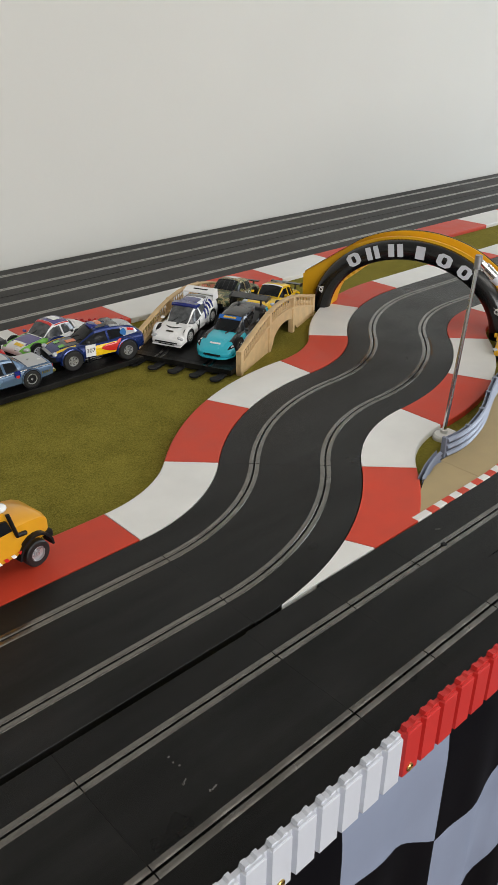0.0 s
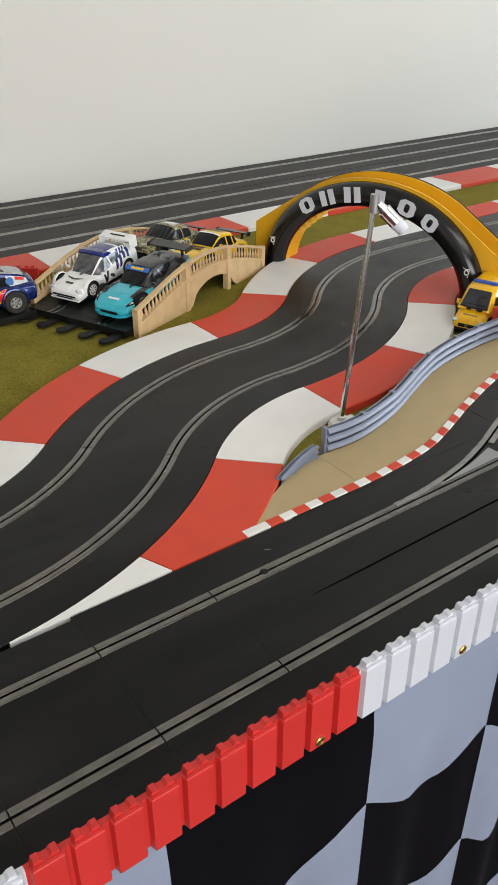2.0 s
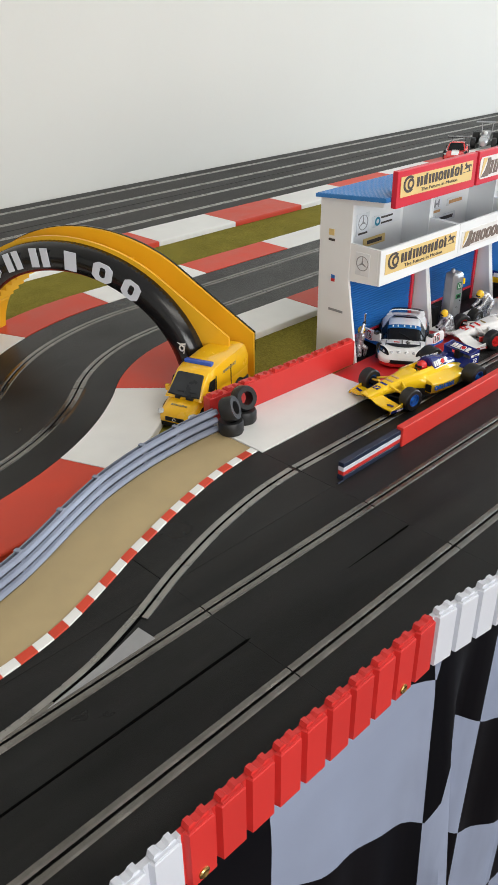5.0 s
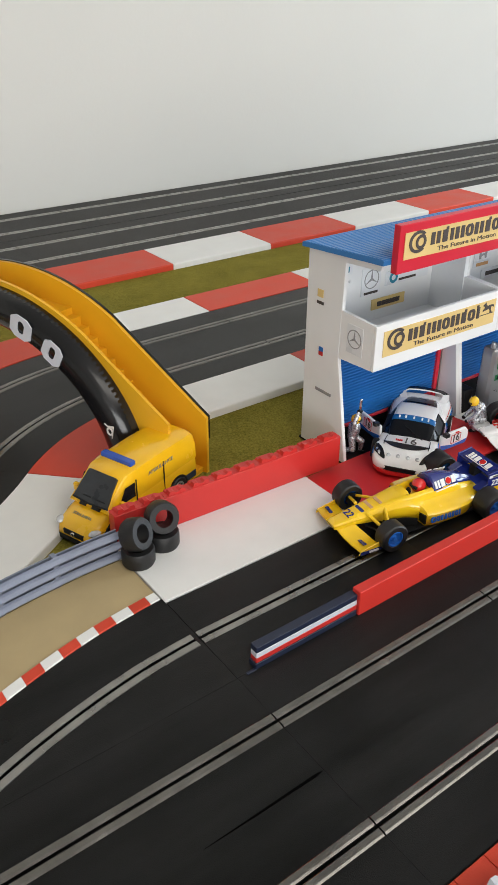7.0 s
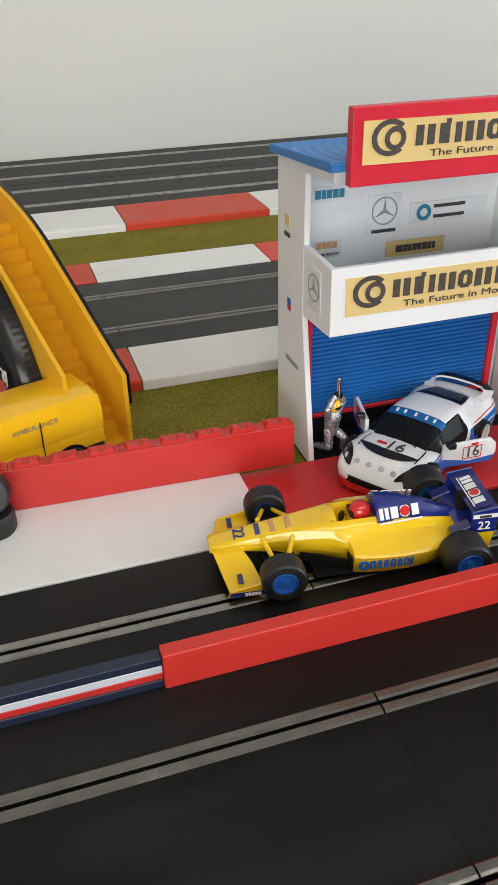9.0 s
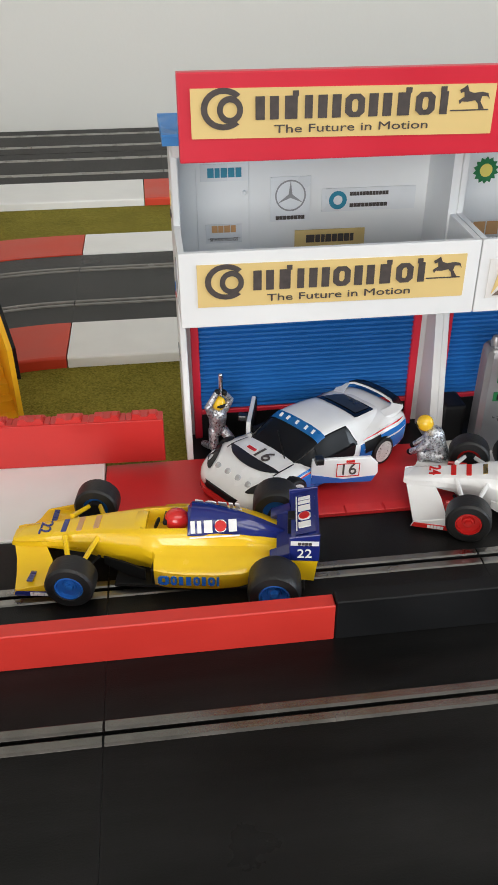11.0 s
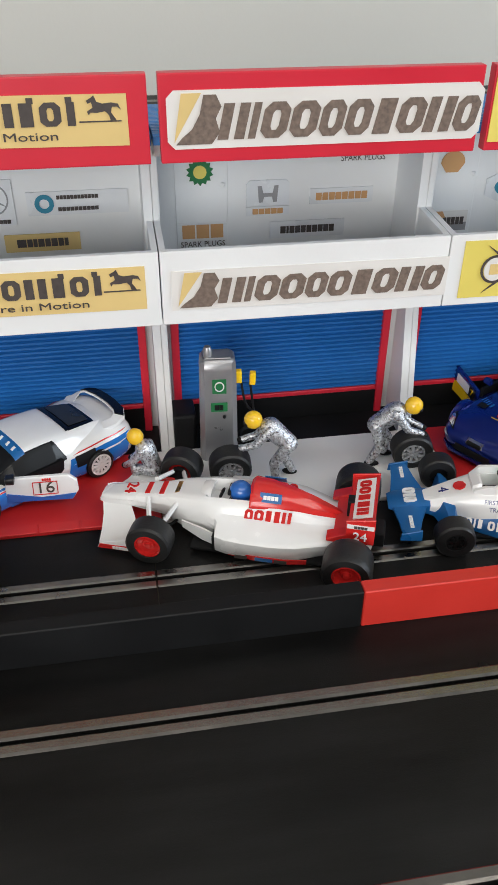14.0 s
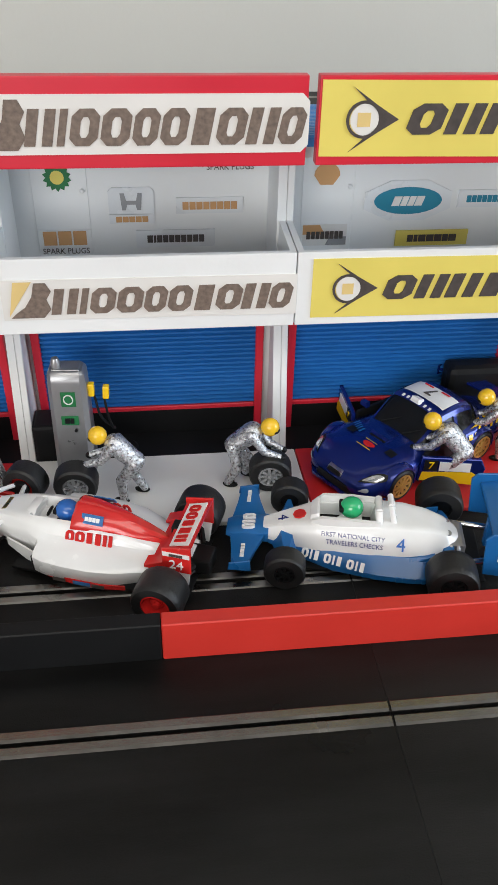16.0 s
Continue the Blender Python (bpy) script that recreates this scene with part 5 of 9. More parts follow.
        bm.to_mesh(sp)
        bm.free()
        sp.materials.append(rim_mat)
    WHEELS[key] = (meshes[0], meshes[1], sp)
    return WHEELS[key]


def wheel(parent, x, y, z, r, w, rim_mat, rim=0.62, spokes=10):
    ty, ri, sp = wheel_meshes(r, w, rim, rim_mat, spokes)
    s = 1 if y > 0 else -1
    a = new("wheel", ty)
    a.parent = parent
    a.matrix_local = at(x, y, z) @ (Matrix.Identity(4) if s > 0 else Matrix.Rotation(math.pi, 4, "Z"))
    b = new("rim", ri)
    b.parent = a
    if sp:
        c = new("spokes", sp)
        c.parent = a
    return a


# body lines: station along the car (-0.5 tail .. 0.5 nose), width, underside, bonnet height, as shares of half-width and height
SALOON = [(-0.500, 0.78, 0.26, 0.50), (-0.485, 0.90, 0.17, 0.60), (-0.44, 0.96, 0.14, 0.635), (-0.28, 1.0, 0.13, 0.64), (0.0, 1.0, 0.13, 0.61), (0.20, 1.0, 0.13, 0.585), (0.36, 0.985, 0.13, 0.53), (0.45, 0.93, 0.14, 0.46), (0.49, 0.84, 0.16, 0.38), (0.500, 0.72, 0.20, 0.32)]
COUPE = [(-0.500, 0.74, 0.30, 0.60), (-0.485, 0.88, 0.20, 0.68), (-0.42, 0.97, 0.15, 0.70), (-0.28, 1.0, 0.12, 0.70), (-0.05, 0.95, 0.12, 0.62), (0.16, 0.96, 0.12, 0.58), (0.30, 1.0, 0.12, 0.56), (0.42, 0.94, 0.11, 0.44), (0.48, 0.80, 0.12, 0.34), (0.500, 0.62, 0.16, 0.26)]


class Car:
    """A toy car's body shape, from which panels, stripes and badges are cut."""

    def __init__(self, ob, L, W, H, lines, dome=False):
        self.ob, self.L, self.W, self.H, self.lines, self.dome = ob, L, W, H, lines, dome

    def station(self, x):
        """Width, underside and top at x, eased from line to line."""
        ls = self.lines
        f = min(max(x / self.L, ls[0][0]), ls[-1][0])
        i = max(k for k in range(len(ls) - 1) if ls[k][0] <= f)
        p, a, b, q = ls[max(i - 1, 0)], ls[i], ls[i + 1], ls[min(i + 2, len(ls) - 1)]
        h = b[0] - a[0]
        u = (f - a[0]) / h
        out = []
        for k in (1, 2, 3):
            d = (b[k] - a[k]) / h
            d0 = (a[k] - p[k]) / (a[0] - p[0]) if i else d
            d1 = (q[k] - b[k]) / (q[0] - b[0]) if q is not b else d
            t0 = 0 if d0 * d <= 0 else 2 * d0 * d / (d0 + d)
            t1 = 0 if d1 * d <= 0 else 2 * d1 * d / (d1 + d)
            out.append(a[k] * (1 + 2 * u) * (1 - u) ** 2 + b[k] * u * u * (3 - 2 * u) + h * (t0 * u * (1 - u) ** 2 + t1 * u * u * (u - 1)))
        return out

    def ring(self, x):
        w, b, t = self.station(x)
        w, b, t = w * self.W / 2, b * self.H, t * self.H
        d = t - b
        if self.dome:
            return [(0.0, t), (0.34 * w, t - 0.015 * d), (0.58 * w, t - 0.06 * d), (0.71 * w, t - 0.14 * d), (0.78 * w, t - 0.30 * d), (0.86 * w, t - 0.58 * d), (0.94 * w, b + 0.16 * d), (w, b)]
        half = [(0.0, t + 0.02 * d), (0.45 * w, t), (0.74 * w, t - 0.04 * d), (0.90 * w, t - 0.14 * d), (0.985 * w, t - 0.32 * d), (w, b + 0.42 * d), (0.985 * w, b + 0.12 * d), (0.90 * w, b)]
        return half

    def full(self, x):
        h = self.ring(x)
        return [(x, y, z) for y, z in h] + [(x, -y, z) for y, z in h[:0:-1]]

    def surf(self, x, u, lift=0.0):
        """A place on the skin: u from 0 on the middle line to 1 at the left sill, -1 at the right."""
        h = self.ring(x)
        s = 1 if u >= 0 else -1
        f = min(abs(u), 0.9999) * (len(h) - 1)
        k = int(f)
        v = f - k
        y, z = h[k][0] + (h[k + 1][0] - h[k][0]) * v, h[k][1] + (h[k + 1][1] - h[k][1]) * v
        ny, nz = h[k + 1][1] - h[k][1], -(h[k + 1][0] - h[k][0])
        q = math.hypot(ny, nz) or 1
        return Vector((x, s * (y - ny / q * lift), z - nz / q * lift))

    def body(self, material, label="", name="body"):
        xs = []
        for a, b in zip(self.lines, self.lines[1:]):
            n = 4 if b[0] - a[0] > 0.06 else 2
            xs += [(a[0] + (b[0] - a[0]) * k / n) * self.L for k in range(n)]
        xs.append(self.lines[-1][0] * self.L)
        return part(name, hull([self.full(x) for x in xs]), material, self.ob, label, True)

    def patch(self, x0, x1, u0, u1, material, name="stripe", label="", lift=0.0004, skew=0.0, n=8):
        """A panel laid on the skin."""
        bm = bmesh.new()
        m = max(2, int(abs(u1 - u0) * 14))
        g = [[bm.verts.new(self.surf(x0 + (x1 - x0) * i / n + skew * (j / m), u0 + (u1 - u0) * j / m, lift)) for j in range(m + 1)] for i in range(n + 1)]
        for i in range(n):
            for j in range(m):
                bm.faces.new((g[i][j], g[i + 1][j], g[i + 1][j + 1], g[i][j + 1]))
        return part(name, bm, material, self.ob, label, True)

    def spot(self, x, u, rx, ru, slant, material, name, label="", lift=0.0004):
        """A rounded badge on the skin, slanted by slant (share of u for each x)."""
        bm = bmesh.new()
        mid = bm.verts.new(self.surf(x, u, lift))
        last = None
        for k in range(1, 5):
            ring = []
            for i in range(20):
                q = math.tau * i / 20
                dx = rx * k / 4 * math.cos(q)
                ring.append(bm.verts.new(self.surf(x + dx, u + ru * k / 4 * math.sin(q) * (1 - 0.35 * math.cos(q)) + slant * dx, lift)))
            for i in range(20):
                a, b = ring[i], ring[(i + 1) % 20]
                bm.faces.new((mid, a, b) if last is None else (last[i], a, b, last[(i + 1) % 20]))
            last = ring
        return part(name, bm, material, self.ob, label, True)

    def bow(self, x0, drop, wide, thick, material, name, label=""):
        """A crescent across the skin, its horns swept back."""
        bm = bmesh.new()
        rows = []
        for i in range(25):
            v = i / 12 - 1
            x = x0 - drop * v * v
            t = thick * (1 - abs(v) ** 2.5)
            rows.append([bm.verts.new(self.surf(x - t - 0.0002, wide * v, 0.0005)), bm.verts.new(self.surf(x - t / 2, wide * v, 0.0005)), bm.verts.new(self.surf(x, wide * v, 0.0005))])
        for a, b in zip(rows, rows[1:]):
            for j in (0, 1):
                bm.faces.new((a[j], a[j + 1], b[j + 1], b[j]))
        return part(name, bm, material, self.ob, label, True)

    def both(self, x0, x1, u0, u1, material, name="stripe", label="", **k):
        self.patch(x0, x1, u0, u1, material, name, label, **k)
        self.patch(x0, x1, -u0, -u1, material, name, label, **k)

    def cabin(self, roof_mat, fb, fr, rr, rb, belt, wb=0.88, wr=0.66, pillar=0.07, side_split=(0.5,), glass=None, roof_name="cabin"):
        """The glasshouse; x as shares of the length, belt as a share of the height."""
        L, W, H = self.L, self.W / 2, self.H
        z0, z1 = belt * H - 0.0015, H
        c = [(fb * L, wb * W), (rb * L, wb * W), (fr * L, wr * W), (rr * L, wr * W)]
        levels = []
        for t in (0.0, 0.5, 0.9, 1.0, 1.0):
            s = 1.0
            e = t + 0.10 * math.sin(math.pi * t)
            f = c[0][0] + (c[2][0] - c[0][0]) * t
            r = c[1][0] + (c[3][0] - c[1][0]) * t
            w = c[0][1] + (c[2][1] - c[0][1]) * t + 0.02 * W * math.sin(math.pi * t)
            levels.append((f, r, w, z0 + (z1 - z0) * t))
        f, r, w, z = levels[3]
        levels[3] = (f - 0.004 * L / 0.12, r + 0.003, w * 0.94, z1 - 0.0003)
        levels[4] = (f - 0.016 * L / 0.12, r + 0.012, w * 0.62, z1 + 0.0004)
        rings = []
        for f, r, w, z in levels:
            k = 0.18 * w
            rings.append([(f, -w + k, z), (f + 0.0012, 0, z), (f, w - k, z), (f - k, w, z), ((f + r) / 2, w, z), (r + k, w, z), (r, w - k, z), (r, -w + k, z), (r + k, -w, z), ((f + r) / 2, -w, z), (f - k, -w, z)])
        cab = part(roof_name, hull(rings), roof_mat, self.ob, "", True)
        g = glass or M_GLASS

        def pane(name, a, b, cc, d, s0, s1, t0, t1):
            q = []
            for s, t in ((s0, t0), (s1, t0), (s1, t1), (s0, t1)):
                p = (a * (1 - s) + b * s) * (1 - t) + (d * (1 - s) + cc * s) * t
                q.append(p)
            n = (q[1] - q[0]).cross(q[3] - q[0]).normalized()
            bm = bmesh.new()
            lo = [bm.verts.new(p - n * 0.0006) for p in q]
            hi = [bm.verts.new(p + n * 0.0007) for p in q]
            bm.faces.new(hi)
            for i in range(4):
                bm.faces.new((lo[i], lo[(i + 1) % 4], hi[(i + 1) % 4], hi[i]))
            part(name, bm, g, self.ob, "dark tinted " + name.replace("_", " "))

        A = [Vector((c[0][0] + 0.0008, -c[0][1] * 0.92, z0)), Vector((c[0][0] + 0.0008, c[0][1] * 0.92, z0)), Vector((c[2][0] + 0.0008, c[2][1] * 0.92, z1)), Vector((c[2][0] + 0.0008, -c[2][1] * 0.92, z1))]
        pane("windscreen", *A, 0.02, 0.98, 0.06, 0.90)
        B = [Vector((c[1][0] - 0.0006, c[1][1] * 0.90, z0)), Vector((c[1][0] - 0.0006, -c[1][1] * 0.90, z0)), Vector((c[3][0] - 0.0006, -c[3][1] * 0.90, z1)), Vector((c[3][0] - 0.0006, c[3][1] * 0.90, z1))]
        pane("rear_window", *B, 0.06, 0.94, 0.14, 0.86)
        cuts = [0.0, *side_split, 1.0]
        for s in (1, -1):
            lo0, lo1 = Vector((c[1][0] + 0.004, s * c[0][1] * 1.0, z0)), Vector((c[0][0] - 0.004, s * c[0][1] * 1.0, z0))
            hi0, hi1 = Vector((c[3][0] + 0.003, s * c[2][1] * 1.02, z1)), Vector((c[2][0] - 0.003, s * c[2][1] * 1.02, z1))
            if s > 0:
                a, b, d, e = lo1, lo0, hi0, hi1
            else:
                a, b, d, e = lo0, lo1, hi1, hi0
            ks = [(1 - q if s > 0 else q) for q in cuts]
            ks.sort()
            for q0, q1 in zip(ks, ks[1:]):
                pane("side_window", a, b, d, e, q0 + 0.025, q1 - 0.025, 0.16, 0.86)
        return cab

    def glasshouse(self, lines, roof_mat, roof, quarter, splits=(), glass=None):
        """A rounded cabin: tinted shell, painted roof skin, pillars and rear quarters; x as shares of the length."""
        L = self.L
        top = Car(self.ob, L, self.W, self.H, lines, True)
        top.body(glass or M_GLASS, "tinted cabin glazing", "cabin")
        top.patch(roof[0] * L, roof[1] * L, -0.46, 0.46, roof_mat, "roof", "", n=12)
        top.both(roof[0] * L, roof[1] * L, 0.44, 0.56, roof_mat, "roof_rail", "", n=10, lift=0.0006)
        foot = lines[-2][0]
        top.both(roof[1] * L, foot * L, 0.41, 0.53, roof_mat, "pillar", "", n=12)
        top.both(lines[0][0] * L, quarter * L, 0.40, 0.99, roof_mat, "rear_quarter", "", skew=-0.004)
        for x in splits:
            top.both(x * L, (x + 0.022) * L, 0.52, 0.99, roof_mat, "pillar", "", n=2, lift=0.0006, skew=-0.002)
        top.patch(roof[1] * L, (roof[1] + 0.012) * L, -0.42, 0.42, M_MATTBLK, "windscreen_seal", "", n=2)
        for y in (-0.22, 0.10):
            part("wiper", tube(top.surf((foot - 0.005) * L, y, 0.0007), top.surf((foot - 0.055) * L, y + 0.20, 0.0010), 0.0004, 0.0003, 6), M_MATTBLK, self.ob)
        return top

    def flares(self, xs, r, z, material, out=0.0022, thick=0.0016):
        """Bulged lips round the wheel openings."""
        for x in xs:
            hw = self.station(x)[0] * self.W / 2
            for s in (1, -1):
                rings = [[(x + q * math.cos(a), s * y, z + q * math.sin(a)) for q, y in ((r, hw - 0.0040), (r, hw + out), (r + thick, hw + out * 0.8), (r + thick * 2.2, hw - 0.0010), (r + thick * 2.2, hw - 0.0040))] for a in [math.pi * (k / 14 * 1.16 - 0.08) for k in range(15)]]
                part("wheel_flare", hull(rings), material, self.ob, "", True)

    def wheels(self, fx, rx, r, w, rim_mat, spokes=10, rim=0.66, track=0.96, arch=1.16):
        for x in (fx, rx):
            for s in (1, -1):
                hw = self.station(x)[0] * self.W / 2
                y = s * (hw * track + 0.0006 - w / 2 + 0.0012)
                # Flat black disc stands in for the wheel well's shade; no recess is cut.
                bm = lathe([(r * arch, -0.004), (r * arch, 0.0006), (r * arch * 0.9, 0.0007)], 24, m=at(x, s * (hw - 0.0003), r * 1.04) @ Euler((-s * math.pi / 2, 0, 0)).to_matrix().to_4x4())
                part("wheel_well_shade", bm, M_MATTBLK, self.ob)
                wheel(self.ob, x, y, r, r, w, rim_mat, rim, spokes)

    def lamp(self, x, u, sx, sy, material=M_LAMP, name="headlight"):
        for s in (1, -1):
            p = self.surf(x, s * u)
            bm = bmesh.new()
            bmesh.ops.create_uvsphere(bm, u_segments=12, v_segments=8, radius=1.0)
            bmesh.ops.transform(bm, matrix=at(*p) @ Matrix.Rotation(-s * 0.5, 4, "Z") @ Matrix.Diagonal((sx, sy, sy * 0.62, 1)), verts=bm.verts[:])
            part(name, bm, material, self.ob, "", True)

    def mirror(self, x, z, material):
        for s in (1, -1):
            y = self.W / 2 * 0.95
            part("mirror", box(x - 0.0015, x + 0.0022, s * y, s * (y + 0.0048), z, z + 0.0032, 0.0007) if s > 0 else box(x - 0.0015, x + 0.0022, -y - 0.0048, -y, z, z + 0.0032, 0.0007), material, self.ob)

    def grille(self, z0, z1, share=0.6, material=None, x=None):
        w = self.W / 2 * share
        xx = self.L / 2 - 0.004 if x is None else x
        part("grille", box(xx, self.L / 2 + 0.0006, -w, w, z0, z1, 0.0006), material or M_MATTBLK, self.ob, "dark radiator opening")

    def spoiler(self, x, z, span, chord, material, stand=0.006, plates=True, tilt=8):
        w = span / 2
        sp = part("rear_spoiler", box(-chord / 2, chord / 2, -w, w, -0.0008, 0.0008, 0.0006, m=at(x, 0, z) @ Matrix.Rotation(radians(tilt), 4, "Y")), material, self.ob, "raised rear wing")
        for s in (1, -1):
            part("strut", box(x - 0.0020, x + 0.0030, s * w * 0.62 - 0.0007, s * w * 0.62 + 0.0007, z - stand, z), material, sp)
            if plates:
                part("end_plate", box(x - chord * 0.6, x + chord * 0.6, s * w - 0.0006, s * w + 0.0006, z - 0.004, z + 0.0022, 0.0004), material, sp)

    def side_text(self, text, x, z, size, material, s=1, panel=None, pw=0.0, ph=0.0):
        u = 0.70
        y = s * (self.station(x)[0] * self.W / 2 + 0.0006)
        m = at(x, y, z) @ (Euler((math.pi / 2, 0, math.pi)).to_matrix().to_4x4() if s > 0 else FRONT)
        if panel:
            part("number_panel", box(-pw / 2, pw / 2, -ph / 2, ph / 2, -0.0012, 0.0, m=m), panel, self.ob)
        if text:
            lettering(text, size, material, self.ob, m @ at(0, 0, 0.0002), "number", thick=0.0002)

    def top_text(self, text, x, y, size, material, turn=-90, lift=0.0006, z=None, slope=0.0):
        zz = self.surf(x, 0).z + lift if z is None else z
        lettering(text, size, material, self.ob, at(x, y, zz) @ Matrix.Rotation(radians(slope), 4, "Y") @ Matrix.Rotation(radians(turn), 4, "Z"), "number", thick=0.0002)


def car(name, label, m, L, W, H, lines, category="toy car", group=""):
    ob = thing(name, label, category, m, group)
    return Car(ob, L, W, H, lines)


def stand(x, y, heading, z=0.0, pitch=0.0):
    return Matrix.Translation((x, y, z)) @ Matrix.Rotation(radians(heading), 4, "Z") @ Matrix.Rotation(radians(-pitch), 4, "Y")


# white and blue sports coupe with its doors open, number 16
EXI = [(-0.5, 0.66, 0.34, 0.636), (-0.488, 0.84, 0.22, 0.763), (-0.45, 0.93, 0.16, 0.816), (-0.36, 1.0, 0.13, 0.816), (-0.25, 0.99, 0.12, 0.763), (-0.1, 0.92, 0.12, 0.678), (0.05, 0.9, 0.12, 0.636), (0.18, 0.94, 0.12, 0.636), (0.29, 0.99, 0.12, 0.630), (0.38, 0.96, 0.12, 0.548), (0.44, 0.87, 0.12, 0.455), (0.475, 0.74, 0.13, 0.370), (0.494, 0.56, 0.15, 0.295), (0.5, 0.42, 0.18, 0.250)]
EXI_TOP = [(-0.44, 0.42, 0.70, 0.76), (-0.36, 0.64, 0.68, 0.84), (-0.24, 0.80, 0.62, 0.93), (-0.13, 0.87, 0.58, 0.985), (-0.04, 0.88, 0.56, 1.0), (0.035, 0.88, 0.56, 0.985), (0.06, 0.88, 0.56, 0.945), (0.12, 0.87, 0.56, 0.82), (0.18, 0.84, 0.55, 0.69), (0.22, 0.76, 0.54, 0.60), (0.235, 0.66, 0.50, 0.56)]


def coupe_16():
    c = car("sports_coupe", "white and blue toy sports coupe, doors open, number 16", stand(1.3055, 0.4915, 213.9, -0.0008, 2.0), 0.121, 0.0550, 0.0300, EXI)
    L = c.L
    c.body(P_WHITE, "white body")
    top = Car(c.ob, L, c.W, c.H, EXI_TOP, True)
    top.body(M_GLASS, "dark glazed cabin", "cabin")
    top.patch(-0.20 * L, 0.035 * L, -0.45, 0.45, P_WHITE, "roof", "white roof panel", n=10)
    top.both(-0.425 * L, -0.095 * L, 0.36, 0.99, P_WHITE, "rear_quarter", "white rear quarter panel", skew=-0.006)
    top.patch(-0.44 * L, -0.345 * L, -0.40, 0.40, P_WHITE, "engine_lid", "white engine lid")
    top.patch(-0.345 * L, -0.185 * L, -0.36, 0.36, M_GLOSSBLK, "rear_window_frame", "black rear window surround", lift=0.0007)
    top.patch(-0.325 * L, -0.215 * L, -0.26, 0.26, M_SMOKE, "rear_window", "dark glossy rear window", lift=0.0011)
    top.both(-0.090 * L, 0.100 * L, 0.49, 0.97, M_MATTBLK, "side_window", "dark open side window", lift=0.0006)
    top.both(0.035 * L, 0.215 * L, 0.50, 0.55, P_BLACK, "pillar", "black windscreen pillar")
    top.patch(0.034 * L, 0.080 * L, -0.50, 0.50, P_SKY, "sun_strip", "light blue windscreen strip", lift=0.0006)
    for k in range(5):
        p = top.surf(0.058 * L, 0.12 * (k - 2), 0.0009)
        part("printed_bar", box(-0.0013, 0.0013, -0.0007, 0.0007, -0.0002, 0.0003, m=at(*p) @ Matrix.Rotation(radians(30), 4, "Y")), P_WHITE, c.ob)
    part("wiper", tube(top.surf(0.215 * L, 0.25, 0.0008), top.surf(0.130 * L, -0.10, 0.0012), 0.0004, 0.0004, 6), M_MATTBLK, c.ob)
    c.both(-0.47 * L, -0.15 * L, 0.52, 0.97, P_LBLUE, "side_flash", "blue rear flank", skew=0.004)
    c.both(-0.46 * L, -0.22 * L, 0.60, 0.63, P_WHITE, "side_flash", skew=0.008, lift=0.0007)
    c.both(-0.46 * L, -0.20 * L, 0.435, 0.46, P_RED, "pinstripe", "thin red stripe", skew=0.004)
    c.both(0.12 * L, 0.41 * L, 0.52, 0.97, P_LBLUE, "side_flash", "blue front flank", skew=-0.004)
    c.both(0.16 * L, 0.34 * L, 0.52, 0.55, P_RED, "pinstripe")
    c.both(0.10 * L, 0.33 * L, 0.455, 0.50, P_LBLUE, "side_flash")
    c.both(-0.27 * L, -0.17 * L, 0.50, 0.70, M_MATTBLK, "side_vent", "black side intake", lift=0.0008)
    c.bow(0.365 * L, 0.060 * L, 0.27, 0.052 * L, P_BLACK, "bonnet_scoop", "black crescent on the bonnet")
    for s_ in (1, -1):
        c.patch(0.215 * L, 0.338 * L, s_ * 0.248, s_ * 0.262, P_BLACK, "panel_gap", n=10)
    c.top_text("16", 0.0330, 0.0020, 0.0122, M_INK, 90, slope=5)
    blocks([0.0013] * 4, 0.0018, P_RED, c.ob, at(0.0330, -0.0070, c.surf(0.0330, 0.15).z + 0.0007) @ Matrix.Rotation(radians(4), 4, "Y") @ Matrix.Rotation(math.pi / 2, 4, "Z"))
    for k in (-1.5, -0.5, 0.5, 1.5):
        p = c.surf(0.428 * L, 0.105 * k)
        part("spot_lamp", lathe([(0.0017, 0), (0.0018, 0.0008), (0.0013, 0.0013), (0.0004, 0.0015)], 12, m=at(p.x, p.y, p.z - 0.0004) @ Matrix.Rotation(radians(50), 4, "Y")), M_LAMP, c.ob, "small round spot lamp")
    for s_ in (1, -1):
        c.spot(0.395 * L, s_ * 0.355, 0.070 * L, s_ * 0.110, -s_ * 12.0, M_GLOSSBLK, "headlight", "dark almond-shaped headlight", lift=0.0007)
        c.spot(0.420 * L, s_ * 0.325, 0.017 * L, s_ * 0.034, 0, M_LAMP, "headlight_lens", lift=0.0010)
        c.spot(0.388 * L, s_ * 0.385, 0.013 * L, s_ * 0.026, 0, M_CHROME, "headlight_lens", lift=0.0010)
    part("mouth", hull([[(x, y, z) for y, z in ((-w, 0.0050), (-w * 0.9, 0.0085), (w * 0.9, 0.0085), (w, 0.0050))] for x, w in ((0.0520, 0.0170), (0.0598, 0.0145), (0.0612, 0.0105))]), M_MATTBLK, c.ob, "black mesh mouth", True)
    part("splitter", hull([[(x, y, z) for y, z in ((-w, 0.0018), (-w, 0.0046), (w, 0.0046), (w, 0.0018))] for x, w in ((0.0430, 0.0255), (0.0530, 0.0235), (0.0600, 0.0175), (0.0625, 0.0110))]), P_RED, c.ob, "red front splitter", True)
    c.both(0.40 * L, 0.47 * L, 0.84, 0.98, P_RED, "front_lip")
    c.wheels(0.0338, -0.0343, 0.0083, 0.0080, P_WHITE, 12, 0.78, 0.99, 1.05)
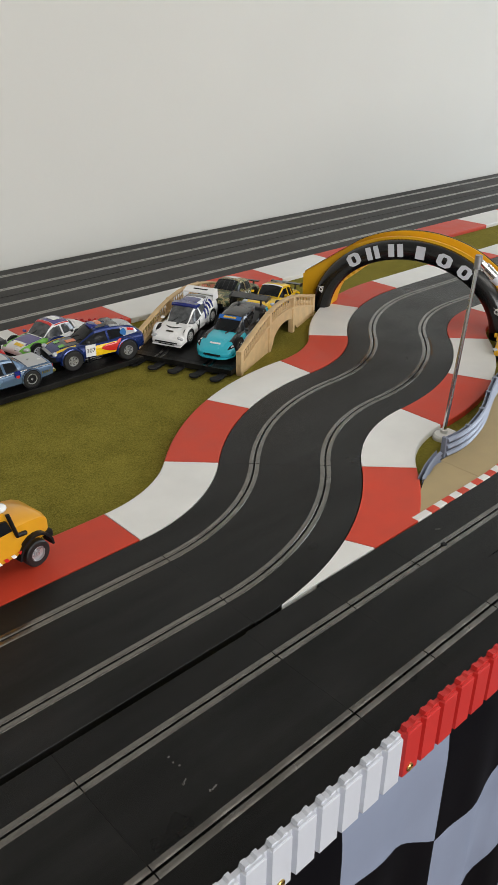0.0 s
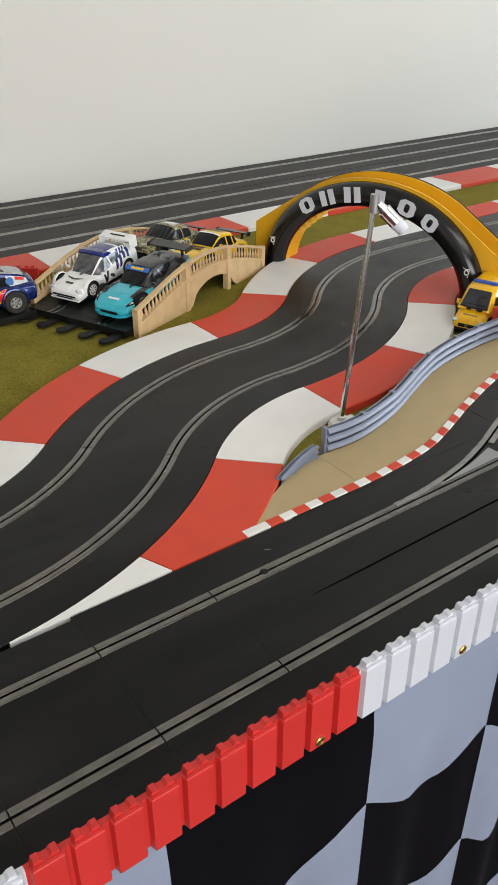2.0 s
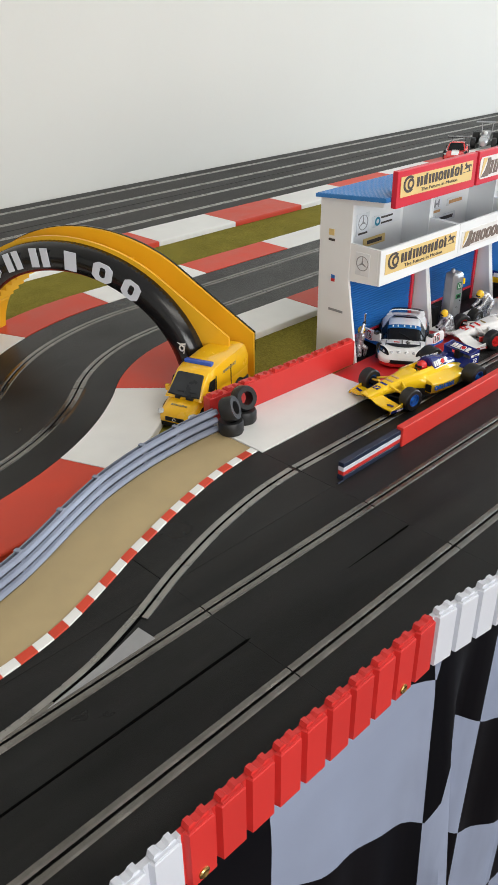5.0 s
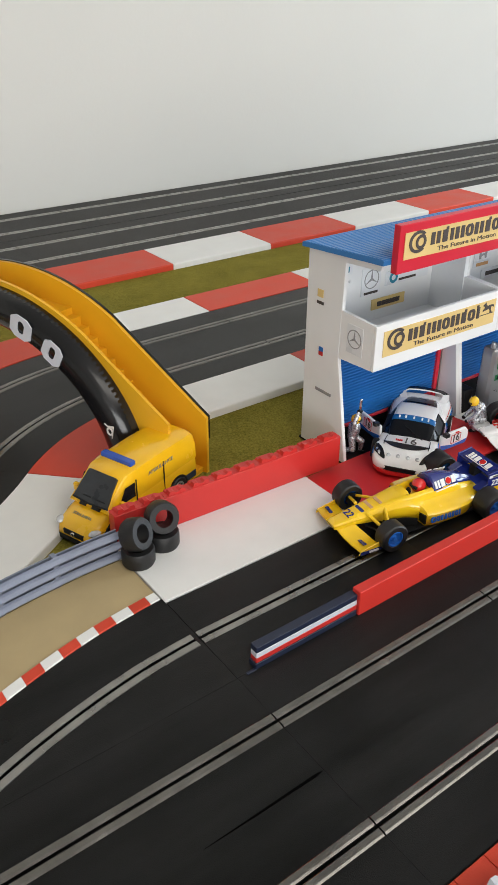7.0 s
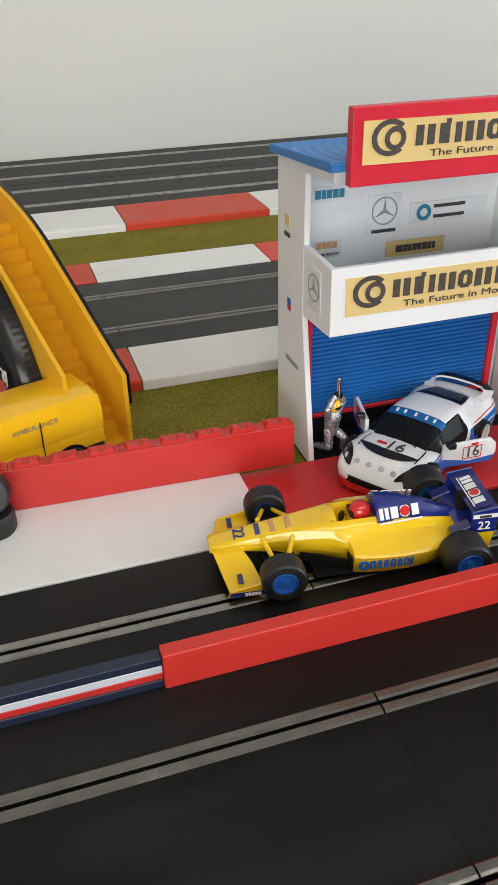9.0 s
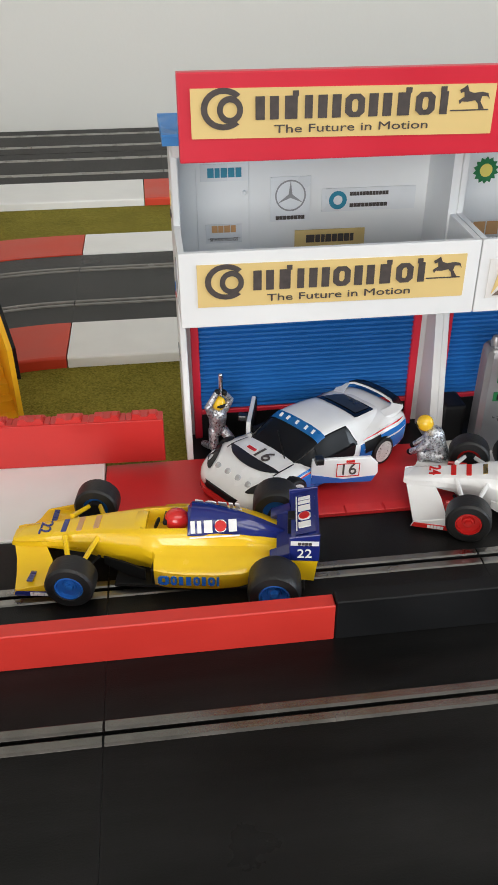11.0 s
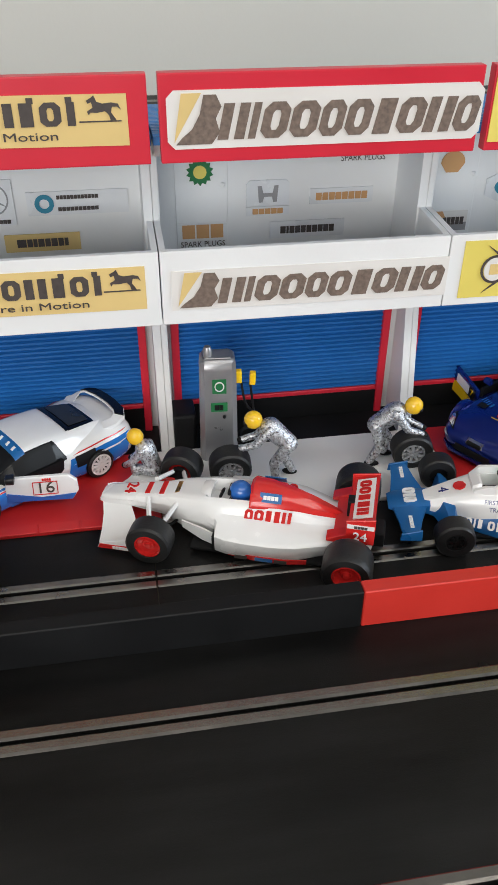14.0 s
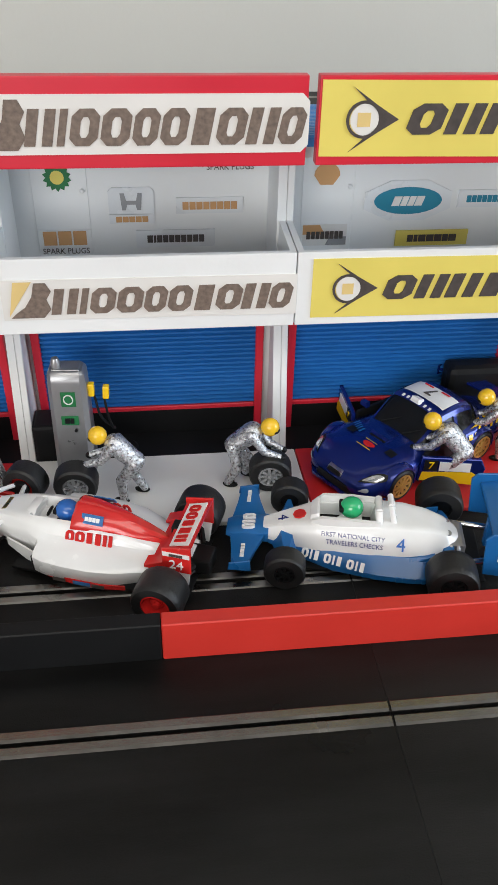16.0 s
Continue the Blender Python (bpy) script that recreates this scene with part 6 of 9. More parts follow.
    # horseshoe tail wing
    bow = [(-0.36, 0.34, 0.76), (-0.41, 0.385, 0.82), (-0.455, 0.37, 0.88), (-0.480, 0.28, 0.91), (-0.492, 0.12, 0.92), (-0.494, 0.0, 0.92)]
    bow = bow + [(x, -y, z) for x, y, z in bow[-2::-1]]
    pts = [Vector((x * L, y * c.W, z * c.H)) for x, y, z in bow]
    path = []
    for k, p in enumerate(pts):
        d = pts[min(k + 1, len(pts) - 1)] - pts[max(k - 1, 0)]
        q = math.hypot(d.x, d.y)
        path.append((p.x, p.y, p.z, -d.y / q, d.x / q))
    wing = part("rear_spoiler", sweep(path, [(-0.0016, -0.0010), (-0.0016, 0.0010), (0.0048, 0.0016), (0.0048, 0.0004)]), P_WHITE, c.ob, "white hooped rear wing", True)
    part("spoiler_top", sweep(path[2:-2], [(-0.0012, 0.0012), (-0.0012, 0.0017), (0.0042, 0.0022), (0.0042, 0.0016)]), M_GLOSSBLK, wing, "black wing upper face", True)
    for s_ in (1, -1):
        hinge = at(0.0205, s_ * 0.0245, 0.0070) @ Matrix.Rotation(-s_ * radians(33 if s_ > 0 else 43), 4, "Z")
        prof = [(-0.0330, 0.0005), (-0.0365, 0.006), (-0.0360, 0.0120), (-0.0320, 0.0158), (-0.0010, 0.0158), (0.0, 0.002)]
        door = part("door", prism(prof, -0.0012, 0.0012, axis="y", bevel=0.0004), P_WHITE, c.ob, "open white door")
        door.matrix_local = hinge
        part("door_lining", prism([(-0.0325, 0.002), (-0.0345, 0.010), (-0.0320, 0.0140), (-0.002, 0.0140), (-0.001, 0.003)], -s_ * 0.0018, -s_ * 0.0010, axis="y"), M_MATTBLK, door, "black inner lining")
        part("mirror", box(-0.0060, -0.0015, s_ * 0.0010, s_ * 0.0060, 0.0155, 0.0190, 0.0008) if s_ > 0 else box(-0.0060, -0.0015, -0.0060, -0.0010, 0.0155, 0.0190, 0.0008), P_BLACK, door)
        face = at(-0.020, s_ * 0.0014, 0.0090) @ (Euler((math.pi / 2, 0, math.pi)).to_matrix().to_4x4() if s_ > 0 else FRONT)
        lettering("16", 0.0098, M_INK, door, face, "number", thick=0.0002)
        blocks([0.0010] * 4, 0.0013, P_RED, door, face @ at(0.001, 0.0052, 0))
        for dx, dy, ww, hh in ((0, 0.0038, 0.0120, 0.0004), (0, -0.0038, 0.0120, 0.0004), (-0.0060, 0, 0.0004, 0.0076), (0.0060, 0, 0.0004, 0.0076)):
            part("number_frame", box(-ww / 2, ww / 2, -hh / 2, hh / 2, -0.0001, 0.0002), P_RED, door).matrix_local = face @ at(dx, dy, 0)
        part("door_flash", prism([(-0.0330, 0.0010), (-0.0350, 0.0045), (-0.0180, 0.0034), (-0.0010, 0.0070), (-0.0005, 0.0018)], s_ * 0.0010, s_ * 0.0016, axis="y"), P_BLUE, door, "blue lower edge")
        part("door_opening", prism([(-0.0130, 0.0060), (-0.0140, 0.0190), (0.0170, 0.0185), (0.0195, 0.0060)], s_ * 0.0225, s_ * 0.0252, axis="y"), M_MATTBLK, c.ob, "dark open doorway")
        part("sill", box(-0.0160, 0.0190, s_ * 0.0235 - 0.0012, s_ * 0.0235 + 0.0022, 0.0040, 0.0062, 0.0005), P_BLUE, c.ob)


coupe_16()


RALLY = [(-0.5, 0.78, 0.26, 0.52), (-0.485, 0.90, 0.17, 0.62), (-0.44, 0.97, 0.14, 0.65), (-0.28, 1.02, 0.13, 0.66), (-0.10, 0.97, 0.13, 0.62), (0.10, 0.96, 0.13, 0.60), (0.26, 1.02, 0.13, 0.585), (0.36, 1.0, 0.13, 0.54), (0.43, 0.93, 0.13, 0.47), (0.47, 0.82, 0.14, 0.41), (0.492, 0.66, 0.16, 0.34), (0.5, 0.50, 0.20, 0.28)]
RALLY_TOP = [(-0.38, 0.70, 0.55, 0.62), (-0.33, 0.78, 0.55, 0.78), (-0.26, 0.84, 0.55, 0.93), (-0.15, 0.86, 0.54, 1.0), (-0.05, 0.87, 0.54, 0.985), (0.0, 0.87, 0.52, 0.92), (0.06, 0.88, 0.52, 0.74), (0.115, 0.85, 0.50, 0.59), (0.13, 0.76, 0.48, 0.54)]


def rally_7():
    c = car("rally_saloon", "metallic blue toy rally saloon with gold wheels, door open", stand(1.6010, 0.4925, 211.3, -0.0008, 2.0), 0.114, 0.0520, 0.0365, RALLY)
    L = c.L
    c.body(P_NAVY, "metallic dark blue body")
    top = c.glasshouse(RALLY_TOP, P_NAVY, (-0.25, -0.035), -0.27, (-0.13,))
    part("bonnet_scoop", hull([[(x, y, z) for y, z in ((-w, b), (-w * 0.85, t), (w * 0.85, t), (w, b))] for x, w, b, t in ((0.0150, 0.0060, 0.0200, 0.0224), (0.0240, 0.0074, 0.0196, 0.0232), (0.0262, 0.0070, 0.0190, 0.0214))]), P_NAVY, c.ob, "raised bonnet scoop", True)
    part("scoop_mouth", box(0.0252, 0.0266, -0.0056, 0.0056, 0.0206, 0.0222, 0.0003), M_MATTBLK, c.ob, "dark scoop mouth")
    c.both(0.0280, 0.0330, 0.14, 0.24, M_MATTBLK, "bonnet_vent", lift=0.0006)
    for k in range(5):
        c.patch(0.0215 + 0.0010 * k, 0.0260 + 0.0010 * k, -0.27 + 0.035 * k, -0.255 + 0.035 * k, P_SKY, "scoop_slat", lift=0.0007, n=3)
    c.spot(0.0345, 0.02, 0.0020, 0.045, 0, P_RED, "bonnet_badge", "red and yellow bonnet badge", lift=0.0008)
    c.patch(0.0372, 0.0377, -0.05, 0.07, P_YELLOW, "bonnet_badge", lift=0.0008)
    c.patch(0.0312, 0.0316, -0.04, 0.06, P_YELLOW, "bonnet_badge", lift=0.0008)
    for s_ in (1, -1):
        c.spot(0.0480, s_ * 0.40, 0.0066, s_ * 0.095, -s_ * 12.0, M_GLOSSBLK, "headlight_housing", "dark headlight housing")
        c.spot(0.0488, s_ * 0.39, 0.0046, s_ * 0.066, -s_ * 12.0, M_CHROME, "headlight", "bright chrome headlight", lift=0.0008)
        c.spot(0.0500, s_ * 0.37, 0.0018, s_ * 0.030, 0, M_LAMP, "headlight_lens", lift=0.0012)
        c.spot(0.0545, s_ * 0.62, 0.0016, s_ * 0.060, 0, M_LAMP, "fog_lamp", lift=0.0006)
    part("grille_frame", hull([[(x, y, z) for y, z in ((-w, b), (-w * 0.8, t), (w * 0.8, t), (w, b))] for x, w, b, t in ((0.0520, 0.0070, 0.0108, 0.0150), (0.0566, 0.0056, 0.0108, 0.0138))]), M_CHROME, c.ob, "chrome grille surround", True)
    c.grille(0.0112, 0.0134, 0.17, x=0.0550)
    part("bumper_intake", hull([[(x, y, z) for y, z in ((-w, 0.0050), (-w * 0.9, 0.0090), (w * 0.9, 0.0090), (w, 0.0050))] for x, w in ((0.0480, 0.0190), (0.0545, 0.0160), (0.0576, 0.0115))]), M_MATTBLK, c.ob, "black lower intake", True)
    part("front_lip", hull([[(x, y, z) for y, z in ((-w, 0.0030), (-w, 0.0046), (w, 0.0046), (w, 0.0030))] for x, w in ((0.0440, 0.0245), (0.0530, 0.0215), (0.0585, 0.0140))]), P_NAVY, c.ob, "", True)
    c.both(-0.0585, -0.0300, 0.36, 0.40, P_YELLOW, "side_flash", skew=0.006)
    for k in range(4):
        c.both(-0.0530 + 0.0055 * k, -0.0508 + 0.0055 * k, 0.24, 0.52, P_YELLOW, "side_flash", "yellow slash on the tail", skew=0.006)
    for x in (-0.0290, -0.0240):
        c.both(x, x + 0.0030, 0.50, 0.60, P_YELLOW, "side_star", lift=0.0006)
    c.both(-0.47 * L, -0.14 * L, 0.70, 0.97, P_BLACK, "lower_flank", "dark lower flank", n=10)
    top.patch(-0.185 * L, -0.060 * L, -0.33, 0.33, P_WHITE, "roof_panel", "white roof number panel", lift=0.0008)
    c.top_text("7", -0.0140, 0.0, 0.0110, M_INK, -90, z=0.0377)
    for y in (-0.0060, 0.0060):
        part("printed_bar", box(-0.0195, -0.0185, y - 0.0030, y + 0.0030, 0.0372, 0.0376), P_RED, c.ob)
    part("roof_vent", hull([[(x, y, z) for y, z in ((-w, 0.0355), (-w * 0.8, t), (w * 0.8, t), (w, 0.0355))] for x, w, t in ((-0.0050, 0.0030, 0.0370), (-0.0010, 0.0034, 0.0384), (0.0000, 0.0032, 0.0372))]), P_WHITE, c.ob, "small white roof vent", True)
    c.wheels(0.0330, -0.0325, 0.0090, 0.0085, P_GOLD, 10, 0.78, 0.98, 1.06)
    c.flares((0.0330, -0.0325), 0.0097, 0.0094, P_NAVY, 0.0008, 0.0009)
    c.spoiler(-0.0515, 0.0330, 0.044, 0.010, P_NAVY, 0.010)
    for s_ in (1, -1):
        part("mirror", hull([[(x, s_ * y, z) for y, z in ((0.0235, 0.0235), (0.0285, 0.0240), (0.0285, 0.0265), (0.0240, 0.0268))] for x in (0.0085, 0.0115)]), P_NAVY, c.ob, "", True)
    top.patch(-0.033 * L, -0.004 * L, -0.40, 0.40, P_DBLUE, "sun_strip", "dark blue windscreen strip", n=4, lift=0.0008)
    for k in range(6):
        p = top.surf(-0.016 * L, 0.075 * (k - 2.5), 0.0012)
        part("printed_bar", box(-0.0009, 0.0009, -0.0007, 0.0007, -0.0002, 0.0002, m=at(*p) @ Matrix.Rotation(radians(24), 4, "Y")), P_WHITE, c.ob)
    for s, deg in ((1, 40), (-1, 60)):
        door = part("door", prism([(-0.0330, 0.001), (-0.0350, 0.012), (-0.0320, 0.0175), (-0.001, 0.0170), (0.0, 0.002)], -0.0012, 0.0012, axis="y", bevel=0.0004), P_NAVY, c.ob, "open blue door with yellow flash")
        door.matrix_local = at(0.0190, s * 0.0250, 0.0045) @ Matrix.Rotation(-s * radians(deg), 4, "Z")
        part("door_flash", prism([(-0.0320, 0.0015), (-0.0340, 0.006), (-0.0280, 0.0095), (-0.002, 0.0080), (-0.001, 0.0030)], s * 0.0010, s * 0.0017, axis="y"), P_YELLOW, door, "yellow door flash")
        face = at(-0.0060, s * 0.0018, 0.0125) @ (Euler((math.pi / 2, 0, math.pi)).to_matrix().to_4x4() if s > 0 else FRONT)
        part("number_panel", box(-0.0035, 0.0035, -0.0032, 0.0032, -0.0006, 0.0), P_BLACK, door).matrix_local = face
        lettering("7", 0.0062, P_YELLOW, door, face @ at(0, 0, 0.0002), "number", thick=0.0002)
        part("plate", box(-0.0270, -0.0105, s * 0.0013, s * 0.0018, 0.0096, 0.0150) if s > 0 else box(-0.0270, -0.0105, -0.0018, -0.0013, 0.0096, 0.0150), P_WHITE, door, "white rally plate")
        part("door_opening", prism([(-0.0150, 0.0060), (-0.0160, 0.0225), (0.0160, 0.0225), (0.0190, 0.0060)], s * 0.0246, s * 0.0264, axis="y"), M_MATTBLK, c.ob, "dark open doorway")


rally_7()


# ---- single-seaters ----
LEFTWARD = Euler((math.pi / 2, 0, math.pi)).to_matrix().to_4x4()


def flank(s):
    """The plane of a car's left (1) or right (-1) side, text upright."""
    return LEFTWARD if s > 0 else FRONT


# stations of the modern single-seater: x, top half-width, shoulder half-width, sill half-width, underside, shoulder height, top, cockpit depth
TUB = [(0.0800, 0.0050, 0.0058, 0.0052, 0.0112, 0.0124, 0.0136, 0), (0.0770, 0.0062, 0.0070, 0.0064, 0.0105, 0.0124, 0.0148, 0), (0.0620, 0.0068, 0.0078, 0.0070, 0.0108, 0.0136, 0.0176, 0),
       (0.0460, 0.0076, 0.0088, 0.0076, 0.0090, 0.0142, 0.0203, 0), (0.0320, 0.0092, 0.0108, 0.0090, 0.0050, 0.0140, 0.0222, 0), (0.0205, 0.0108, 0.0132, 0.0105, 0.0040, 0.0148, 0.0236, 0),
       (0.0190, 0.0110, 0.0136, 0.0108, 0.0040, 0.0148, 0.0238, 0), (0.0172, 0.0112, 0.0142, 0.0112, 0.0040, 0.0148, 0.0240, 0.0050), (0.0128, 0.0115, 0.0165, 0.0120, 0.0036, 0.0150, 0.0243, 0.0072),
       (0.0112, 0.0116, 0.0238, 0.0228, 0.0032, 0.0146, 0.0244, 0.0076), (0.0060, 0.0118, 0.0252, 0.0242, 0.0030, 0.0144, 0.0247, 0.0078), (-0.0020, 0.0118, 0.0257, 0.0247, 0.0030, 0.0142, 0.0250, 0.0070),
       (-0.0034, 0.0117, 0.0258, 0.0248, 0.0030, 0.0142, 0.0250, 0), (-0.0160, 0.0108, 0.0256, 0.0246, 0.0030, 0.0140, 0.0238, 0), (-0.0270, 0.0092, 0.0238, 0.0226, 0.0030, 0.0136, 0.0216, 0),
       (-0.0370, 0.0076, 0.0196, 0.0178, 0.0034, 0.0130, 0.0188, 0), (-0.0450, 0.0060, 0.0148, 0.0130, 0.0040, 0.0118, 0.0164, 0), (-0.0530, 0.0046, 0.0100, 0.0090, 0.0050, 0.0105, 0.0140, 0)]
FIN = [(-0.0030, 0.0050, 0.0312), (-0.0042, 0.0062, 0.0320), (-0.0120, 0.0060, 0.0314), (-0.0230, 0.0050, 0.0288), (-0.0340, 0.0036, 0.0250), (-0.0430, 0.0020, 0.0212), (-0.0490, 0.0008, 0.0180)]


def tub_ring(x, wt, wm, wb, zb, zm, zt, d):
    """Half a section of the body, doubled: a dipped top inside the cockpit, upright flanks, flat-topped pods."""
    if wm > 1.8 * wt:
        side = [(1.10 * wt, 0.45 * zt + 0.55 * zm), (0.55 * wt + 0.45 * wm, zm + 0.0022), (0.92 * wm, zm + 0.0010)]
    else:
        side = [(0.55 * wt + 0.45 * wm, 0.42 * zt + 0.58 * zm), (0.28 * wt + 0.72 * wm, 0.20 * zt + 0.80 * zm + 0.0008), (0.96 * wm, zm + 0.0008)]
    half = [(0.0, zt - d), (0.48 * wt, zt - d), (0.66 * wt, zt - 0.0001), (0.88 * wt, zt - 0.0008), (wt, zt - 0.0026), *side, (wm, zm - 0.0010), (wb, zb + 0.0014), (0.95 * wb, zb)]
    return [(x, y, z) for y, z in half] + [(x, -y, z) for y, z in half[:0:-1]]


def cover_foot(x):
    """Half-width and height where the engine cover meets the body."""
    q = max(0.0, min(1.0, (-x - 0.003) / 0.046))
    return 0.0112 - 0.0090 * q ** 1.3, 0.0238 - 0.0078 * q ** 1.2


def fin_seater(label, m, base, second, number, rim_mat, helmet):
    """A modern single-seater: drooped nose wing, long side pods, tall tapering engine cover, two-deck tail wing."""
    ob = thing("single_seater", label, "toy racing car", m, "toy single-seaters")
    red = number == "24"
    fx, rx = 0.0470, (-0.0465 if red else -0.0425)
    dx, wx = (0.0060, 0.0090) if red else (0.0, 0.0040)
    back = lambda x: dx * min(1.0, max(0.0, (0.0460 - x) / 0.0140)) * min(1.0, max(0.0, (x + 0.0530) / 0.0160))
    part("body", hull([tub_ring(q[0] + back(q[0]), *q[1:]) for q in TUB]), base, ob, "", True)
    part("floor", box(-0.0560, 0.0300, -0.0220, 0.0220, 0.0018, 0.0034, 0.0006), M_MATTBLK, ob, "flat black floor")
    for s in (1, -1):
        part("air_intake", box(0.0108 + dx, 0.0128 + dx, s * 0.0192 - 0.0036, s * 0.0192 + 0.0036, 0.0048, 0.0128, 0.0005), M_MATTBLK, ob, "dark side intake")
        part("bargeboard", hull([[(x, s * (y - 0.0005), z0), (x, s * (y + 0.0005), z0), (x, s * (y + 0.0005), z1), (x, s * (y - 0.0005), z1)] for x, y, z0, z1 in ((0.0360, 0.0120, 0.0070, 0.0110), (0.0250, 0.0160, 0.0040, 0.0112), (0.0160, 0.0185, 0.0030, 0.0095))]), P_WHITE if red else M_MATTBLK, ob, "curved deflector plate", True)
    # driver
    bm = bmesh.new()
    bmesh.ops.create_uvsphere(bm, u_segments=18, v_segments=12, radius=0.0056)
    bmesh.ops.transform(bm, matrix=at(0.0030 + dx, 0, 0.0238) @ Matrix.Diagonal((1.05, 0.95, 1.0, 1)), verts=bm.verts[:])
    hm = part("helmet", bm, helmet, ob, "glossy round helmet", True)
    part("visor", box(0.0068 + dx, 0.0090 + dx, -0.0040, 0.0040, 0.0230, 0.0256, 0.0008), M_MATTBLK, hm)
    part("shoulders", hull([[(x + dx, y, z) for y, z in ((-w, 0.0165), (-w * 0.7, t), (w * 0.7, t), (w, 0.0165))] for x, w, t in ((-0.0020, 0.0060, 0.0205), (0.0050, 0.0066, 0.0200), (0.0090, 0.0050, 0.0180))]), M_MATTBLK if red else base, ob, "", True)
    part("steering_wheel", lathe([(0.0024, 0), (0.0030, 0.0006), (0.0024, 0.0012)], 12, m=at(0.0118 + dx, 0, 0.0212) @ Matrix.Rotation(radians(65), 4, "Y")), M_MATTBLK, ob)
    part("dash_cowl", hull([[(x + dx, y, z) for y, z in ((-w, 0.0225), (-w * 0.55, t), (w * 0.55, t), (w, 0.0225))] for x, w, t in ((0.0235, 0.0068, 0.0228), (0.0188, 0.0078, 0.0250), (0.0166, 0.0078, 0.0252))]), base, ob, "", True)
    # engine cover
    rings = []
    for x, w, t in FIN:
        fw, fz = cover_foot(x)
        rings.append([(x + dx, y, z) for y, z in ((fw, fz - 0.003), (fw, fz), (0.45 * fw + 0.55 * w, 0.45 * fz + 0.55 * t), (w, t - 0.0022), (w * 0.55, t - 0.0003), (-w * 0.55, t - 0.0003), (-w, t - 0.0022), (-0.45 * fw - 0.55 * w, 0.45 * fz + 0.55 * t), (-fw, fz), (-fw, fz - 0.003))])
    cover = part("engine_cover", hull(rings), second, ob, "tall tapering engine cover", True)
    part("air_box", box(-0.0032 + dx, -0.0024 + dx, -0.0030, 0.0030, 0.0262, 0.0302, 0.0003), second, cover)
    for s in (1, -1):
        lean = at(-0.0150, s * 0.0083, 0.0268) @ Matrix.Rotation(s * radians(7), 4, "Z") @ Matrix.Rotation(s * radians(33), 4, "X") @ flank(s)
        if red:
            part("printed_badge", box(-0.0052, 0.0052, -0.0023, 0.0023, -0.0002, 0.0003), P_SKY, cover, "blue badge").matrix_local = at(-0.0130 + dx, s * 0.0076, 0.0279) @ Matrix.Rotation(s * radians(33), 4, "X") @ flank(s)
            blocks([0.0016] * 4, 0.0020, P_WHITE, cover, at(-0.0130 + dx, s * 0.0078, 0.0280) @ Matrix.Rotation(s * radians(33), 4, "X") @ flank(s))
            blocks([0.0040, 0.0044, 0.0034, 0.0034, 0.0044], 0.0056, M_REDPRINT, ob, at(-0.0125 + dx, s * 0.0124, 0.0205) @ Matrix.Rotation(s * radians(3), 4, "Z") @ Matrix.Rotation(s * radians(14), 4, "X") @ flank(s), gap=0.12, slant=0.1, open_=True, kinds="ooiin")
            part("sill_stripe", hull([[(x, s * w, z0), (x, s * (w + 0.0006), z0), (x, s * (w + 0.0006), z1), (x, s * w, z1)] for x, w, z0, z1 in ((0.0105, 0.0232, 0.0034, 0.0060), (-0.0020, 0.0248, 0.0034, 0.0060), (-0.0160, 0.0247, 0.0034, 0.0060), (-0.0270, 0.0227, 0.0034, 0.0058))]), P_RED, ob, "red sill stripe")
            for x, w, mm in ((0.0040, 0.0030, M_INK), (-0.0070, 0.0042, P_SKY), (-0.0150, 0.0030, M_INK)):
                part("printed_bar", box(-w, w, -0.0009, 0.0009, -0.0001, 0.0003), mm, ob).matrix_local = at(x, s * 0.0255, 0.0047) @ flank(s)
        else:
            blocks([0.0048, 0.0050, 0.0050, 0.0048], 0.0056, P_WHITE, cover, lean, gap=0.10, open_=True, kinds="nioi")
            part("printed_line", box(-0.0112, 0.0112, -0.0050, -0.0043, -0.0002, 0.0003), P_WHITE, cover).matrix_local = lean
            part("printed_disc", lathe([(0.0027, 0), (0.0025, 0.0005)], 16), P_RED, cover).matrix_local = lean @ at(0.0028, 0, 0.0001)
            blocks([0.0050, 0.0028, 0.0024, 0.0030, 0.0028, 0.0024, 0.0030, 0.0014], 0.0046, P_BLUE, ob, at(-0.0045, s * 0.0256, 0.0095) @ Matrix.Rotation(s * radians(5), 4, "X") @ flank(s), gap=0.14, open_=True, kinds="ooiioioi")
    # nose wing
    for s in (1, -1):
        wing = part("front_wing", hull([[(x0, s * y, z), (x0, s * y, z + 0.0012), (x1, s * y, z + 0.0010), (x1, s * y, z)] for y, z, x0, x1 in ((0.0060, 0.0112, 0.0640, 0.0785), (0.0120, 0.0072, 0.0600, 0.0765), (0.0210, 0.0050, 0.0575, 0.0745), (0.0290, 0.0044, 0.0560, 0.0730))]), base, ob, "drooped front wing", True)
        part("end_plate", prism([(0.0515, 0.0022), (0.0740, 0.0022), (0.0725, 0.0056), (0.0560, 0.0098), (0.0515, 0.0098)], s * 0.0287, s * 0.0298, axis="y", bevel=0.0003), base, wing)
        part("wing_stripe", prism([(0.0525, 0.0026), (0.0735, 0.0026), (0.0725, 0.0050), (0.0525, 0.0052)], s * 0.0296, s * 0.0302, axis="y"), P_RED if red else P_DBLUE, wing)
        blocks([0.0014] * 5, 0.0016, P_WHITE, wing, at(0.0620, s * 0.0303, 0.0039) @ flank(s))
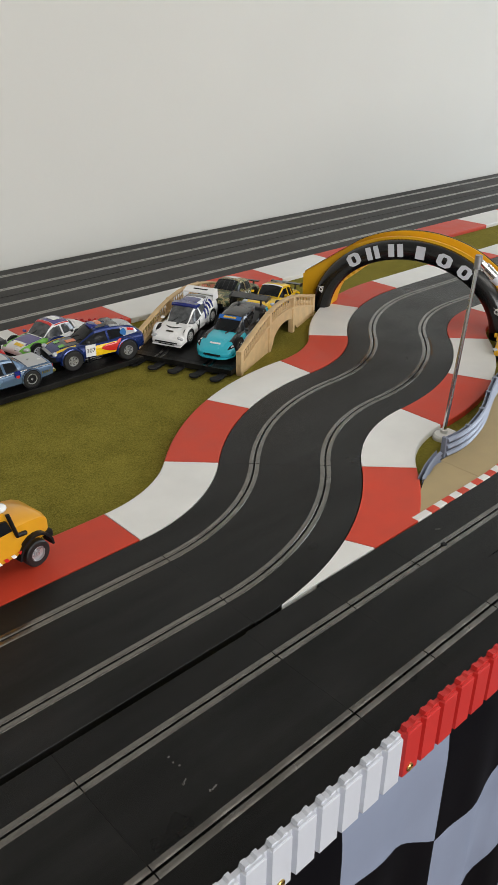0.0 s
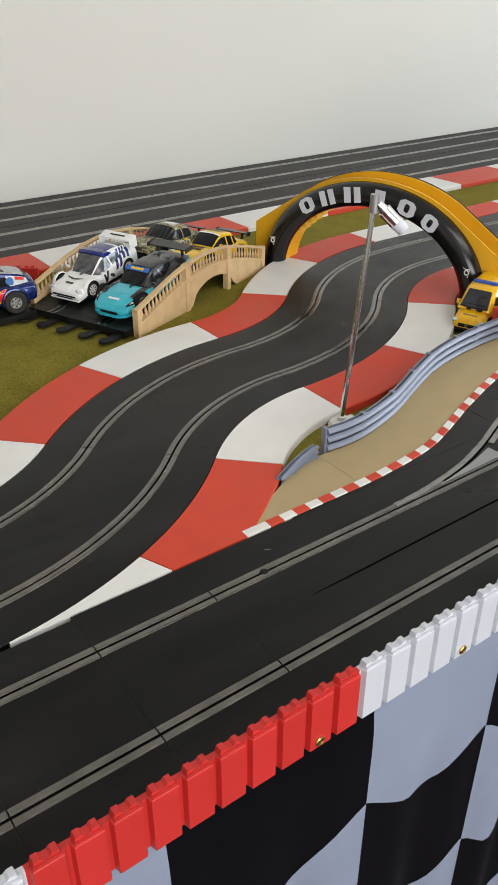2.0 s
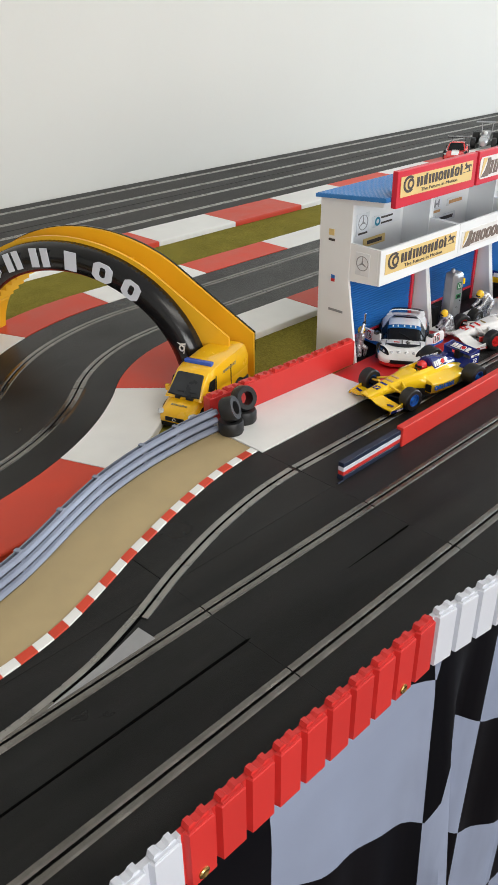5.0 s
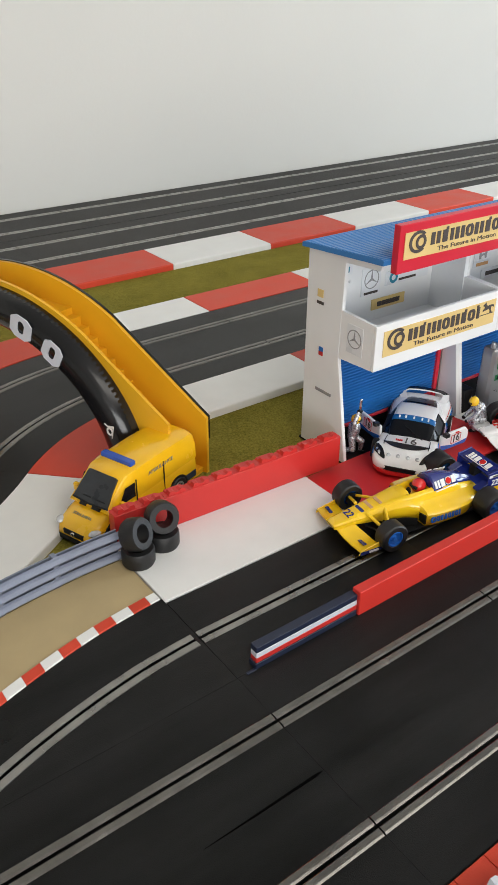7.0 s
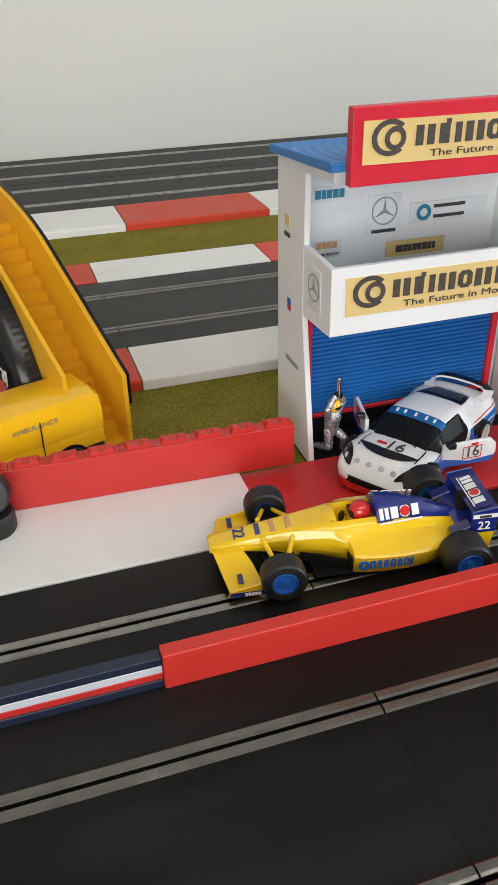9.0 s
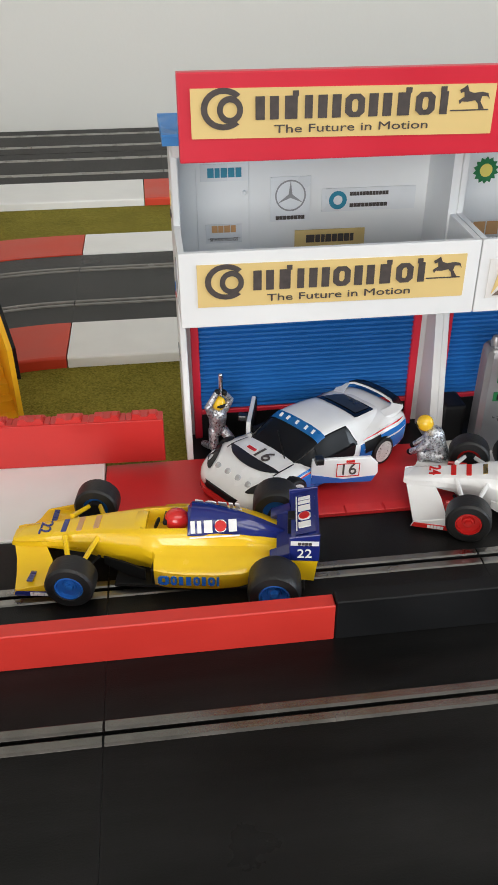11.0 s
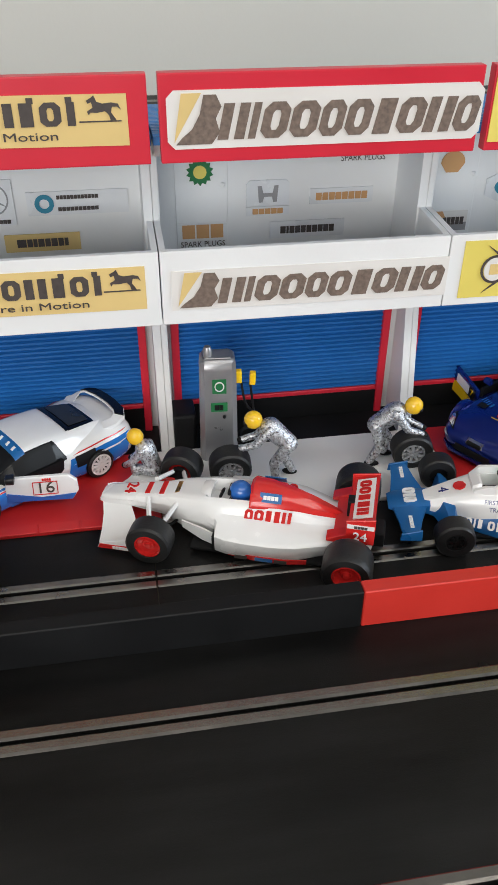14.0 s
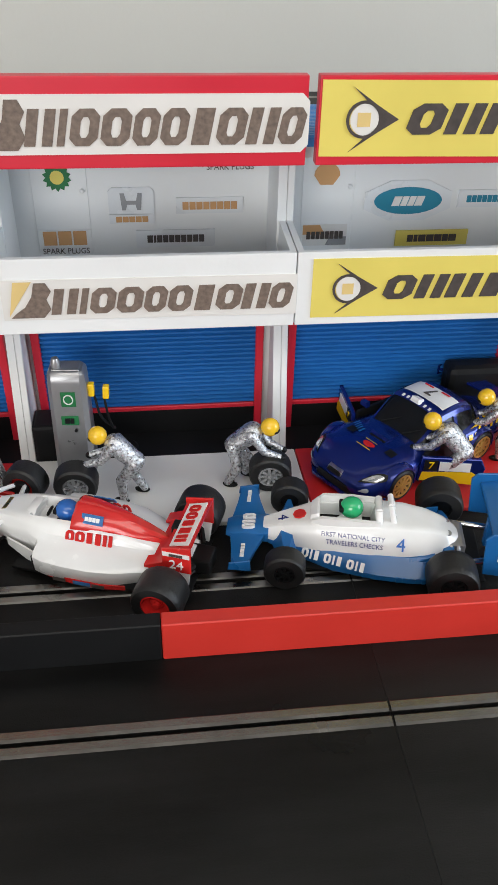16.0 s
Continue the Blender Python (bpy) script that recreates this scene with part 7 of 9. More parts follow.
        if red:
            part("brake_duct", box(0.0480, 0.0580, s * 0.0180 - 0.0010, s * 0.0180 + 0.0010, 0.0060, 0.0120, 0.0005), P_RED, wing, "red flap beside the wheel")
        else:
            blocks([0.0016] * 6, 0.0026, P_DBLUE, wing, at(0.0670, s * 0.0205, 0.0068) @ Matrix.Rotation(math.pi / 2 if s > 0 else -math.pi / 2, 4, "Z") @ Matrix.Rotation(radians(-8), 4, "Y"))
    nose = at(0.0650, 0, 0.0170) @ Matrix.Rotation(radians(10), 4, "Y") @ Matrix.Rotation(math.pi / 2, 4, "Z")
    lettering(number, 0.0085, M_REDPRINT if red else P_DBLUE, ob, nose @ at(0, 0, 0.0003), "number", thick=0.0004)
    for x, mm, ww in ((0.0555, M_REDPRINT if red else P_DBLUE, 0.0045), (0.0480, M_OPRINT if not red else M_REDPRINT, 0.0050), (0.0400, M_OPRINT if not red else M_BRASS, 0.0046)):
        b = part("nose_badge", box(-ww, ww, -0.0013, 0.0013, -0.0004, 0.0004, 0.0002), mm, ob, "small printed badge on the nose")
        b.matrix_local = at(x, 0, 0.0187 + (0.0555 - x) * 0.175) @ Matrix.Rotation(radians(9.5), 4, "Y") @ Matrix.Rotation(math.pi / 2, 4, "Z")
    # wheels and suspension
    for x, r, w, hy in ((fx, 0.0110, 0.0115, 0.0288), (rx, 0.0117, 0.0155, 0.0298)):
        for s in (1, -1):
            wheel(ob, x, s * hy, r, r, w, rim_mat, 0.58, 0)
            inner = hy - w * 0.42
            for ax in (-0.0085, 0.0070):
                part("suspension_arm", tube((x + ax, s * 0.0075, 0.0185 if x > 0 else 0.0112), (x + ax * 0.25, s * inner, 0.0130), 0.0013, 0.0011, 8), base if x > 0 else M_MATTBLK, ob, "", True)
                part("suspension_arm", tube((x + ax, s * 0.0075, 0.0080), (x, s * inner, 0.0085), 0.0008, 0.0008, 6), M_MATTBLK, ob)
            if x > 0:
                part("brake_drum", lathe([(0.0046, 0), (0.0046, 0.0030)], 14, m=at(x, s * (inner - 0.0030), 0.0110) @ Euler((-s * math.pi / 2, 0, 0)).to_matrix().to_4x4()), M_MATTBLK, ob)
    part("gearbox", box(-0.0620, -0.0480, -0.0060, 0.0060, 0.0050, 0.0130, 0.0010), M_MATTBLK, ob, "black gearbox and diffuser")
    # tail wing
    for s in (1, -1):
        pl = part("rear_end_plate", prism([(-0.0660 + wx, 0.0162), (-0.0530 + wx, 0.0162), (-0.0525 + wx, 0.0290), (-0.0660 + wx, 0.0312)], s * 0.0172, s * 0.0184, axis="y", bevel=0.0003), second, ob, "wing end plate")
        part("front_flap", prism([(-0.0530 + wx, 0.0150), (-0.0440 + wx, 0.0158), (-0.0440 + wx, 0.0172), (-0.0530 + wx, 0.0210)], s * 0.0120, s * 0.0186, axis="y", bevel=0.0003), second, pl)
        part("lower_plate", prism([(-0.0640 + wx, 0.0045), (-0.0500 + wx, 0.0060), (-0.0480 + wx, 0.0162), (-0.0655 + wx, 0.0162)], s * 0.0168, s * 0.0180, axis="y"), base, pl)
        face = lambda x, z: at(x, s * 0.0186, z) @ flank(s)
        lettering(number, 0.0068, P_WHITE, pl, face(-0.0594 + wx, 0.0205), "number", thick=0.0002)
        part("printed_bar", box(-0.0062, 0.0062, -0.0011, 0.0011, -0.0002, 0.0002), P_WHITE, pl).matrix_local = face(-0.0594 + wx, 0.0264)
        blocks([0.0014] * 4, 0.0013, M_INK, pl, face(-0.0594 + wx, 0.0264) @ at(0, 0, 0.0003))
    wing = part("rear_wing", hull([[(wx - 0.0535 + cx, y, z) for cx, z in ((0, 0.0272), (-0.0060, 0.0284), (-0.0122, 0.0308), (-0.0122, 0.0296), (-0.0060, 0.0270), (-0.0004, 0.0260))] for y in (-0.0174, 0.0174)]), second, ob, "upper rear wing", True)
    part("rear_wing", hull([[(wx - 0.0470 + cx, y, z) for cx, z in ((0, 0.0185), (-0.0060, 0.0192), (-0.0120, 0.0205), (-0.0120, 0.0195), (-0.0060, 0.0180))] for y in (-0.0172, 0.0172)]), second, ob, "lower rear wing", True)
    panel = part("wing_panel", box(-0.0048, 0.0044, -0.0148, 0.0148, -0.0002, 0.0004), P_WHITE if red else second, wing)
    panel.matrix_local = at(-0.0596 + wx, 0, 0.0290) @ Matrix.Rotation(radians(17), 4, "Y")
    blocks([0.0044] * 5 if red else [0.0050, 0.0050, 0.0052, 0.0050], 0.0056, M_REDPRINT if red else P_WHITE, panel, at(0, 0, 0.0006) @ Matrix.Rotation(math.pi / 2, 4, "Z"), gap=0.16, open_=True, kinds="ooiin" if red else "nioi")
    if not red:
        part("printed_disc", lathe([(0.0026, 0), (0.0024, 0.0006)], 16), P_RED, panel).matrix_local = at(0, 0.0028, 0.0006)
        part("printed_line", box(0.0034, 0.0040, -0.0125, 0.0125, 0.0003, 0.0008), P_WHITE, panel)
    part("wing_post", box(-0.0600 + wx, -0.0520 + wx, -0.0030, 0.0030, 0.0080, 0.0280, 0.0006), M_MATTBLK, ob)
    return ob


def flat_seater(label, m, second, rim_mat, helmet):
    """A flat-sided single-seater of an earlier age with its engine bare and a broad nose wing."""
    ob = thing("single_seater", label, "toy racing car", m, "toy single-seaters")

    def ring(x, wt, wb, zb, zt, d):
        half = [(0.0, zt - d), (0.46 * wt, zt - d), (0.62 * wt, zt), (0.90 * wt, zt - 0.0003), (wt, zt - 0.0012), (0.5 * (wt + wb), 0.5 * (zt + zb) + 0.0012), (wb, zb + 0.0026), (wb, zb)]
        return [(x, y, z) for y, z in half] + [(x, -y, z) for y, z in half[:0:-1]]

    secs = [(0.0530, 0.0050, 0.0062, 0.0098, 0.0150, 0), (0.0430, 0.0068, 0.0096, 0.0096, 0.0186, 0), (0.0340, 0.0088, 0.0122, 0.0095, 0.0216, 0), (0.0266, 0.0102, 0.0138, 0.0095, 0.0240, 0), (0.0252, 0.0105, 0.0141, 0.0095, 0.0245, 0.0060), (0.0140, 0.0113, 0.0158, 0.0095, 0.0252, 0.0085),
            (-0.0020, 0.0118, 0.0172, 0.0095, 0.0262, 0.0085), (-0.0036, 0.0118, 0.0173, 0.0095, 0.0263, 0), (-0.0180, 0.0116, 0.0176, 0.0096, 0.0258, 0), (-0.0300, 0.0100, 0.0160, 0.0100, 0.0242, 0), (-0.0390, 0.0078, 0.0128, 0.0105, 0.0216, 0), (-0.0450, 0.0052, 0.0092, 0.0110, 0.0182, 0), (-0.0475, 0.0030, 0.0060, 0.0116, 0.0156, 0)]
    part("body", hull([ring(*q) for q in secs]), P_WHITE, ob, "white wedge-shaped upper body", True)
    part("floor", box(-0.0600, 0.0300, -0.0200, 0.0200, 0.0020, 0.0036, 0.0006), M_MATTBLK, ob, "flat black floor")
    for s in (1, -1):
        r = [[(x, s * y, z) for y, z in ((0.004, b), (w, b), (w, b + 0.0030), (u, t), (0.004, t))] for x, w, u, b, t in ((0.0500, 0.0070, 0.0062, 0.0070, 0.0112), (0.0330, 0.0140, 0.0112, 0.0045, 0.0122), (0.0160, 0.0205, 0.0150, 0.0032, 0.0126), (-0.0060, 0.0245, 0.0172, 0.0030, 0.0128), (-0.0220, 0.0256, 0.0176, 0.0030, 0.0130), (-0.0340, 0.0250, 0.0160, 0.0034, 0.0140))]
        pod = part("side_pod", hull(r), second, ob, "blue sloping lower flank", True)
        part("air_intake", box(-0.0348, -0.0338, s * 0.0200 - 0.0040, s * 0.0200 + 0.0040, 0.0050, 0.0120), M_MATTBLK, pod, "dark intake")
        part("pod_fin", prism([(-0.0260, 0.0120), (-0.0385, 0.0130), (-0.0385, 0.0175), (-0.0330, 0.0165)], s * 0.0178, s * 0.0190, axis="y"), second, pod)
        for k in range(6):
            part("pod_louvre", box(-0.0325 + 0.0032 * k, -0.0310 + 0.0032 * k, s * 0.0254 - 0.0006, s * 0.0254 + 0.0004, 0.0034, 0.0064), P_SKY, pod)
        face = at(0.0165, s * 0.0192, 0.0092) @ Matrix.Rotation(s * radians(-16), 4, "Z") @ Matrix.Rotation(s * radians(38), 4, "X") @ flank(s)
        for k in (-1, 0, 1):
            blocks([0.0036, 0.0013, 0.0028], 0.0048, P_WHITE, pod, face @ at(k * 0.0118, 0.0002, 0.0005), gap=0.16, open_=True, kinds="oii")
        side = at(0.0065, s * 0.0146, 0.0188) @ Matrix.Rotation(s * radians(23), 4, "X") @ Matrix.Rotation(s * radians(-8), 4, "Z") @ flank(s)
        lettering("FIRST NATIONAL CITY", 0.0034, P_DBLUE, ob, side @ at(-0.001, 0.0022, 0.0004), thick=0.0002, xs=0.92)
        lettering("TRAVELERS CHECKS", 0.0034, P_DBLUE, ob, side @ at(0, -0.0018, 0.0004), thick=0.0002, xs=0.92)
        lettering("4", 0.0095, P_BLUE, ob, at(-0.0165, s * 0.0150, 0.0182) @ Matrix.Rotation(s * radians(28), 4, "X") @ flank(s) @ at(0, 0, 0.0006), "number", thick=0.0002)
        # cockpit fairing and roll bars
        part("cockpit_side", hull([[(x, s * (y - 0.0013), z0), (x, s * (y + 0.0013), z0), (x, s * (y + 0.0010), z1), (x, s * (y - 0.0010), z1)] for x, y, z0, z1 in ((0.0285, 0.0070, 0.0232, 0.0246), (0.0230, 0.0092, 0.0240, 0.0284), (0.0085, 0.0098, 0.0248, 0.0284), (-0.0060, 0.0096, 0.0256, 0.0276))]), P_WHITE, ob, "white cockpit fairing", True)
        part("rear_roll_hoop", tube((-0.0130, s * 0.0062, 0.0250), (-0.0105, s * 0.0040, 0.0345), 0.0017, 0.0015, 10), P_WHITE, ob, "", True)
        part("front_roll_hoop", tube((-0.0055, s * 0.0080, 0.0250), (-0.0050, s * 0.0050, 0.0312), 0.0019, 0.0019, 10), P_WHITE, ob, "", True)
    part("windscreen", hull([[(x, y, z) for y, z in ((-w, z0), (-w * 0.8, z1), (w * 0.8, z1), (w, z0))] for x, w, z0, z1 in ((0.0290, 0.0060, 0.0232, 0.0256), (0.0258, 0.0082, 0.0240, 0.0284), (0.0246, 0.0082, 0.0242, 0.0284))]), P_WHITE, ob, "", True)
    part("rear_roll_hoop", tube((-0.0105, -0.0042, 0.0343), (-0.0105, 0.0042, 0.0343), 0.0015, 0.0015, 10), P_WHITE, ob, "", True)
    part("front_roll_hoop", tube((-0.0050, -0.0052, 0.0310), (-0.0050, 0.0052, 0.0310), 0.0019, 0.0019, 10), P_WHITE, ob, "", True)
    part("seat_well", box(-0.0025, 0.0242, -0.0052, 0.0052, 0.0160, 0.0185), M_MATTBLK, ob, "dark cockpit")
    part("shoulders", hull([[(x, y, z) for y, z in ((-w, 0.0175), (-w * 0.7, t), (w * 0.7, t), (w, 0.0175))] for x, w, t in ((0.0030, 0.0054, 0.0235), (0.0110, 0.0054, 0.0225), (0.0150, 0.0040, 0.0190))]), P_WHITE, ob, "white driver's overalls", True)
    bm = bmesh.new()
    bmesh.ops.create_uvsphere(bm, u_segments=18, v_segments=12, radius=0.0058)
    bmesh.ops.transform(bm, matrix=at(0.0085, 0, 0.0285) @ Matrix.Diagonal((1.05, 0.95, 1.0, 1)), verts=bm.verts[:])
    hm = part("helmet", bm, helmet, ob, "glossy round helmet", True)
    part("visor", box(0.0125, 0.0149, -0.0042, 0.0042, 0.0277, 0.0305, 0.0008), M_MATTBLK, hm)
    lettering("4", 0.0080, P_DBLUE, ob, at(0.0430, 0, 0.0186) @ Matrix.Rotation(radians(15), 4, "Y") @ Matrix.Rotation(math.pi / 2, 4, "Z"), "number", thick=0.0003)
    part("nose_badge", lathe([(0.0036, 0), (0.0034, 0.0006)], 8, m=at(0.0345, 0, 0.0217) @ Matrix.Rotation(radians(13), 4, "Y")), P_RED, ob, "red shield badge")
    # bare engine
    part("engine", box(-0.0500, -0.0330, -0.0100, 0.0100, 0.0060, 0.0165, 0.0018), M_SILVER, ob, "bare silver engine block")
    for s in (1, -1):
        for k in range(4):
            part("exhaust_pipe", tube((-0.0340 - 0.004 * k, s * 0.009, 0.0155), (-0.0460, s * 0.0160, 0.0100), 0.0012, 0.0012, 8), M_SILVER, ob)
        part("exhaust_pipe", tube((-0.0440, s * 0.0160, 0.0100), (-0.0680, s * 0.0120, 0.0110), 0.0017, 0.0019, 10), M_CHROME, ob, "long chrome exhaust", True)
        part("air_trumpet", tube((-0.0400, s * 0.0045, 0.0160), (-0.0405, s * 0.0050, 0.0205), 0.0014, 0.0020, 10), M_SILVER, ob)
    # nose wing: full width, swept at the ends
    for s in (1, -1):
        wing = part("front_wing", hull([[(x0, s * y, z), (x0, s * y, z + 0.0026), ((x0 + x1) / 2, s * y, z + 0.0030), (x1, s * y, z + 0.0012), (x1, s * y, z)] for y, z, x0, x1 in ((0.0, 0.0100, 0.0510, 0.0705), (0.0080, 0.0100, 0.0520, 0.0695), (0.0180, 0.0104, 0.0555, 0.0680), (0.0300, 0.0110, 0.0585, 0.0670))]), second, ob, "broad blue front wing", True)
        part("end_plate", prism([(0.0570, 0.0085), (0.0685, 0.0085), (0.0680, 0.0130), (0.0575, 0.0155)], s * 0.0296, s * 0.0308, axis="y", bevel=0.0003), second, wing)
        blocks([0.0014] * 5, 0.0020, P_WHITE, wing, at(0.0620, s * 0.0215, 0.0138) @ Matrix.Rotation(radians(6), 4, "Y") @ Matrix.Rotation(math.pi / 2, 4, "Z"), gap=0.3)
    part("nose_cap", hull([[(x, y, z) for y, z in ((-w, b), (-w, t * 0.9), (-w * 0.7, t), (w * 0.7, t), (w, t * 0.9), (w, b))] for x, w, b, t in ((0.0500, 0.0078, 0.0080, 0.0152), (0.0580, 0.0080, 0.0085, 0.0142), (0.0680, 0.0080, 0.0092, 0.0124), (0.0720, 0.0066, 0.0098, 0.0110))]), second, ob, "blue nose", True)
    blocks([0.0042, 0.0016, 0.0032], 0.0068, P_WHITE, ob, at(0.0605, 0, 0.0146) @ Matrix.Rotation(radians(8), 4, "Y") @ Matrix.Rotation(math.pi / 2, 4, "Z"), gap=0.16, open_=True, kinds="oio", thick=0.0006)
    # wheels and suspension
    for x, r, w, hy in ((0.0403, 0.0104, 0.0108, 0.0282), (-0.0409, 0.0126, 0.0158, 0.0296)):
        for s in (1, -1):
            wheel(ob, x, s * hy, r, r, w, rim_mat, 0.50, 8)
            part("suspension_fairing", hull([[(px, s * y, z) for px, z in ((x - q, 0.0075), (x + q, 0.0075), (x + q * 0.4, zt), (x - q * 0.4, zt))] for y, q, zt in ((0.0060, 0.0085, 0.0165), (0.0150, 0.0050, 0.0150), (hy - w * 0.45, 0.0022, 0.0120))]), second, ob, "", True)
    # tail wing
    wing = part("rear_wing", box(-0.0200, 0.0030, -0.0235, 0.0235, 0, 0.0032, 0.0012, m=at(-0.0620, 0, 0.0300) @ Matrix.Rotation(radians(10), 4, "Y")), second, ob, "blue rear wing")
    for s in (1, -1):
        pl = part("end_plate", prism([(-0.0830, 0.0100), (-0.0560, 0.0120), (-0.0540, 0.0340), (-0.0570, 0.0375), (-0.0840, 0.0395)], s * 0.0232, s * 0.0246, axis="y", bevel=0.0004), second, wing, "tall blue end plate")
        blocks([0.0066, 0.0026, 0.0052], 0.0086, P_WHITE, pl, at(-0.0700, s * 0.0248, 0.0240) @ Matrix.Rotation(s * radians(0), 4, "X") @ flank(s), gap=0.16, open_=True, kinds="oii")
    part("wing_post", box(-0.0660, -0.0600, -0.0020, 0.0020, 0.0100, 0.0305, 0.0005), second, wing)
    return ob


fin_seater("yellow and blue toy racing car, number 22, red helmet", stand(1.2351, 0.4174, 170.5, 0.0002), P_YELLOW, P_DBLUE, "22", P_BLUE, P_RED)
fin_seater("white and red toy racing car, number 24, blue helmet", stand(1.4268, 0.4272, 159.6, 0.0002), P_WHITE, P_RED, "24", P_RED, P_BLUE)
flat_seater("blue and white vintage toy racing car, number 4, green helmet", stand(1.5590, 0.4160, 168.8, 0.0002) @ Matrix.Scale(0.93, 4), P_SKY, M_MATTBLK, M_HELMG)


# ---- ambulance ----
def ambulance():
    M_AMBT = mat("faded_print", (0.30, 0.25, 0.13), 0.5)
    VAN = [(-0.500, 0.90, 0.12, 0.60), (-0.49, 0.98, 0.09, 0.62), (-0.30, 1.0, 0.09, 0.62), (0.10, 1.0, 0.09, 0.62), (0.24, 1.0, 0.09, 0.56), (0.36, 0.96, 0.09, 0.47), (0.44, 0.90, 0.09, 0.40), (0.48, 0.82, 0.09, 0.32), (0.500, 0.70, 0.12, 0.25)]
    c = car("ambulance", "yellow toy ambulance van with blue light bar", stand(1.0620, 0.5590, 199.5, GZ) @ Matrix.Diagonal((1.07, 1.0, 0.96, 1)), 0.112, 0.0420, 0.0520, VAN, "toy van")
    c.body(P_AMB, "yellow body")
    L, W, H = c.L, c.W / 2, c.H
    rings = []
    for x, h, w in ((-0.495, 0.93, 0.84), (-0.47, 0.985, 0.88), (-0.20, 1.0, 0.90), (0.10, 0.985, 0.88), (0.17, 0.95, 0.86), (0.27, 0.74, 0.85), (0.345, 0.52, 0.80)):
        t, b = h * H, 0.50 * H
        rings.append([(x * L, y * W * 0.97, z) for y, z in ((1.0, b), (0.985, b + 0.55 * (t - b)), (w, t - 0.08 * (t - b)), (0.62 if x < 0.12 else 0.79, t), (-0.62 if x < 0.12 else -0.79, t), (-w, t - 0.08 * (t - b)), (-0.985, b + 0.55 * (t - b)), (-1.0, b))])
    part("high_roof", hull(rings), P_AMB, c.ob, "yellow high roof body", True)
    ws = part("windscreen", prism([(0.0118, -0.0166), (0.0128, -0.0100), (0.0130, 0.0), (0.0128, 0.0100), (0.0118, 0.0166), (-0.0098, 0.0140), (-0.0106, 0.0120), (-0.0106, -0.0120), (-0.0098, -0.0140)], -0.0008, 0.0006), M_SMOKE, c.ob, "dark raked windscreen")
    ws.matrix_local = at(0.0297, 0, 0.0394) @ Matrix.Rotation(radians(48.5), 4, "Y")
    part("windscreen_seal", prism([(0.0130, -0.0172), (0.0142, 0.0), (0.0130, 0.0172), (0.0118, 0.0166), (0.0129, 0.0), (0.0118, -0.0166)], -0.0008, 0.0008), M_MATTBLK, ws)
    for y0, y1 in ((-0.0080, -0.0010), (0.0040, 0.0130)):
        part("wiper", box(0.0085, 0.0093, y0, y1, 0.0006, 0.0012), M_MATTBLK, ws)
        part("scuttle_vent", box(0.0138, 0.0162, y0, y1 - 0.002, -0.0012, 0.0010), M_MATTBLK, ws)
    for s in (1, -1):
        part("side_window", prism([(0.0130, 0.0290), (0.0290, 0.0290), (0.0225, 0.0410), (0.0130, 0.0410)], s * W * 0.965, s * (W * 0.985), axis="y"), M_GLASS, c.ob, "dark cab window")
        part("mirror", box(0.0270, 0.0300, s * W, s * (W + 0.0045), 0.0270, 0.0335, 0.0008) if s > 0 else box(0.0270, 0.0300, -W - 0.0045, -W, 0.0270, 0.0335, 0.0008), P_AMB, c.ob)
        face = at(-0.0150, s * (W * 0.985), 0.0405) @ (Euler((math.pi / 2, 0, math.pi)).to_matrix().to_4x4() if s > 0 else FRONT)
        lettering("AMBULANCE", 0.0046, M_AMBT, c.ob, face, "lettering", thick=0.0002)
        part("body_stripe", box(-0.0540, 0.0280, s * W - 0.0002, s * W + 0.0003, 0.0090, 0.0150) if s > 0 else box(-0.0540, 0.0280, -W - 0.0003, -W + 0.0002, 0.0090, 0.0150), M_NAVY, c.ob, "dark blue side stripe")
        part("panel_gap", box(0.0115, 0.0120, s * W * 0.99 - 0.0004, s * W * 0.99 + 0.0004, 0.0080, 0.0430), M_MATTBLK, c.ob)
        part("panel_gap", box(-0.0180, -0.0175, s * W * 0.99 - 0.0004, s * W * 0.99 + 0.0004, 0.0080, 0.0430), M_MATTBLK, c.ob)
    M_BLULAMP = mat("blue_lamp", (0.03, 0.09, 0.42), 0.15)
    part("light_bar", box(0.0050, 0.0105, -0.0150, 0.0150, 0.0508, 0.0548, 0.0012), M_BLULAMP, c.ob, "blue light bar on the roof")
    lettering("AMBULANCE", 0.0030, M_AMBT, c.ob, at(0.0462, 0, 0.0230) @ Matrix.Rotation(radians(22), 4, "Y") @ Matrix.Rotation(math.pi / 2, 4, "Z") @ Matrix.Scale(-1, 4, (1, 0, 0)), "lettering", thick=0.0003)
    part("grille", box(0.0505, 0.0564, -0.0100, 0.0100, 0.0098, 0.0142, 0.0006), M_MATTBLK, c.ob, "black grille")
    part("grille_badge", lathe([(0.0020, 0), (0.0020, 0.0006), (0.0013, 0.0006), (0.0013, 0)], 14, m=at(0.0564, 0, 0.0122) @ Matrix.Rotation(math.pi / 2, 4, "Y")), M_CHROME, c.ob)
    part("bumper", box(0.0460, 0.0568, -0.0165, 0.0165, 0.0040, 0.0088, 0.0012), M_MATTBLK, c.ob, "dark front bumper")
    c.lamp(0.0512, 0.46, 0.0046, 0.0036)
    c.wheels(0.0350, -0.0330, 0.0092, 0.0080, P_SILVER, 6, 0.6)


ambulance()


# ---- cars parked on the bridge and the strip ----
def on_bridge(u, v):
    z = deck_z(u)
    slope = math.degrees(math.atan((deck_z(u + 0.03) - deck_z(u - 0.03)) / 0.06))
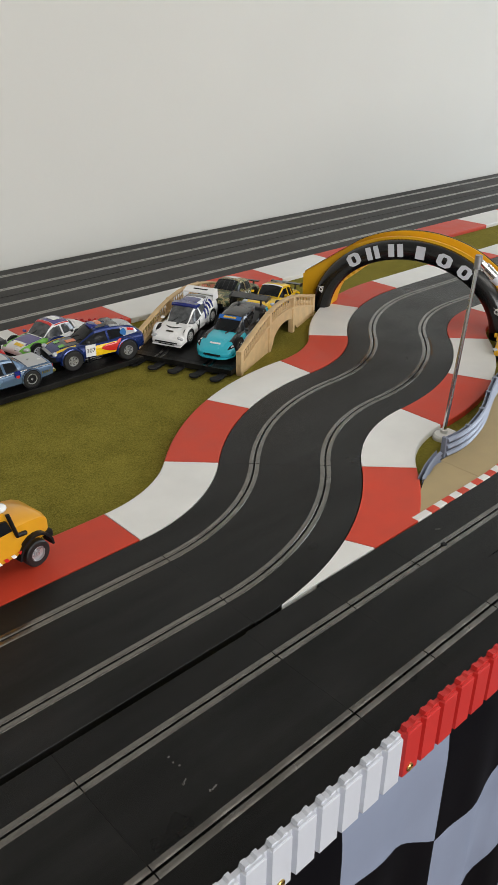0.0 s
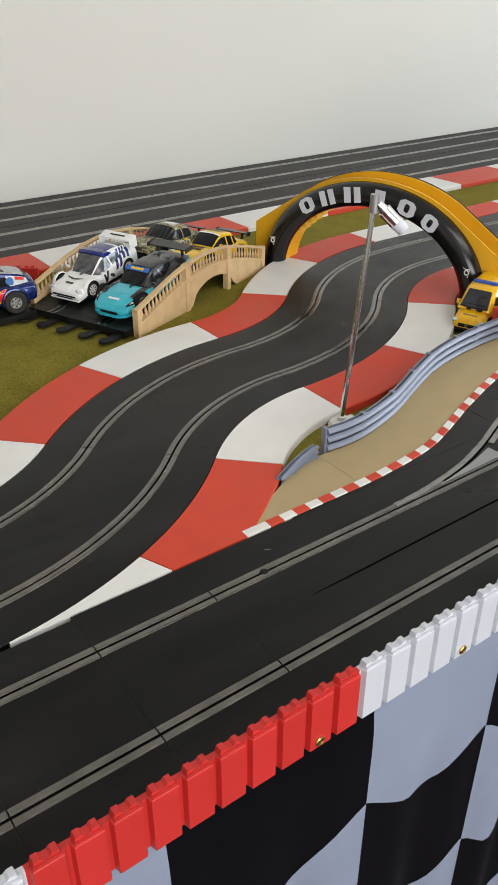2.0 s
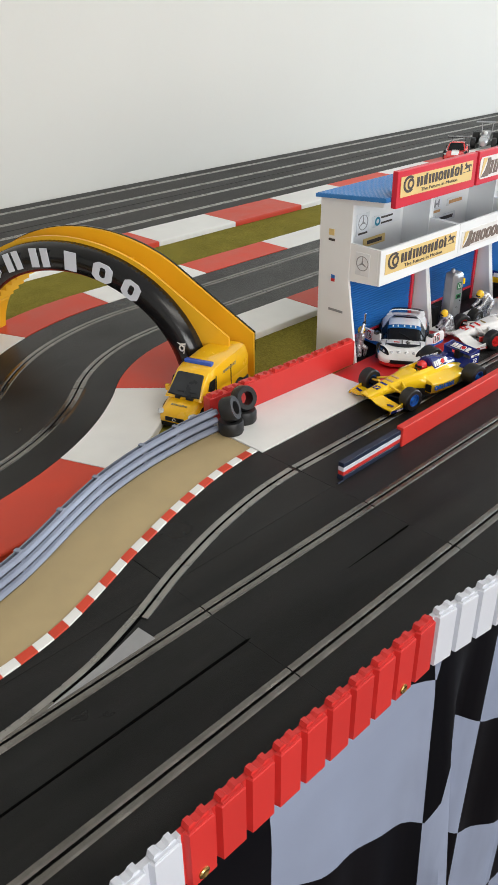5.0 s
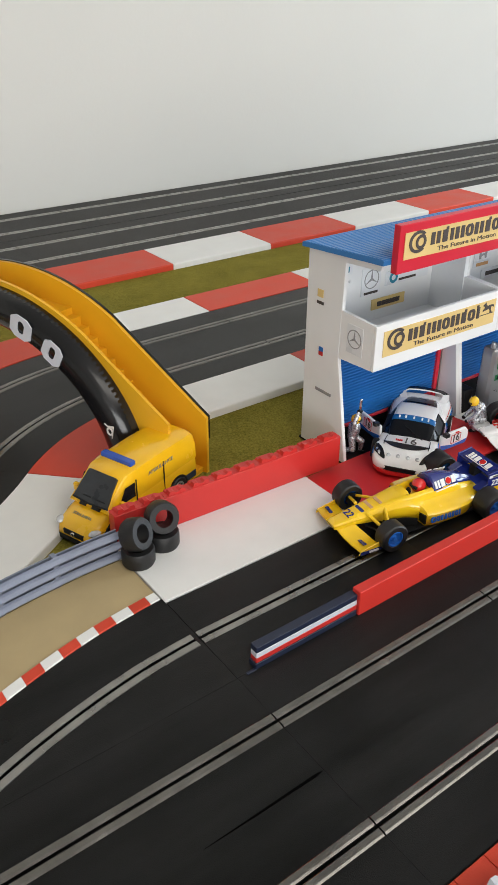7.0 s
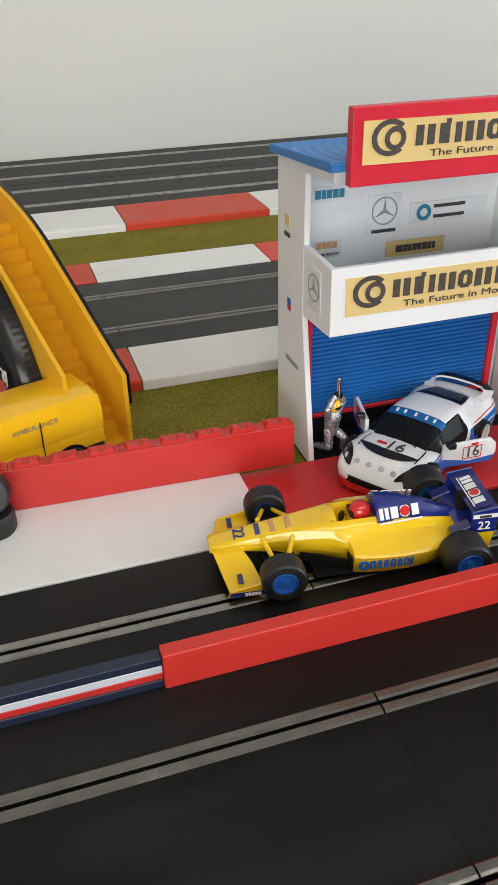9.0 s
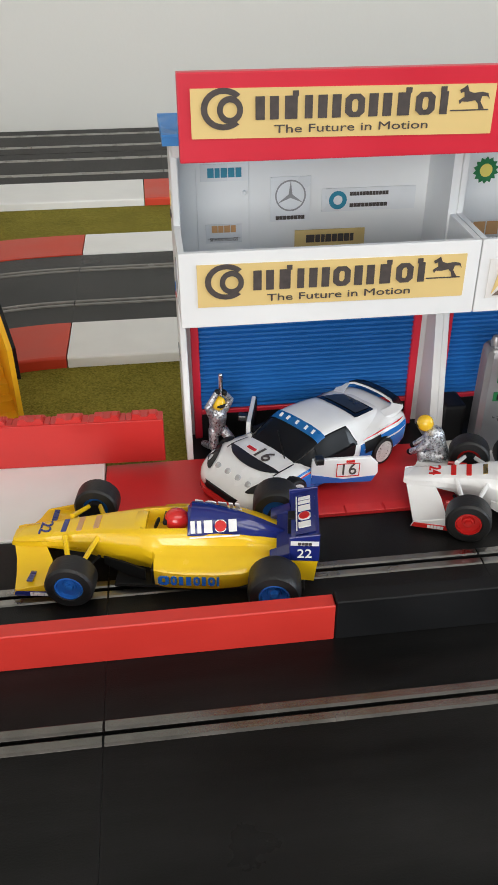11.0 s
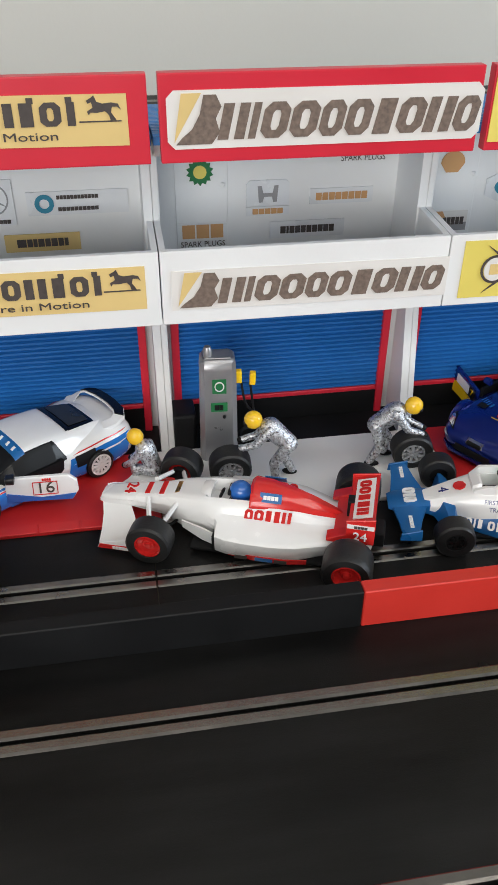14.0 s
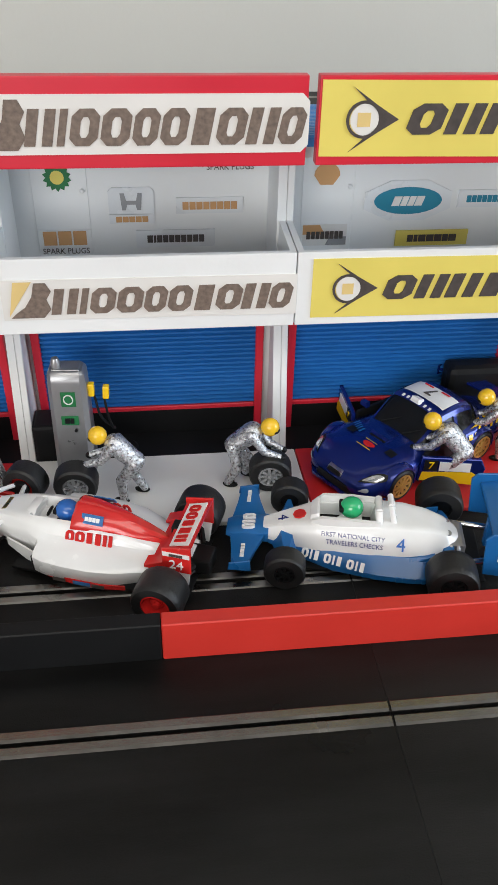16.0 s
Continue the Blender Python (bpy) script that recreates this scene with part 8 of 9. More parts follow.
    return BR @ Matrix.Translation((u, v, z + 0.0006)) @ Matrix.Rotation(math.pi, 4, "Z") @ Matrix.Rotation(radians(slope), 4, "Y")


TOP_SALOON = [(-0.36, 0.70, 0.55, 0.60), (-0.30, 0.80, 0.55, 0.80), (-0.22, 0.86, 0.55, 0.95), (-0.10, 0.88, 0.54, 1.0), (0.0, 0.88, 0.54, 0.985), (0.05, 0.88, 0.52, 0.90), (0.12, 0.88, 0.50, 0.70), (0.17, 0.84, 0.46, 0.54), (0.185, 0.75, 0.44, 0.50)]
GROUP_B = [(-0.5, 0.80, 0.26, 0.62), (-0.48, 0.92, 0.17, 0.78), (-0.40, 0.98, 0.13, 0.82), (-0.25, 1.0, 0.12, 0.74), (-0.05, 0.95, 0.12, 0.62), (0.10, 0.94, 0.12, 0.57), (0.28, 0.99, 0.12, 0.53), (0.38, 0.98, 0.12, 0.47), (0.45, 0.93, 0.12, 0.41), (0.49, 0.85, 0.14, 0.33), (0.5, 0.72, 0.18, 0.27)]
GROUP_B_TOP = [(-0.46, 0.60, 0.60, 0.80), (-0.34, 0.74, 0.60, 0.90), (-0.20, 0.84, 0.56, 0.97), (-0.06, 0.86, 0.52, 1.0), (0.02, 0.86, 0.50, 0.97), (0.08, 0.86, 0.50, 0.85), (0.15, 0.85, 0.48, 0.66), (0.20, 0.80, 0.44, 0.53), (0.215, 0.70, 0.42, 0.48)]
ENDURANCE = [(-0.5, 0.78, 0.26, 0.62), (-0.48, 0.92, 0.16, 0.70), (-0.40, 1.0, 0.12, 0.74), (-0.28, 1.0, 0.10, 0.72), (-0.10, 0.93, 0.10, 0.60), (0.08, 0.92, 0.10, 0.56), (0.22, 0.99, 0.10, 0.59), (0.32, 1.0, 0.10, 0.57), (0.40, 0.96, 0.10, 0.48), (0.46, 0.86, 0.10, 0.38), (0.49, 0.70, 0.11, 0.28), (0.5, 0.55, 0.13, 0.22)]
ENDURANCE_TOP = [(-0.44, 0.42, 0.60, 0.72), (-0.32, 0.62, 0.58, 0.84), (-0.18, 0.76, 0.55, 0.96), (-0.06, 0.80, 0.52, 1.0), (0.01, 0.80, 0.50, 0.985), (0.07, 0.79, 0.50, 0.87), (0.13, 0.77, 0.48, 0.72), (0.19, 0.68, 0.44, 0.56), (0.205, 0.60, 0.42, 0.50)]
M_CLEARWIN = mat("clear_window", (0.085, 0.09, 0.095), 0.10, vary=0.5, scale=120)


def roof_scoop(c, x, w, z, material):
    """A shallow curved visor across the front of a roof."""
    return part("roof_scoop", hull([[(x + dx - 0.0030 * abs(y / w) ** 2, y, z - 0.0028 * abs(y / w) ** 2.5 + dz) for dx, dz in ((0.0080, 0.0), (0.0088, 0.0026), (0.0060, 0.0048), (-0.0020, 0.0044), (-0.0080, 0.0004))] for y in [w * (k / 6 - 1) for k in range(13)]]), material, c.ob, "dark blue roof scoop", True)


def group_b():
    c = car("rally_coupe", "white toy rally coupe with navy roof scoop and slanted stripes", on_bridge(0.074, 0.125), 0.122, 0.0560, 0.0410, GROUP_B)
    c.body(P_WHITE, "white body")
    top = c.glasshouse(GROUP_B_TOP, P_WHITE, (-0.30, -0.01), -0.20, (-0.07,), M_CLEARWIN)
    for s in (1, -1):
        part("seat", hull([[(0.006 - 0.010 * t, s * (0.0085 + w * y), 0.0215 + 0.0150 * t) for w, y in ((0.0048, -1), (0.0048, -0.4), (0.0048, 0.4), (0.0048, 1))] + [(0.0015 - 0.010 * t, s * (0.0085 + 0.0040 * y), 0.0215 + 0.0150 * t) for y in (1, -1)] for t in (0.0, 0.4, 0.8, 1.0)]), P_WHITE, c.ob, "pale seat behind the windscreen", True)
    roof_scoop(c, -0.0050, 0.0205, 0.0395, P_DBLUE)
    top.patch(-0.26 * c.L, -0.10 * c.L, -0.30, 0.30, P_DBLUE, "roof_stripe", "navy roof panel", lift=0.0008)
    for k in range(4):
        c.both(-0.047 + 0.0075 * k, -0.0425 + 0.0075 * k, 0.24, 0.66, P_DBLUE, "slanted_stripe", "dark blue slanted stripe", skew=0.008)
        top.both(-0.050 + 0.0065 * k, -0.0465 + 0.0065 * k, 0.45, 0.95, P_DBLUE, "slanted_stripe", "dark blue slanted stripe", skew=0.005, lift=0.0009)
    for x in (0.000, 0.008):
        c.both(x, x + 0.0035, 0.46, 0.84, P_BLACK, "door_figure", "black slanted door figure", skew=(0.006 if x < 0.004 else -0.002))
    for s in (1, -1):
        part("tail_fin", prism([(-0.0620, 0.0290), (-0.0460, 0.0300), (-0.0470, 0.0405), (-0.0620, 0.0430)], s * 0.0245, s * 0.0262, axis="y", bevel=0.0006), P_WHITE, c.ob, "upright white wing end")
    part("rear_spoiler", hull([[(-0.0475, y, 0.0392), (-0.0480, y, 0.0412), (-0.0625, y, 0.0436), (-0.0625, y, 0.0420)] for y in (-0.0256, -0.012, 0.0, 0.012, 0.0256)]), P_WHITE, c.ob, "broad white rear wing", True)
    part("wing_slot", box(-0.0570, -0.0545, -0.0120, 0.0120, 0.0420, 0.0431, 0.0003), M_MATTBLK, c.ob)
    c.bow(0.0400, 0.006, 0.16, 0.0030, P_BLACK, "bonnet_vent", "black bonnet vent")
    c.spot(0.0260, 0.02, 0.0026, 0.030, 0, P_BLACK, "bonnet_badge")
    blocks([0.0020] * 5, 0.0026, M_INK, c.ob, at(0.0470, 0, c.surf(0.047, 0).z + 0.0008) @ Matrix.Rotation(radians(17), 4, "Y") @ Matrix.Rotation(math.pi / 2, 4, "Z"))
    for u in (0.30, 0.43):
        c.lamp(0.0560, u, 0.0024, 0.0034)
    c.both(0.0300, 0.0400, 0.33, 0.36, P_RED, "bonnet_mark")
    c.grille(0.0080, 0.0102, 0.66)
    part("lower_intake", box(0.0560, 0.0612, -0.0130, 0.0130, 0.0054, 0.0070, 0.0004), M_MATTBLK, c.ob)
    part("front_lip", box(0.0480, 0.0618, -0.0235, 0.0235, 0.0032, 0.0050, 0.0008), P_WHITE, c.ob)
    c.wheels(0.0370, -0.0350, 0.0108, 0.0090, P_WHITE, 8)
    c.flares((0.0370, -0.0350), 0.0120, 0.0110, P_WHITE, 0.0010, 0.0010)
    c.mirror(0.0150, 0.0222, P_WHITE)


def gt_turquoise():
    c = car("race_coupe", "turquoise and black toy endurance racing coupe with tall wing", on_bridge(0.076, 0.047), 0.142, 0.0620, 0.0365, ENDURANCE)
    L = c.L
    c.body(P_TURQ, "turquoise body")
    c.patch(-0.47 * L, 0.13 * L, -0.42, 0.42, P_BLACK, "deck_panel", "black deck and scuttle", n=18)
    c.both(0.12 * L, 0.36 * L, 0.22, 0.40, P_BLACK, "bonnet_edge", "black bonnet edge", n=10, skew=-0.004)
    c.both(-0.40 * L, 0.10 * L, 0.42, 0.66, P_BLACK, "upper_flank", "black upper flank", n=12)
    c.both(-0.44 * L, 0.30 * L, 0.62, 0.70, P_WHITE, "side_line", "white side line", n=14, skew=-0.006, lift=0.0008)
    c.glasshouse(ENDURANCE_TOP, P_BLACK, (-0.24, 0.005), -0.22, (-0.06,))
    bar = part("sun_strip", box(-0.0175, 0.0175, -0.0032, 0.0032, -0.0003, 0.0006), P_BLUE, c.ob, "blue windscreen strip")
    bar.matrix_local = at(0.0068, 0, 0.0344) @ Matrix.Rotation(radians(33), 4, "Y") @ Matrix.Rotation(math.pi / 2, 4, "Z")
    blocks([0.0024] * 6, 0.0030, P_YELLOW, bar, at(0, 0, 0.0008), gap=0.3, slant=0.3)
    c.patch(0.044, 0.054, -0.46, -0.30, P_WHITE, "number_panel", "white number panel", lift=0.0009)
    lettering("9", 0.0095, M_INK, c.ob, at(0.0492, -0.0195, c.surf(0.0492, -0.38).z + 0.0016) @ Matrix.Rotation(radians(16), 4, "Y") @ Matrix.Rotation(math.pi / 2, 4, "Z"), "number", thick=0.0002)
    for s in (1, -1):
        c.spot(0.0560, s * 0.42, 0.0085, s * 0.085, -s * 9.0, M_GLOSSBLK, "headlight", "dark swept headlight")
        c.spot(0.0575, s * 0.40, 0.0028, s * 0.030, 0, M_LAMP, "headlight_lens", lift=0.0010)
        c.spot(0.0535, s * 0.45, 0.0022, s * 0.026, 0, M_CHROME, "headlight_lens", lift=0.0010)
    c.spot(0.0300, 0.05, 0.0040, 0.020, 0, P_BLACK, "bonnet_vent")
    part("splitter", hull([[(x, y, z) for y, z in ((-w, 0.0018), (-w, 0.0044), (w, 0.0044), (w, 0.0018))] for x, w in ((0.0480, 0.0305), (0.0600, 0.0290), (0.0700, 0.0225), (0.0745, 0.0130))]), P_TURQ, c.ob, "turquoise splitter", True)
    part("mouth", hull([[(x, y, z) for y, z in ((-w, 0.0050), (-w * 0.92, 0.0076), (w * 0.92, 0.0076), (w, 0.0050))] for x, w in ((0.0620, 0.0190), (0.0700, 0.0160), (0.0722, 0.0110))]), M_MATTBLK, c.ob, "black front mouth", True)
    blocks([0.003] * 5, 0.0026, P_WHITE, c.ob, at(0.0580, 0, c.surf(0.0580, 0).z + 0.0008) @ Matrix.Rotation(radians(24), 4, "Y") @ Matrix.Rotation(math.pi / 2, 4, "Z"))
    c.spoiler(-0.0630, 0.0378, 0.060, 0.015, P_BLACK, 0.014)
    c.wheels(0.0430, -0.0410, 0.0112, 0.0100, P_SILVER, 8)
    c.mirror(0.0180, 0.0240, P_BLACK)


def camo_car():
    c = car("stock_car", "camouflage-painted toy stock car", on_bridge(0.222, 0.125), 0.142, 0.0580, 0.0400, SALOON)
    c.body(M_CAMO, "camouflage body")
    top = c.glasshouse(TOP_SALOON, M_CAMO, (-0.20, 0.02), -0.22, (-0.09,))
    for y in (-0.20, -0.07, 0.07, 0.20):
        part("screen_bar", tube(top.surf(0.022 * c.L, y, 0.0006), top.surf(0.165 * c.L, y * 1.3, 0.0006), 0.0005, 0.0005, 6), P_BLACK, c.ob)
    c.grille(0.0060, 0.0110, 0.8)
    part("front_lip", box(0.055, 0.0720, -0.026, 0.026, 0.0030, 0.0062, 0.0008), M_MATTBLK, c.ob)
    top.patch(-0.15 * c.L, -0.03 * c.L, -0.22, 0.22, P_WHITE, "roof_panel", "pale roof number panel", lift=0.0008)
    for x in (-0.018, -0.004):
        c.spot(x, 0.62, 0.0062, 0.13, 0, P_WHITE, "door_figure", "white door figure")
        c.spot(x, -0.62, 0.0062, -0.13, 0, P_WHITE, "door_figure", "white door figure")
        c.spot(x, 0.62, 0.0030, 0.07, 0, M_CAMO, "door_figure", lift=0.0008)
        c.spot(x, -0.62, 0.0030, -0.07, 0, M_CAMO, "door_figure", lift=0.0008)
    c.spoiler(-0.0660, 0.0300, 0.050, 0.006, P_BLACK, 0.005, False)
    c.wheels(0.0430, -0.0410, 0.0110, 0.0095, M_MATTBLK, 0)
    c.mirror(0.0150, 0.0250, M_CAMO)


def yellow_saloon():
    c = car("touring_saloon", "yellow toy touring saloon with black lettering shapes", on_bridge(0.222, 0.047), 0.130, 0.0560, 0.0410, SALOON)
    c.body(P_YELLOW, "yellow body")
    top = c.glasshouse(TOP_SALOON, P_YELLOW, (-0.22, 0.015), -0.26, (-0.07, -0.19))
    blocks([0.0028] * 8, 0.0032, M_INK, c.ob, at(0.0340, 0, c.surf(0.034, 0).z + 0.0008) @ Matrix.Rotation(radians(8), 4, "Y") @ Matrix.Rotation(math.pi / 2, 4, "Z"), slant=0.3)
    blocks([0.0036] * 7, 0.0042, M_INK, c.ob, at(0.0430, 0, c.surf(0.043, 0).z + 0.0010) @ Matrix.Rotation(radians(11), 4, "Y") @ Matrix.Rotation(math.pi / 2, 4, "Z"), slant=0.3)
    for k in range(3):
        top.patch((-0.17 + 0.05 * k) * c.L, (-0.15 + 0.05 * k) * c.L, -0.24, 0.24, M_BROWNINK, "roof_print", lift=0.0008)
    top.patch(0.018 * c.L, 0.034 * c.L, -0.42, 0.42, P_WHITE, "sun_strip", "white windscreen strip", n=3, lift=0.0008)
    c.lamp(0.0555, 0.40, 0.0036, 0.0050)
    c.grille(0.0130, 0.0185, 0.36, M_CHROME)
    part("bumper_intake", box(0.058, 0.0656, -0.0200, 0.0200, 0.0050, 0.0090, 0.0008), M_MATTBLK, c.ob)
    c.spoiler(-0.0600, 0.0350, 0.052, 0.009, P_BLACK, 0.009)
    for s in (1, -1):
        blocks([0.0042, 0.0030, 0.0036, 0.0040], 0.0046, M_INK, c.ob, at(0.004, s * 0.0286, 0.0150) @ flank(s), slant=0.2)
    c.wheels(0.0400, -0.0390, 0.0106, 0.0090, M_MATTBLK, 0)
    c.mirror(0.0150, 0.0260, P_YELLOW)


group_b()
gt_turquoise()
camo_car()
yellow_saloon()
STRIP_Z = 0.0036


RAID = [(-0.5, 0.74, 0.36, 0.62), (-0.48, 0.90, 0.28, 0.68), (-0.40, 0.98, 0.26, 0.70), (-0.28, 1.0, 0.26, 0.70), (0.0, 0.97, 0.24, 0.66), (0.16, 0.97, 0.24, 0.64), (0.32, 1.0, 0.26, 0.62), (0.42, 0.94, 0.28, 0.56), (0.475, 0.82, 0.32, 0.48), (0.5, 0.66, 0.36, 0.42)]
RAID_TOP = [(-0.46, 0.66, 0.60, 0.72), (-0.40, 0.76, 0.60, 0.86), (-0.30, 0.82, 0.60, 0.95), (-0.12, 0.86, 0.60, 1.0), (0.02, 0.86, 0.58, 0.985), (0.06, 0.86, 0.56, 0.93), (0.13, 0.86, 0.56, 0.78), (0.20, 0.82, 0.52, 0.64), (0.215, 0.74, 0.50, 0.58)]
P_RAID = paint("car_deep_blue", (0.007, 0.026, 0.150), 0.20, 0.45)


def offroader():
    c = car("rally_offroader", "glossy deep blue toy desert rally off-roader, number 307", stand(0.5545, 0.9270, 170, STRIP_Z), 0.138, 0.0580, 0.0505, RAID)
    L = c.L
    c.body(P_RAID, "glossy deep blue body")
    top = c.glasshouse(RAID_TOP, P_RAID, (-0.30, 0.035), -0.24, (-0.10,))
    top.patch(-0.40 * L, -0.14 * L, -0.40, 0.40, P_SILVER, "roof_panel", "grey-blue roof panel", lift=0.0008, n=10)
    top.patch(-0.10 * L, 0.00 * L, -0.30, 0.10, P_ORANGE, "roof_figure", "orange roof figure", lift=0.0010)
    top.patch(-0.10 * L, 0.00 * L, 0.10, 0.30, P_BLACK, "roof_figure", lift=0.0010)
    top.both(-0.42 * L, -0.24 * L, 0.52, 0.90, P_SILVER, "rear_side_panel", "grey rear side panel", lift=0.0009, skew=-0.004)
    top.both(-0.40 * L, -0.32 * L, 0.54, 0.66, P_RED, "side_mark", lift=0.0012)
    for s in (1, -1):
        top.spot(-0.27 * L, s * 0.70, 0.0050, s * 0.13, 0, P_SKY, "side_badge", "round blue badge", lift=0.0012)
        c.side_text("307", 0.0150, 0.0235, 0.0088, M_INK, s, P_WHITE, 0.0145, 0.0165)
        c.spot(-0.0150, s * 0.66, 0.0140, s * 0.13, -s * 1.6, P_RED, "side_figure", "red shape on the yellow panel", lift=0.0010)
        c.spot(-0.0285, s * 0.55, 0.0045, s * 0.11, 0, P_RED, "side_figure", lift=0.0010)
        part("roof_hatch", hull([[(x, s * (0.0085 + w * y), z) for w, y in ((0.0045, -1), (0.0045, 1))] + [(x, s * (0.0085 + 0.0030 * y), z + h) for y in (1, -1)] for x, z, h in ((-0.0340, 0.0485, 0.0006), (-0.0300, 0.0492, 0.0030), (-0.0180, 0.0500, 0.0030), (-0.0140, 0.0500, 0.0006))]), P_BLACK, c.ob, "small black roof hatch", True)
        part("mud_flap", box(0.0170, 0.0180, s * 0.0270 - 0.0030, s * 0.0270 + 0.0030, 0.0060, 0.0140, 0.0003), M_MATTBLK, c.ob)
    c.both(-0.034, 0.0075, 0.50, 0.86, P_YELLOW, "side_figure", "yellow side panel", n=10)
    c.patch(0.024, 0.052, -0.20, 0.20, P_BLACK, "bonnet_panel", "black bonnet panel", n=10)
    c.patch(0.026, 0.040, -0.06, 0.06, P_ORANGE, "bonnet_figure", lift=0.0008)
    c.both(0.032, 0.060, 0.24, 0.36, P_YELLOW, "bonnet_flash", "yellow bonnet flash", skew=0.004)
    c.both(0.046, 0.054, 0.06, 0.16, P_GREEN, "bonnet_mark", lift=0.0008)
    roof_scoop(c, 0.0000, 0.0110, 0.0490, P_DBLUE)
    c.lamp(0.0635, 0.34, 0.0040, 0.0050)
    part("bumper", hull([[(x, y, z) for y, z in ((-w, 0.0150), (-w, 0.0215), (w, 0.0215), (w, 0.0150))] for x, w in ((0.0560, 0.0265), (0.0660, 0.0240), (0.0715, 0.0170))]), M_MATTBLK, c.ob, "black front bumper", True)
    part("skid_plate", prism([(0.0480, 0.0090), (0.0660, 0.0130), (0.0700, 0.0160), (0.0480, 0.0120)], -0.0140, 0.0140, axis="y"), M_SILVER, c.ob, "silver skid plate")
    part("grille_bar", box(0.0650, 0.0702, -0.0150, 0.0150, 0.0235, 0.0248, 0.0004), M_SILVER, c.ob)
    c.wheels(0.0420, -0.0400, 0.0142, 0.0115, P_SILVER, 6, 0.50, 1.02, 1.08)
    c.flares((0.0420, -0.0400), 0.0152, 0.0150, P_RAID, 0.0020, 0.0014)
    c.mirror(0.0180, 0.0345, P_BLACK)


CLASSIC = [(-0.5, 0.86, 0.28, 0.56), (-0.49, 0.94, 0.22, 0.62), (-0.42, 0.98, 0.19, 0.65), (-0.28, 1.0, 0.17, 0.65), (0.0, 1.0, 0.16, 0.63), (0.25, 1.0, 0.16, 0.61), (0.42, 0.98, 0.17, 0.58), (0.48, 0.94, 0.20, 0.53), (0.5, 0.86, 0.26, 0.46)]
CLASSIC_TOP = [(-0.27, 0.76, 0.58, 0.63), (-0.21, 0.82, 0.58, 0.82), (-0.14, 0.84, 0.58, 0.96), (-0.06, 0.85, 0.58, 1.0), (0.03, 0.85, 0.57, 0.985), (0.06, 0.85, 0.56, 0.92), (0.11, 0.85, 0.55, 0.74), (0.145, 0.82, 0.50, 0.60), (0.155, 0.74, 0.48, 0.55)]


def steel_saloon():
    c = car("classic_saloon", "metallic steel-blue toy classic two-door saloon", stand(0.3960, 0.9230, 178, STRIP_Z), 0.152, 0.0580, 0.0430, CLASSIC)
    L = c.L
    c.body(P_STEEL, "metallic steel-blue body")
    top = c.glasshouse(CLASSIC_TOP, P_STEEL, (-0.15, 0.035), -0.16, (-0.06,))
    top.patch(-0.13 * L, 0.02 * L, -0.34, 0.34, P_SILVER, "roof_panel", "dull grey roof skin", lift=0.0007, n=8)
    c.patch(-0.46 * L, -0.27 * L, -0.34, 0.34, P_SILVER, "boot_lid", "dull grey boot lid", lift=0.0006)
    c.spot(-0.42 * L, 0.12, 0.0026, 0.030, 0, P_WHITE, "boot_badge", lift=0.0010)
    c.both(-0.072, 0.068, 0.90, 0.93, M_CHROME, "trim_strip", "chrome sill trim", n=12, lift=0.0007)
    c.both(-0.074, 0.070, 0.42, 0.445, M_CHROME, "trim_strip", "chrome shoulder trim", n=12, lift=0.0006)
    for k in range(5):
        c.both(-0.0700 + 0.0026 * k, -0.0686 + 0.0026 * k, 0.66, 0.74, M_CHROME, "flank_louvre", "", n=2, skew=0.001, lift=0.0006)
    part("rear_bumper", hull([[(x, y, z) for x, z in ((-0.0745, 0.0125), (-0.0790, 0.0130), (-0.0795, 0.0150), (-0.0785, 0.0165), (-0.0745, 0.0165))] for y in (-0.0265, -0.012, 0.012, 0.0265)]), M_CHROME, c.ob, "chrome rear bumper", True)
    for s in (1, -1):
        part("tail_light", box(-0.0772, -0.0745, s * 0.0180 - 0.0060, s * 0.0180 + 0.0060, 0.0190, 0.0228, 0.0006), M_TAIL, c.ob)
    c.side_text("8", 0.0060, 0.0190, 0.0160, P_WHITE, 1)
    c.side_text("", -0.0240, 0.0235, 0.0, M_INK, 1, P_DBLUE, 0.0080, 0.0080)
    c.spot(-0.0240, 0.60, 0.0024, 0.06, 0, P_RED, "star_mark", lift=0.0012)
    c.wheels(0.0460, -0.0430, 0.0118, 0.0100, P_SILVER, 6, 0.62)
    c.flares((0.0460, -0.0430), 0.0126, 0.0118, P_STEEL, 0.0006, 0.0008)


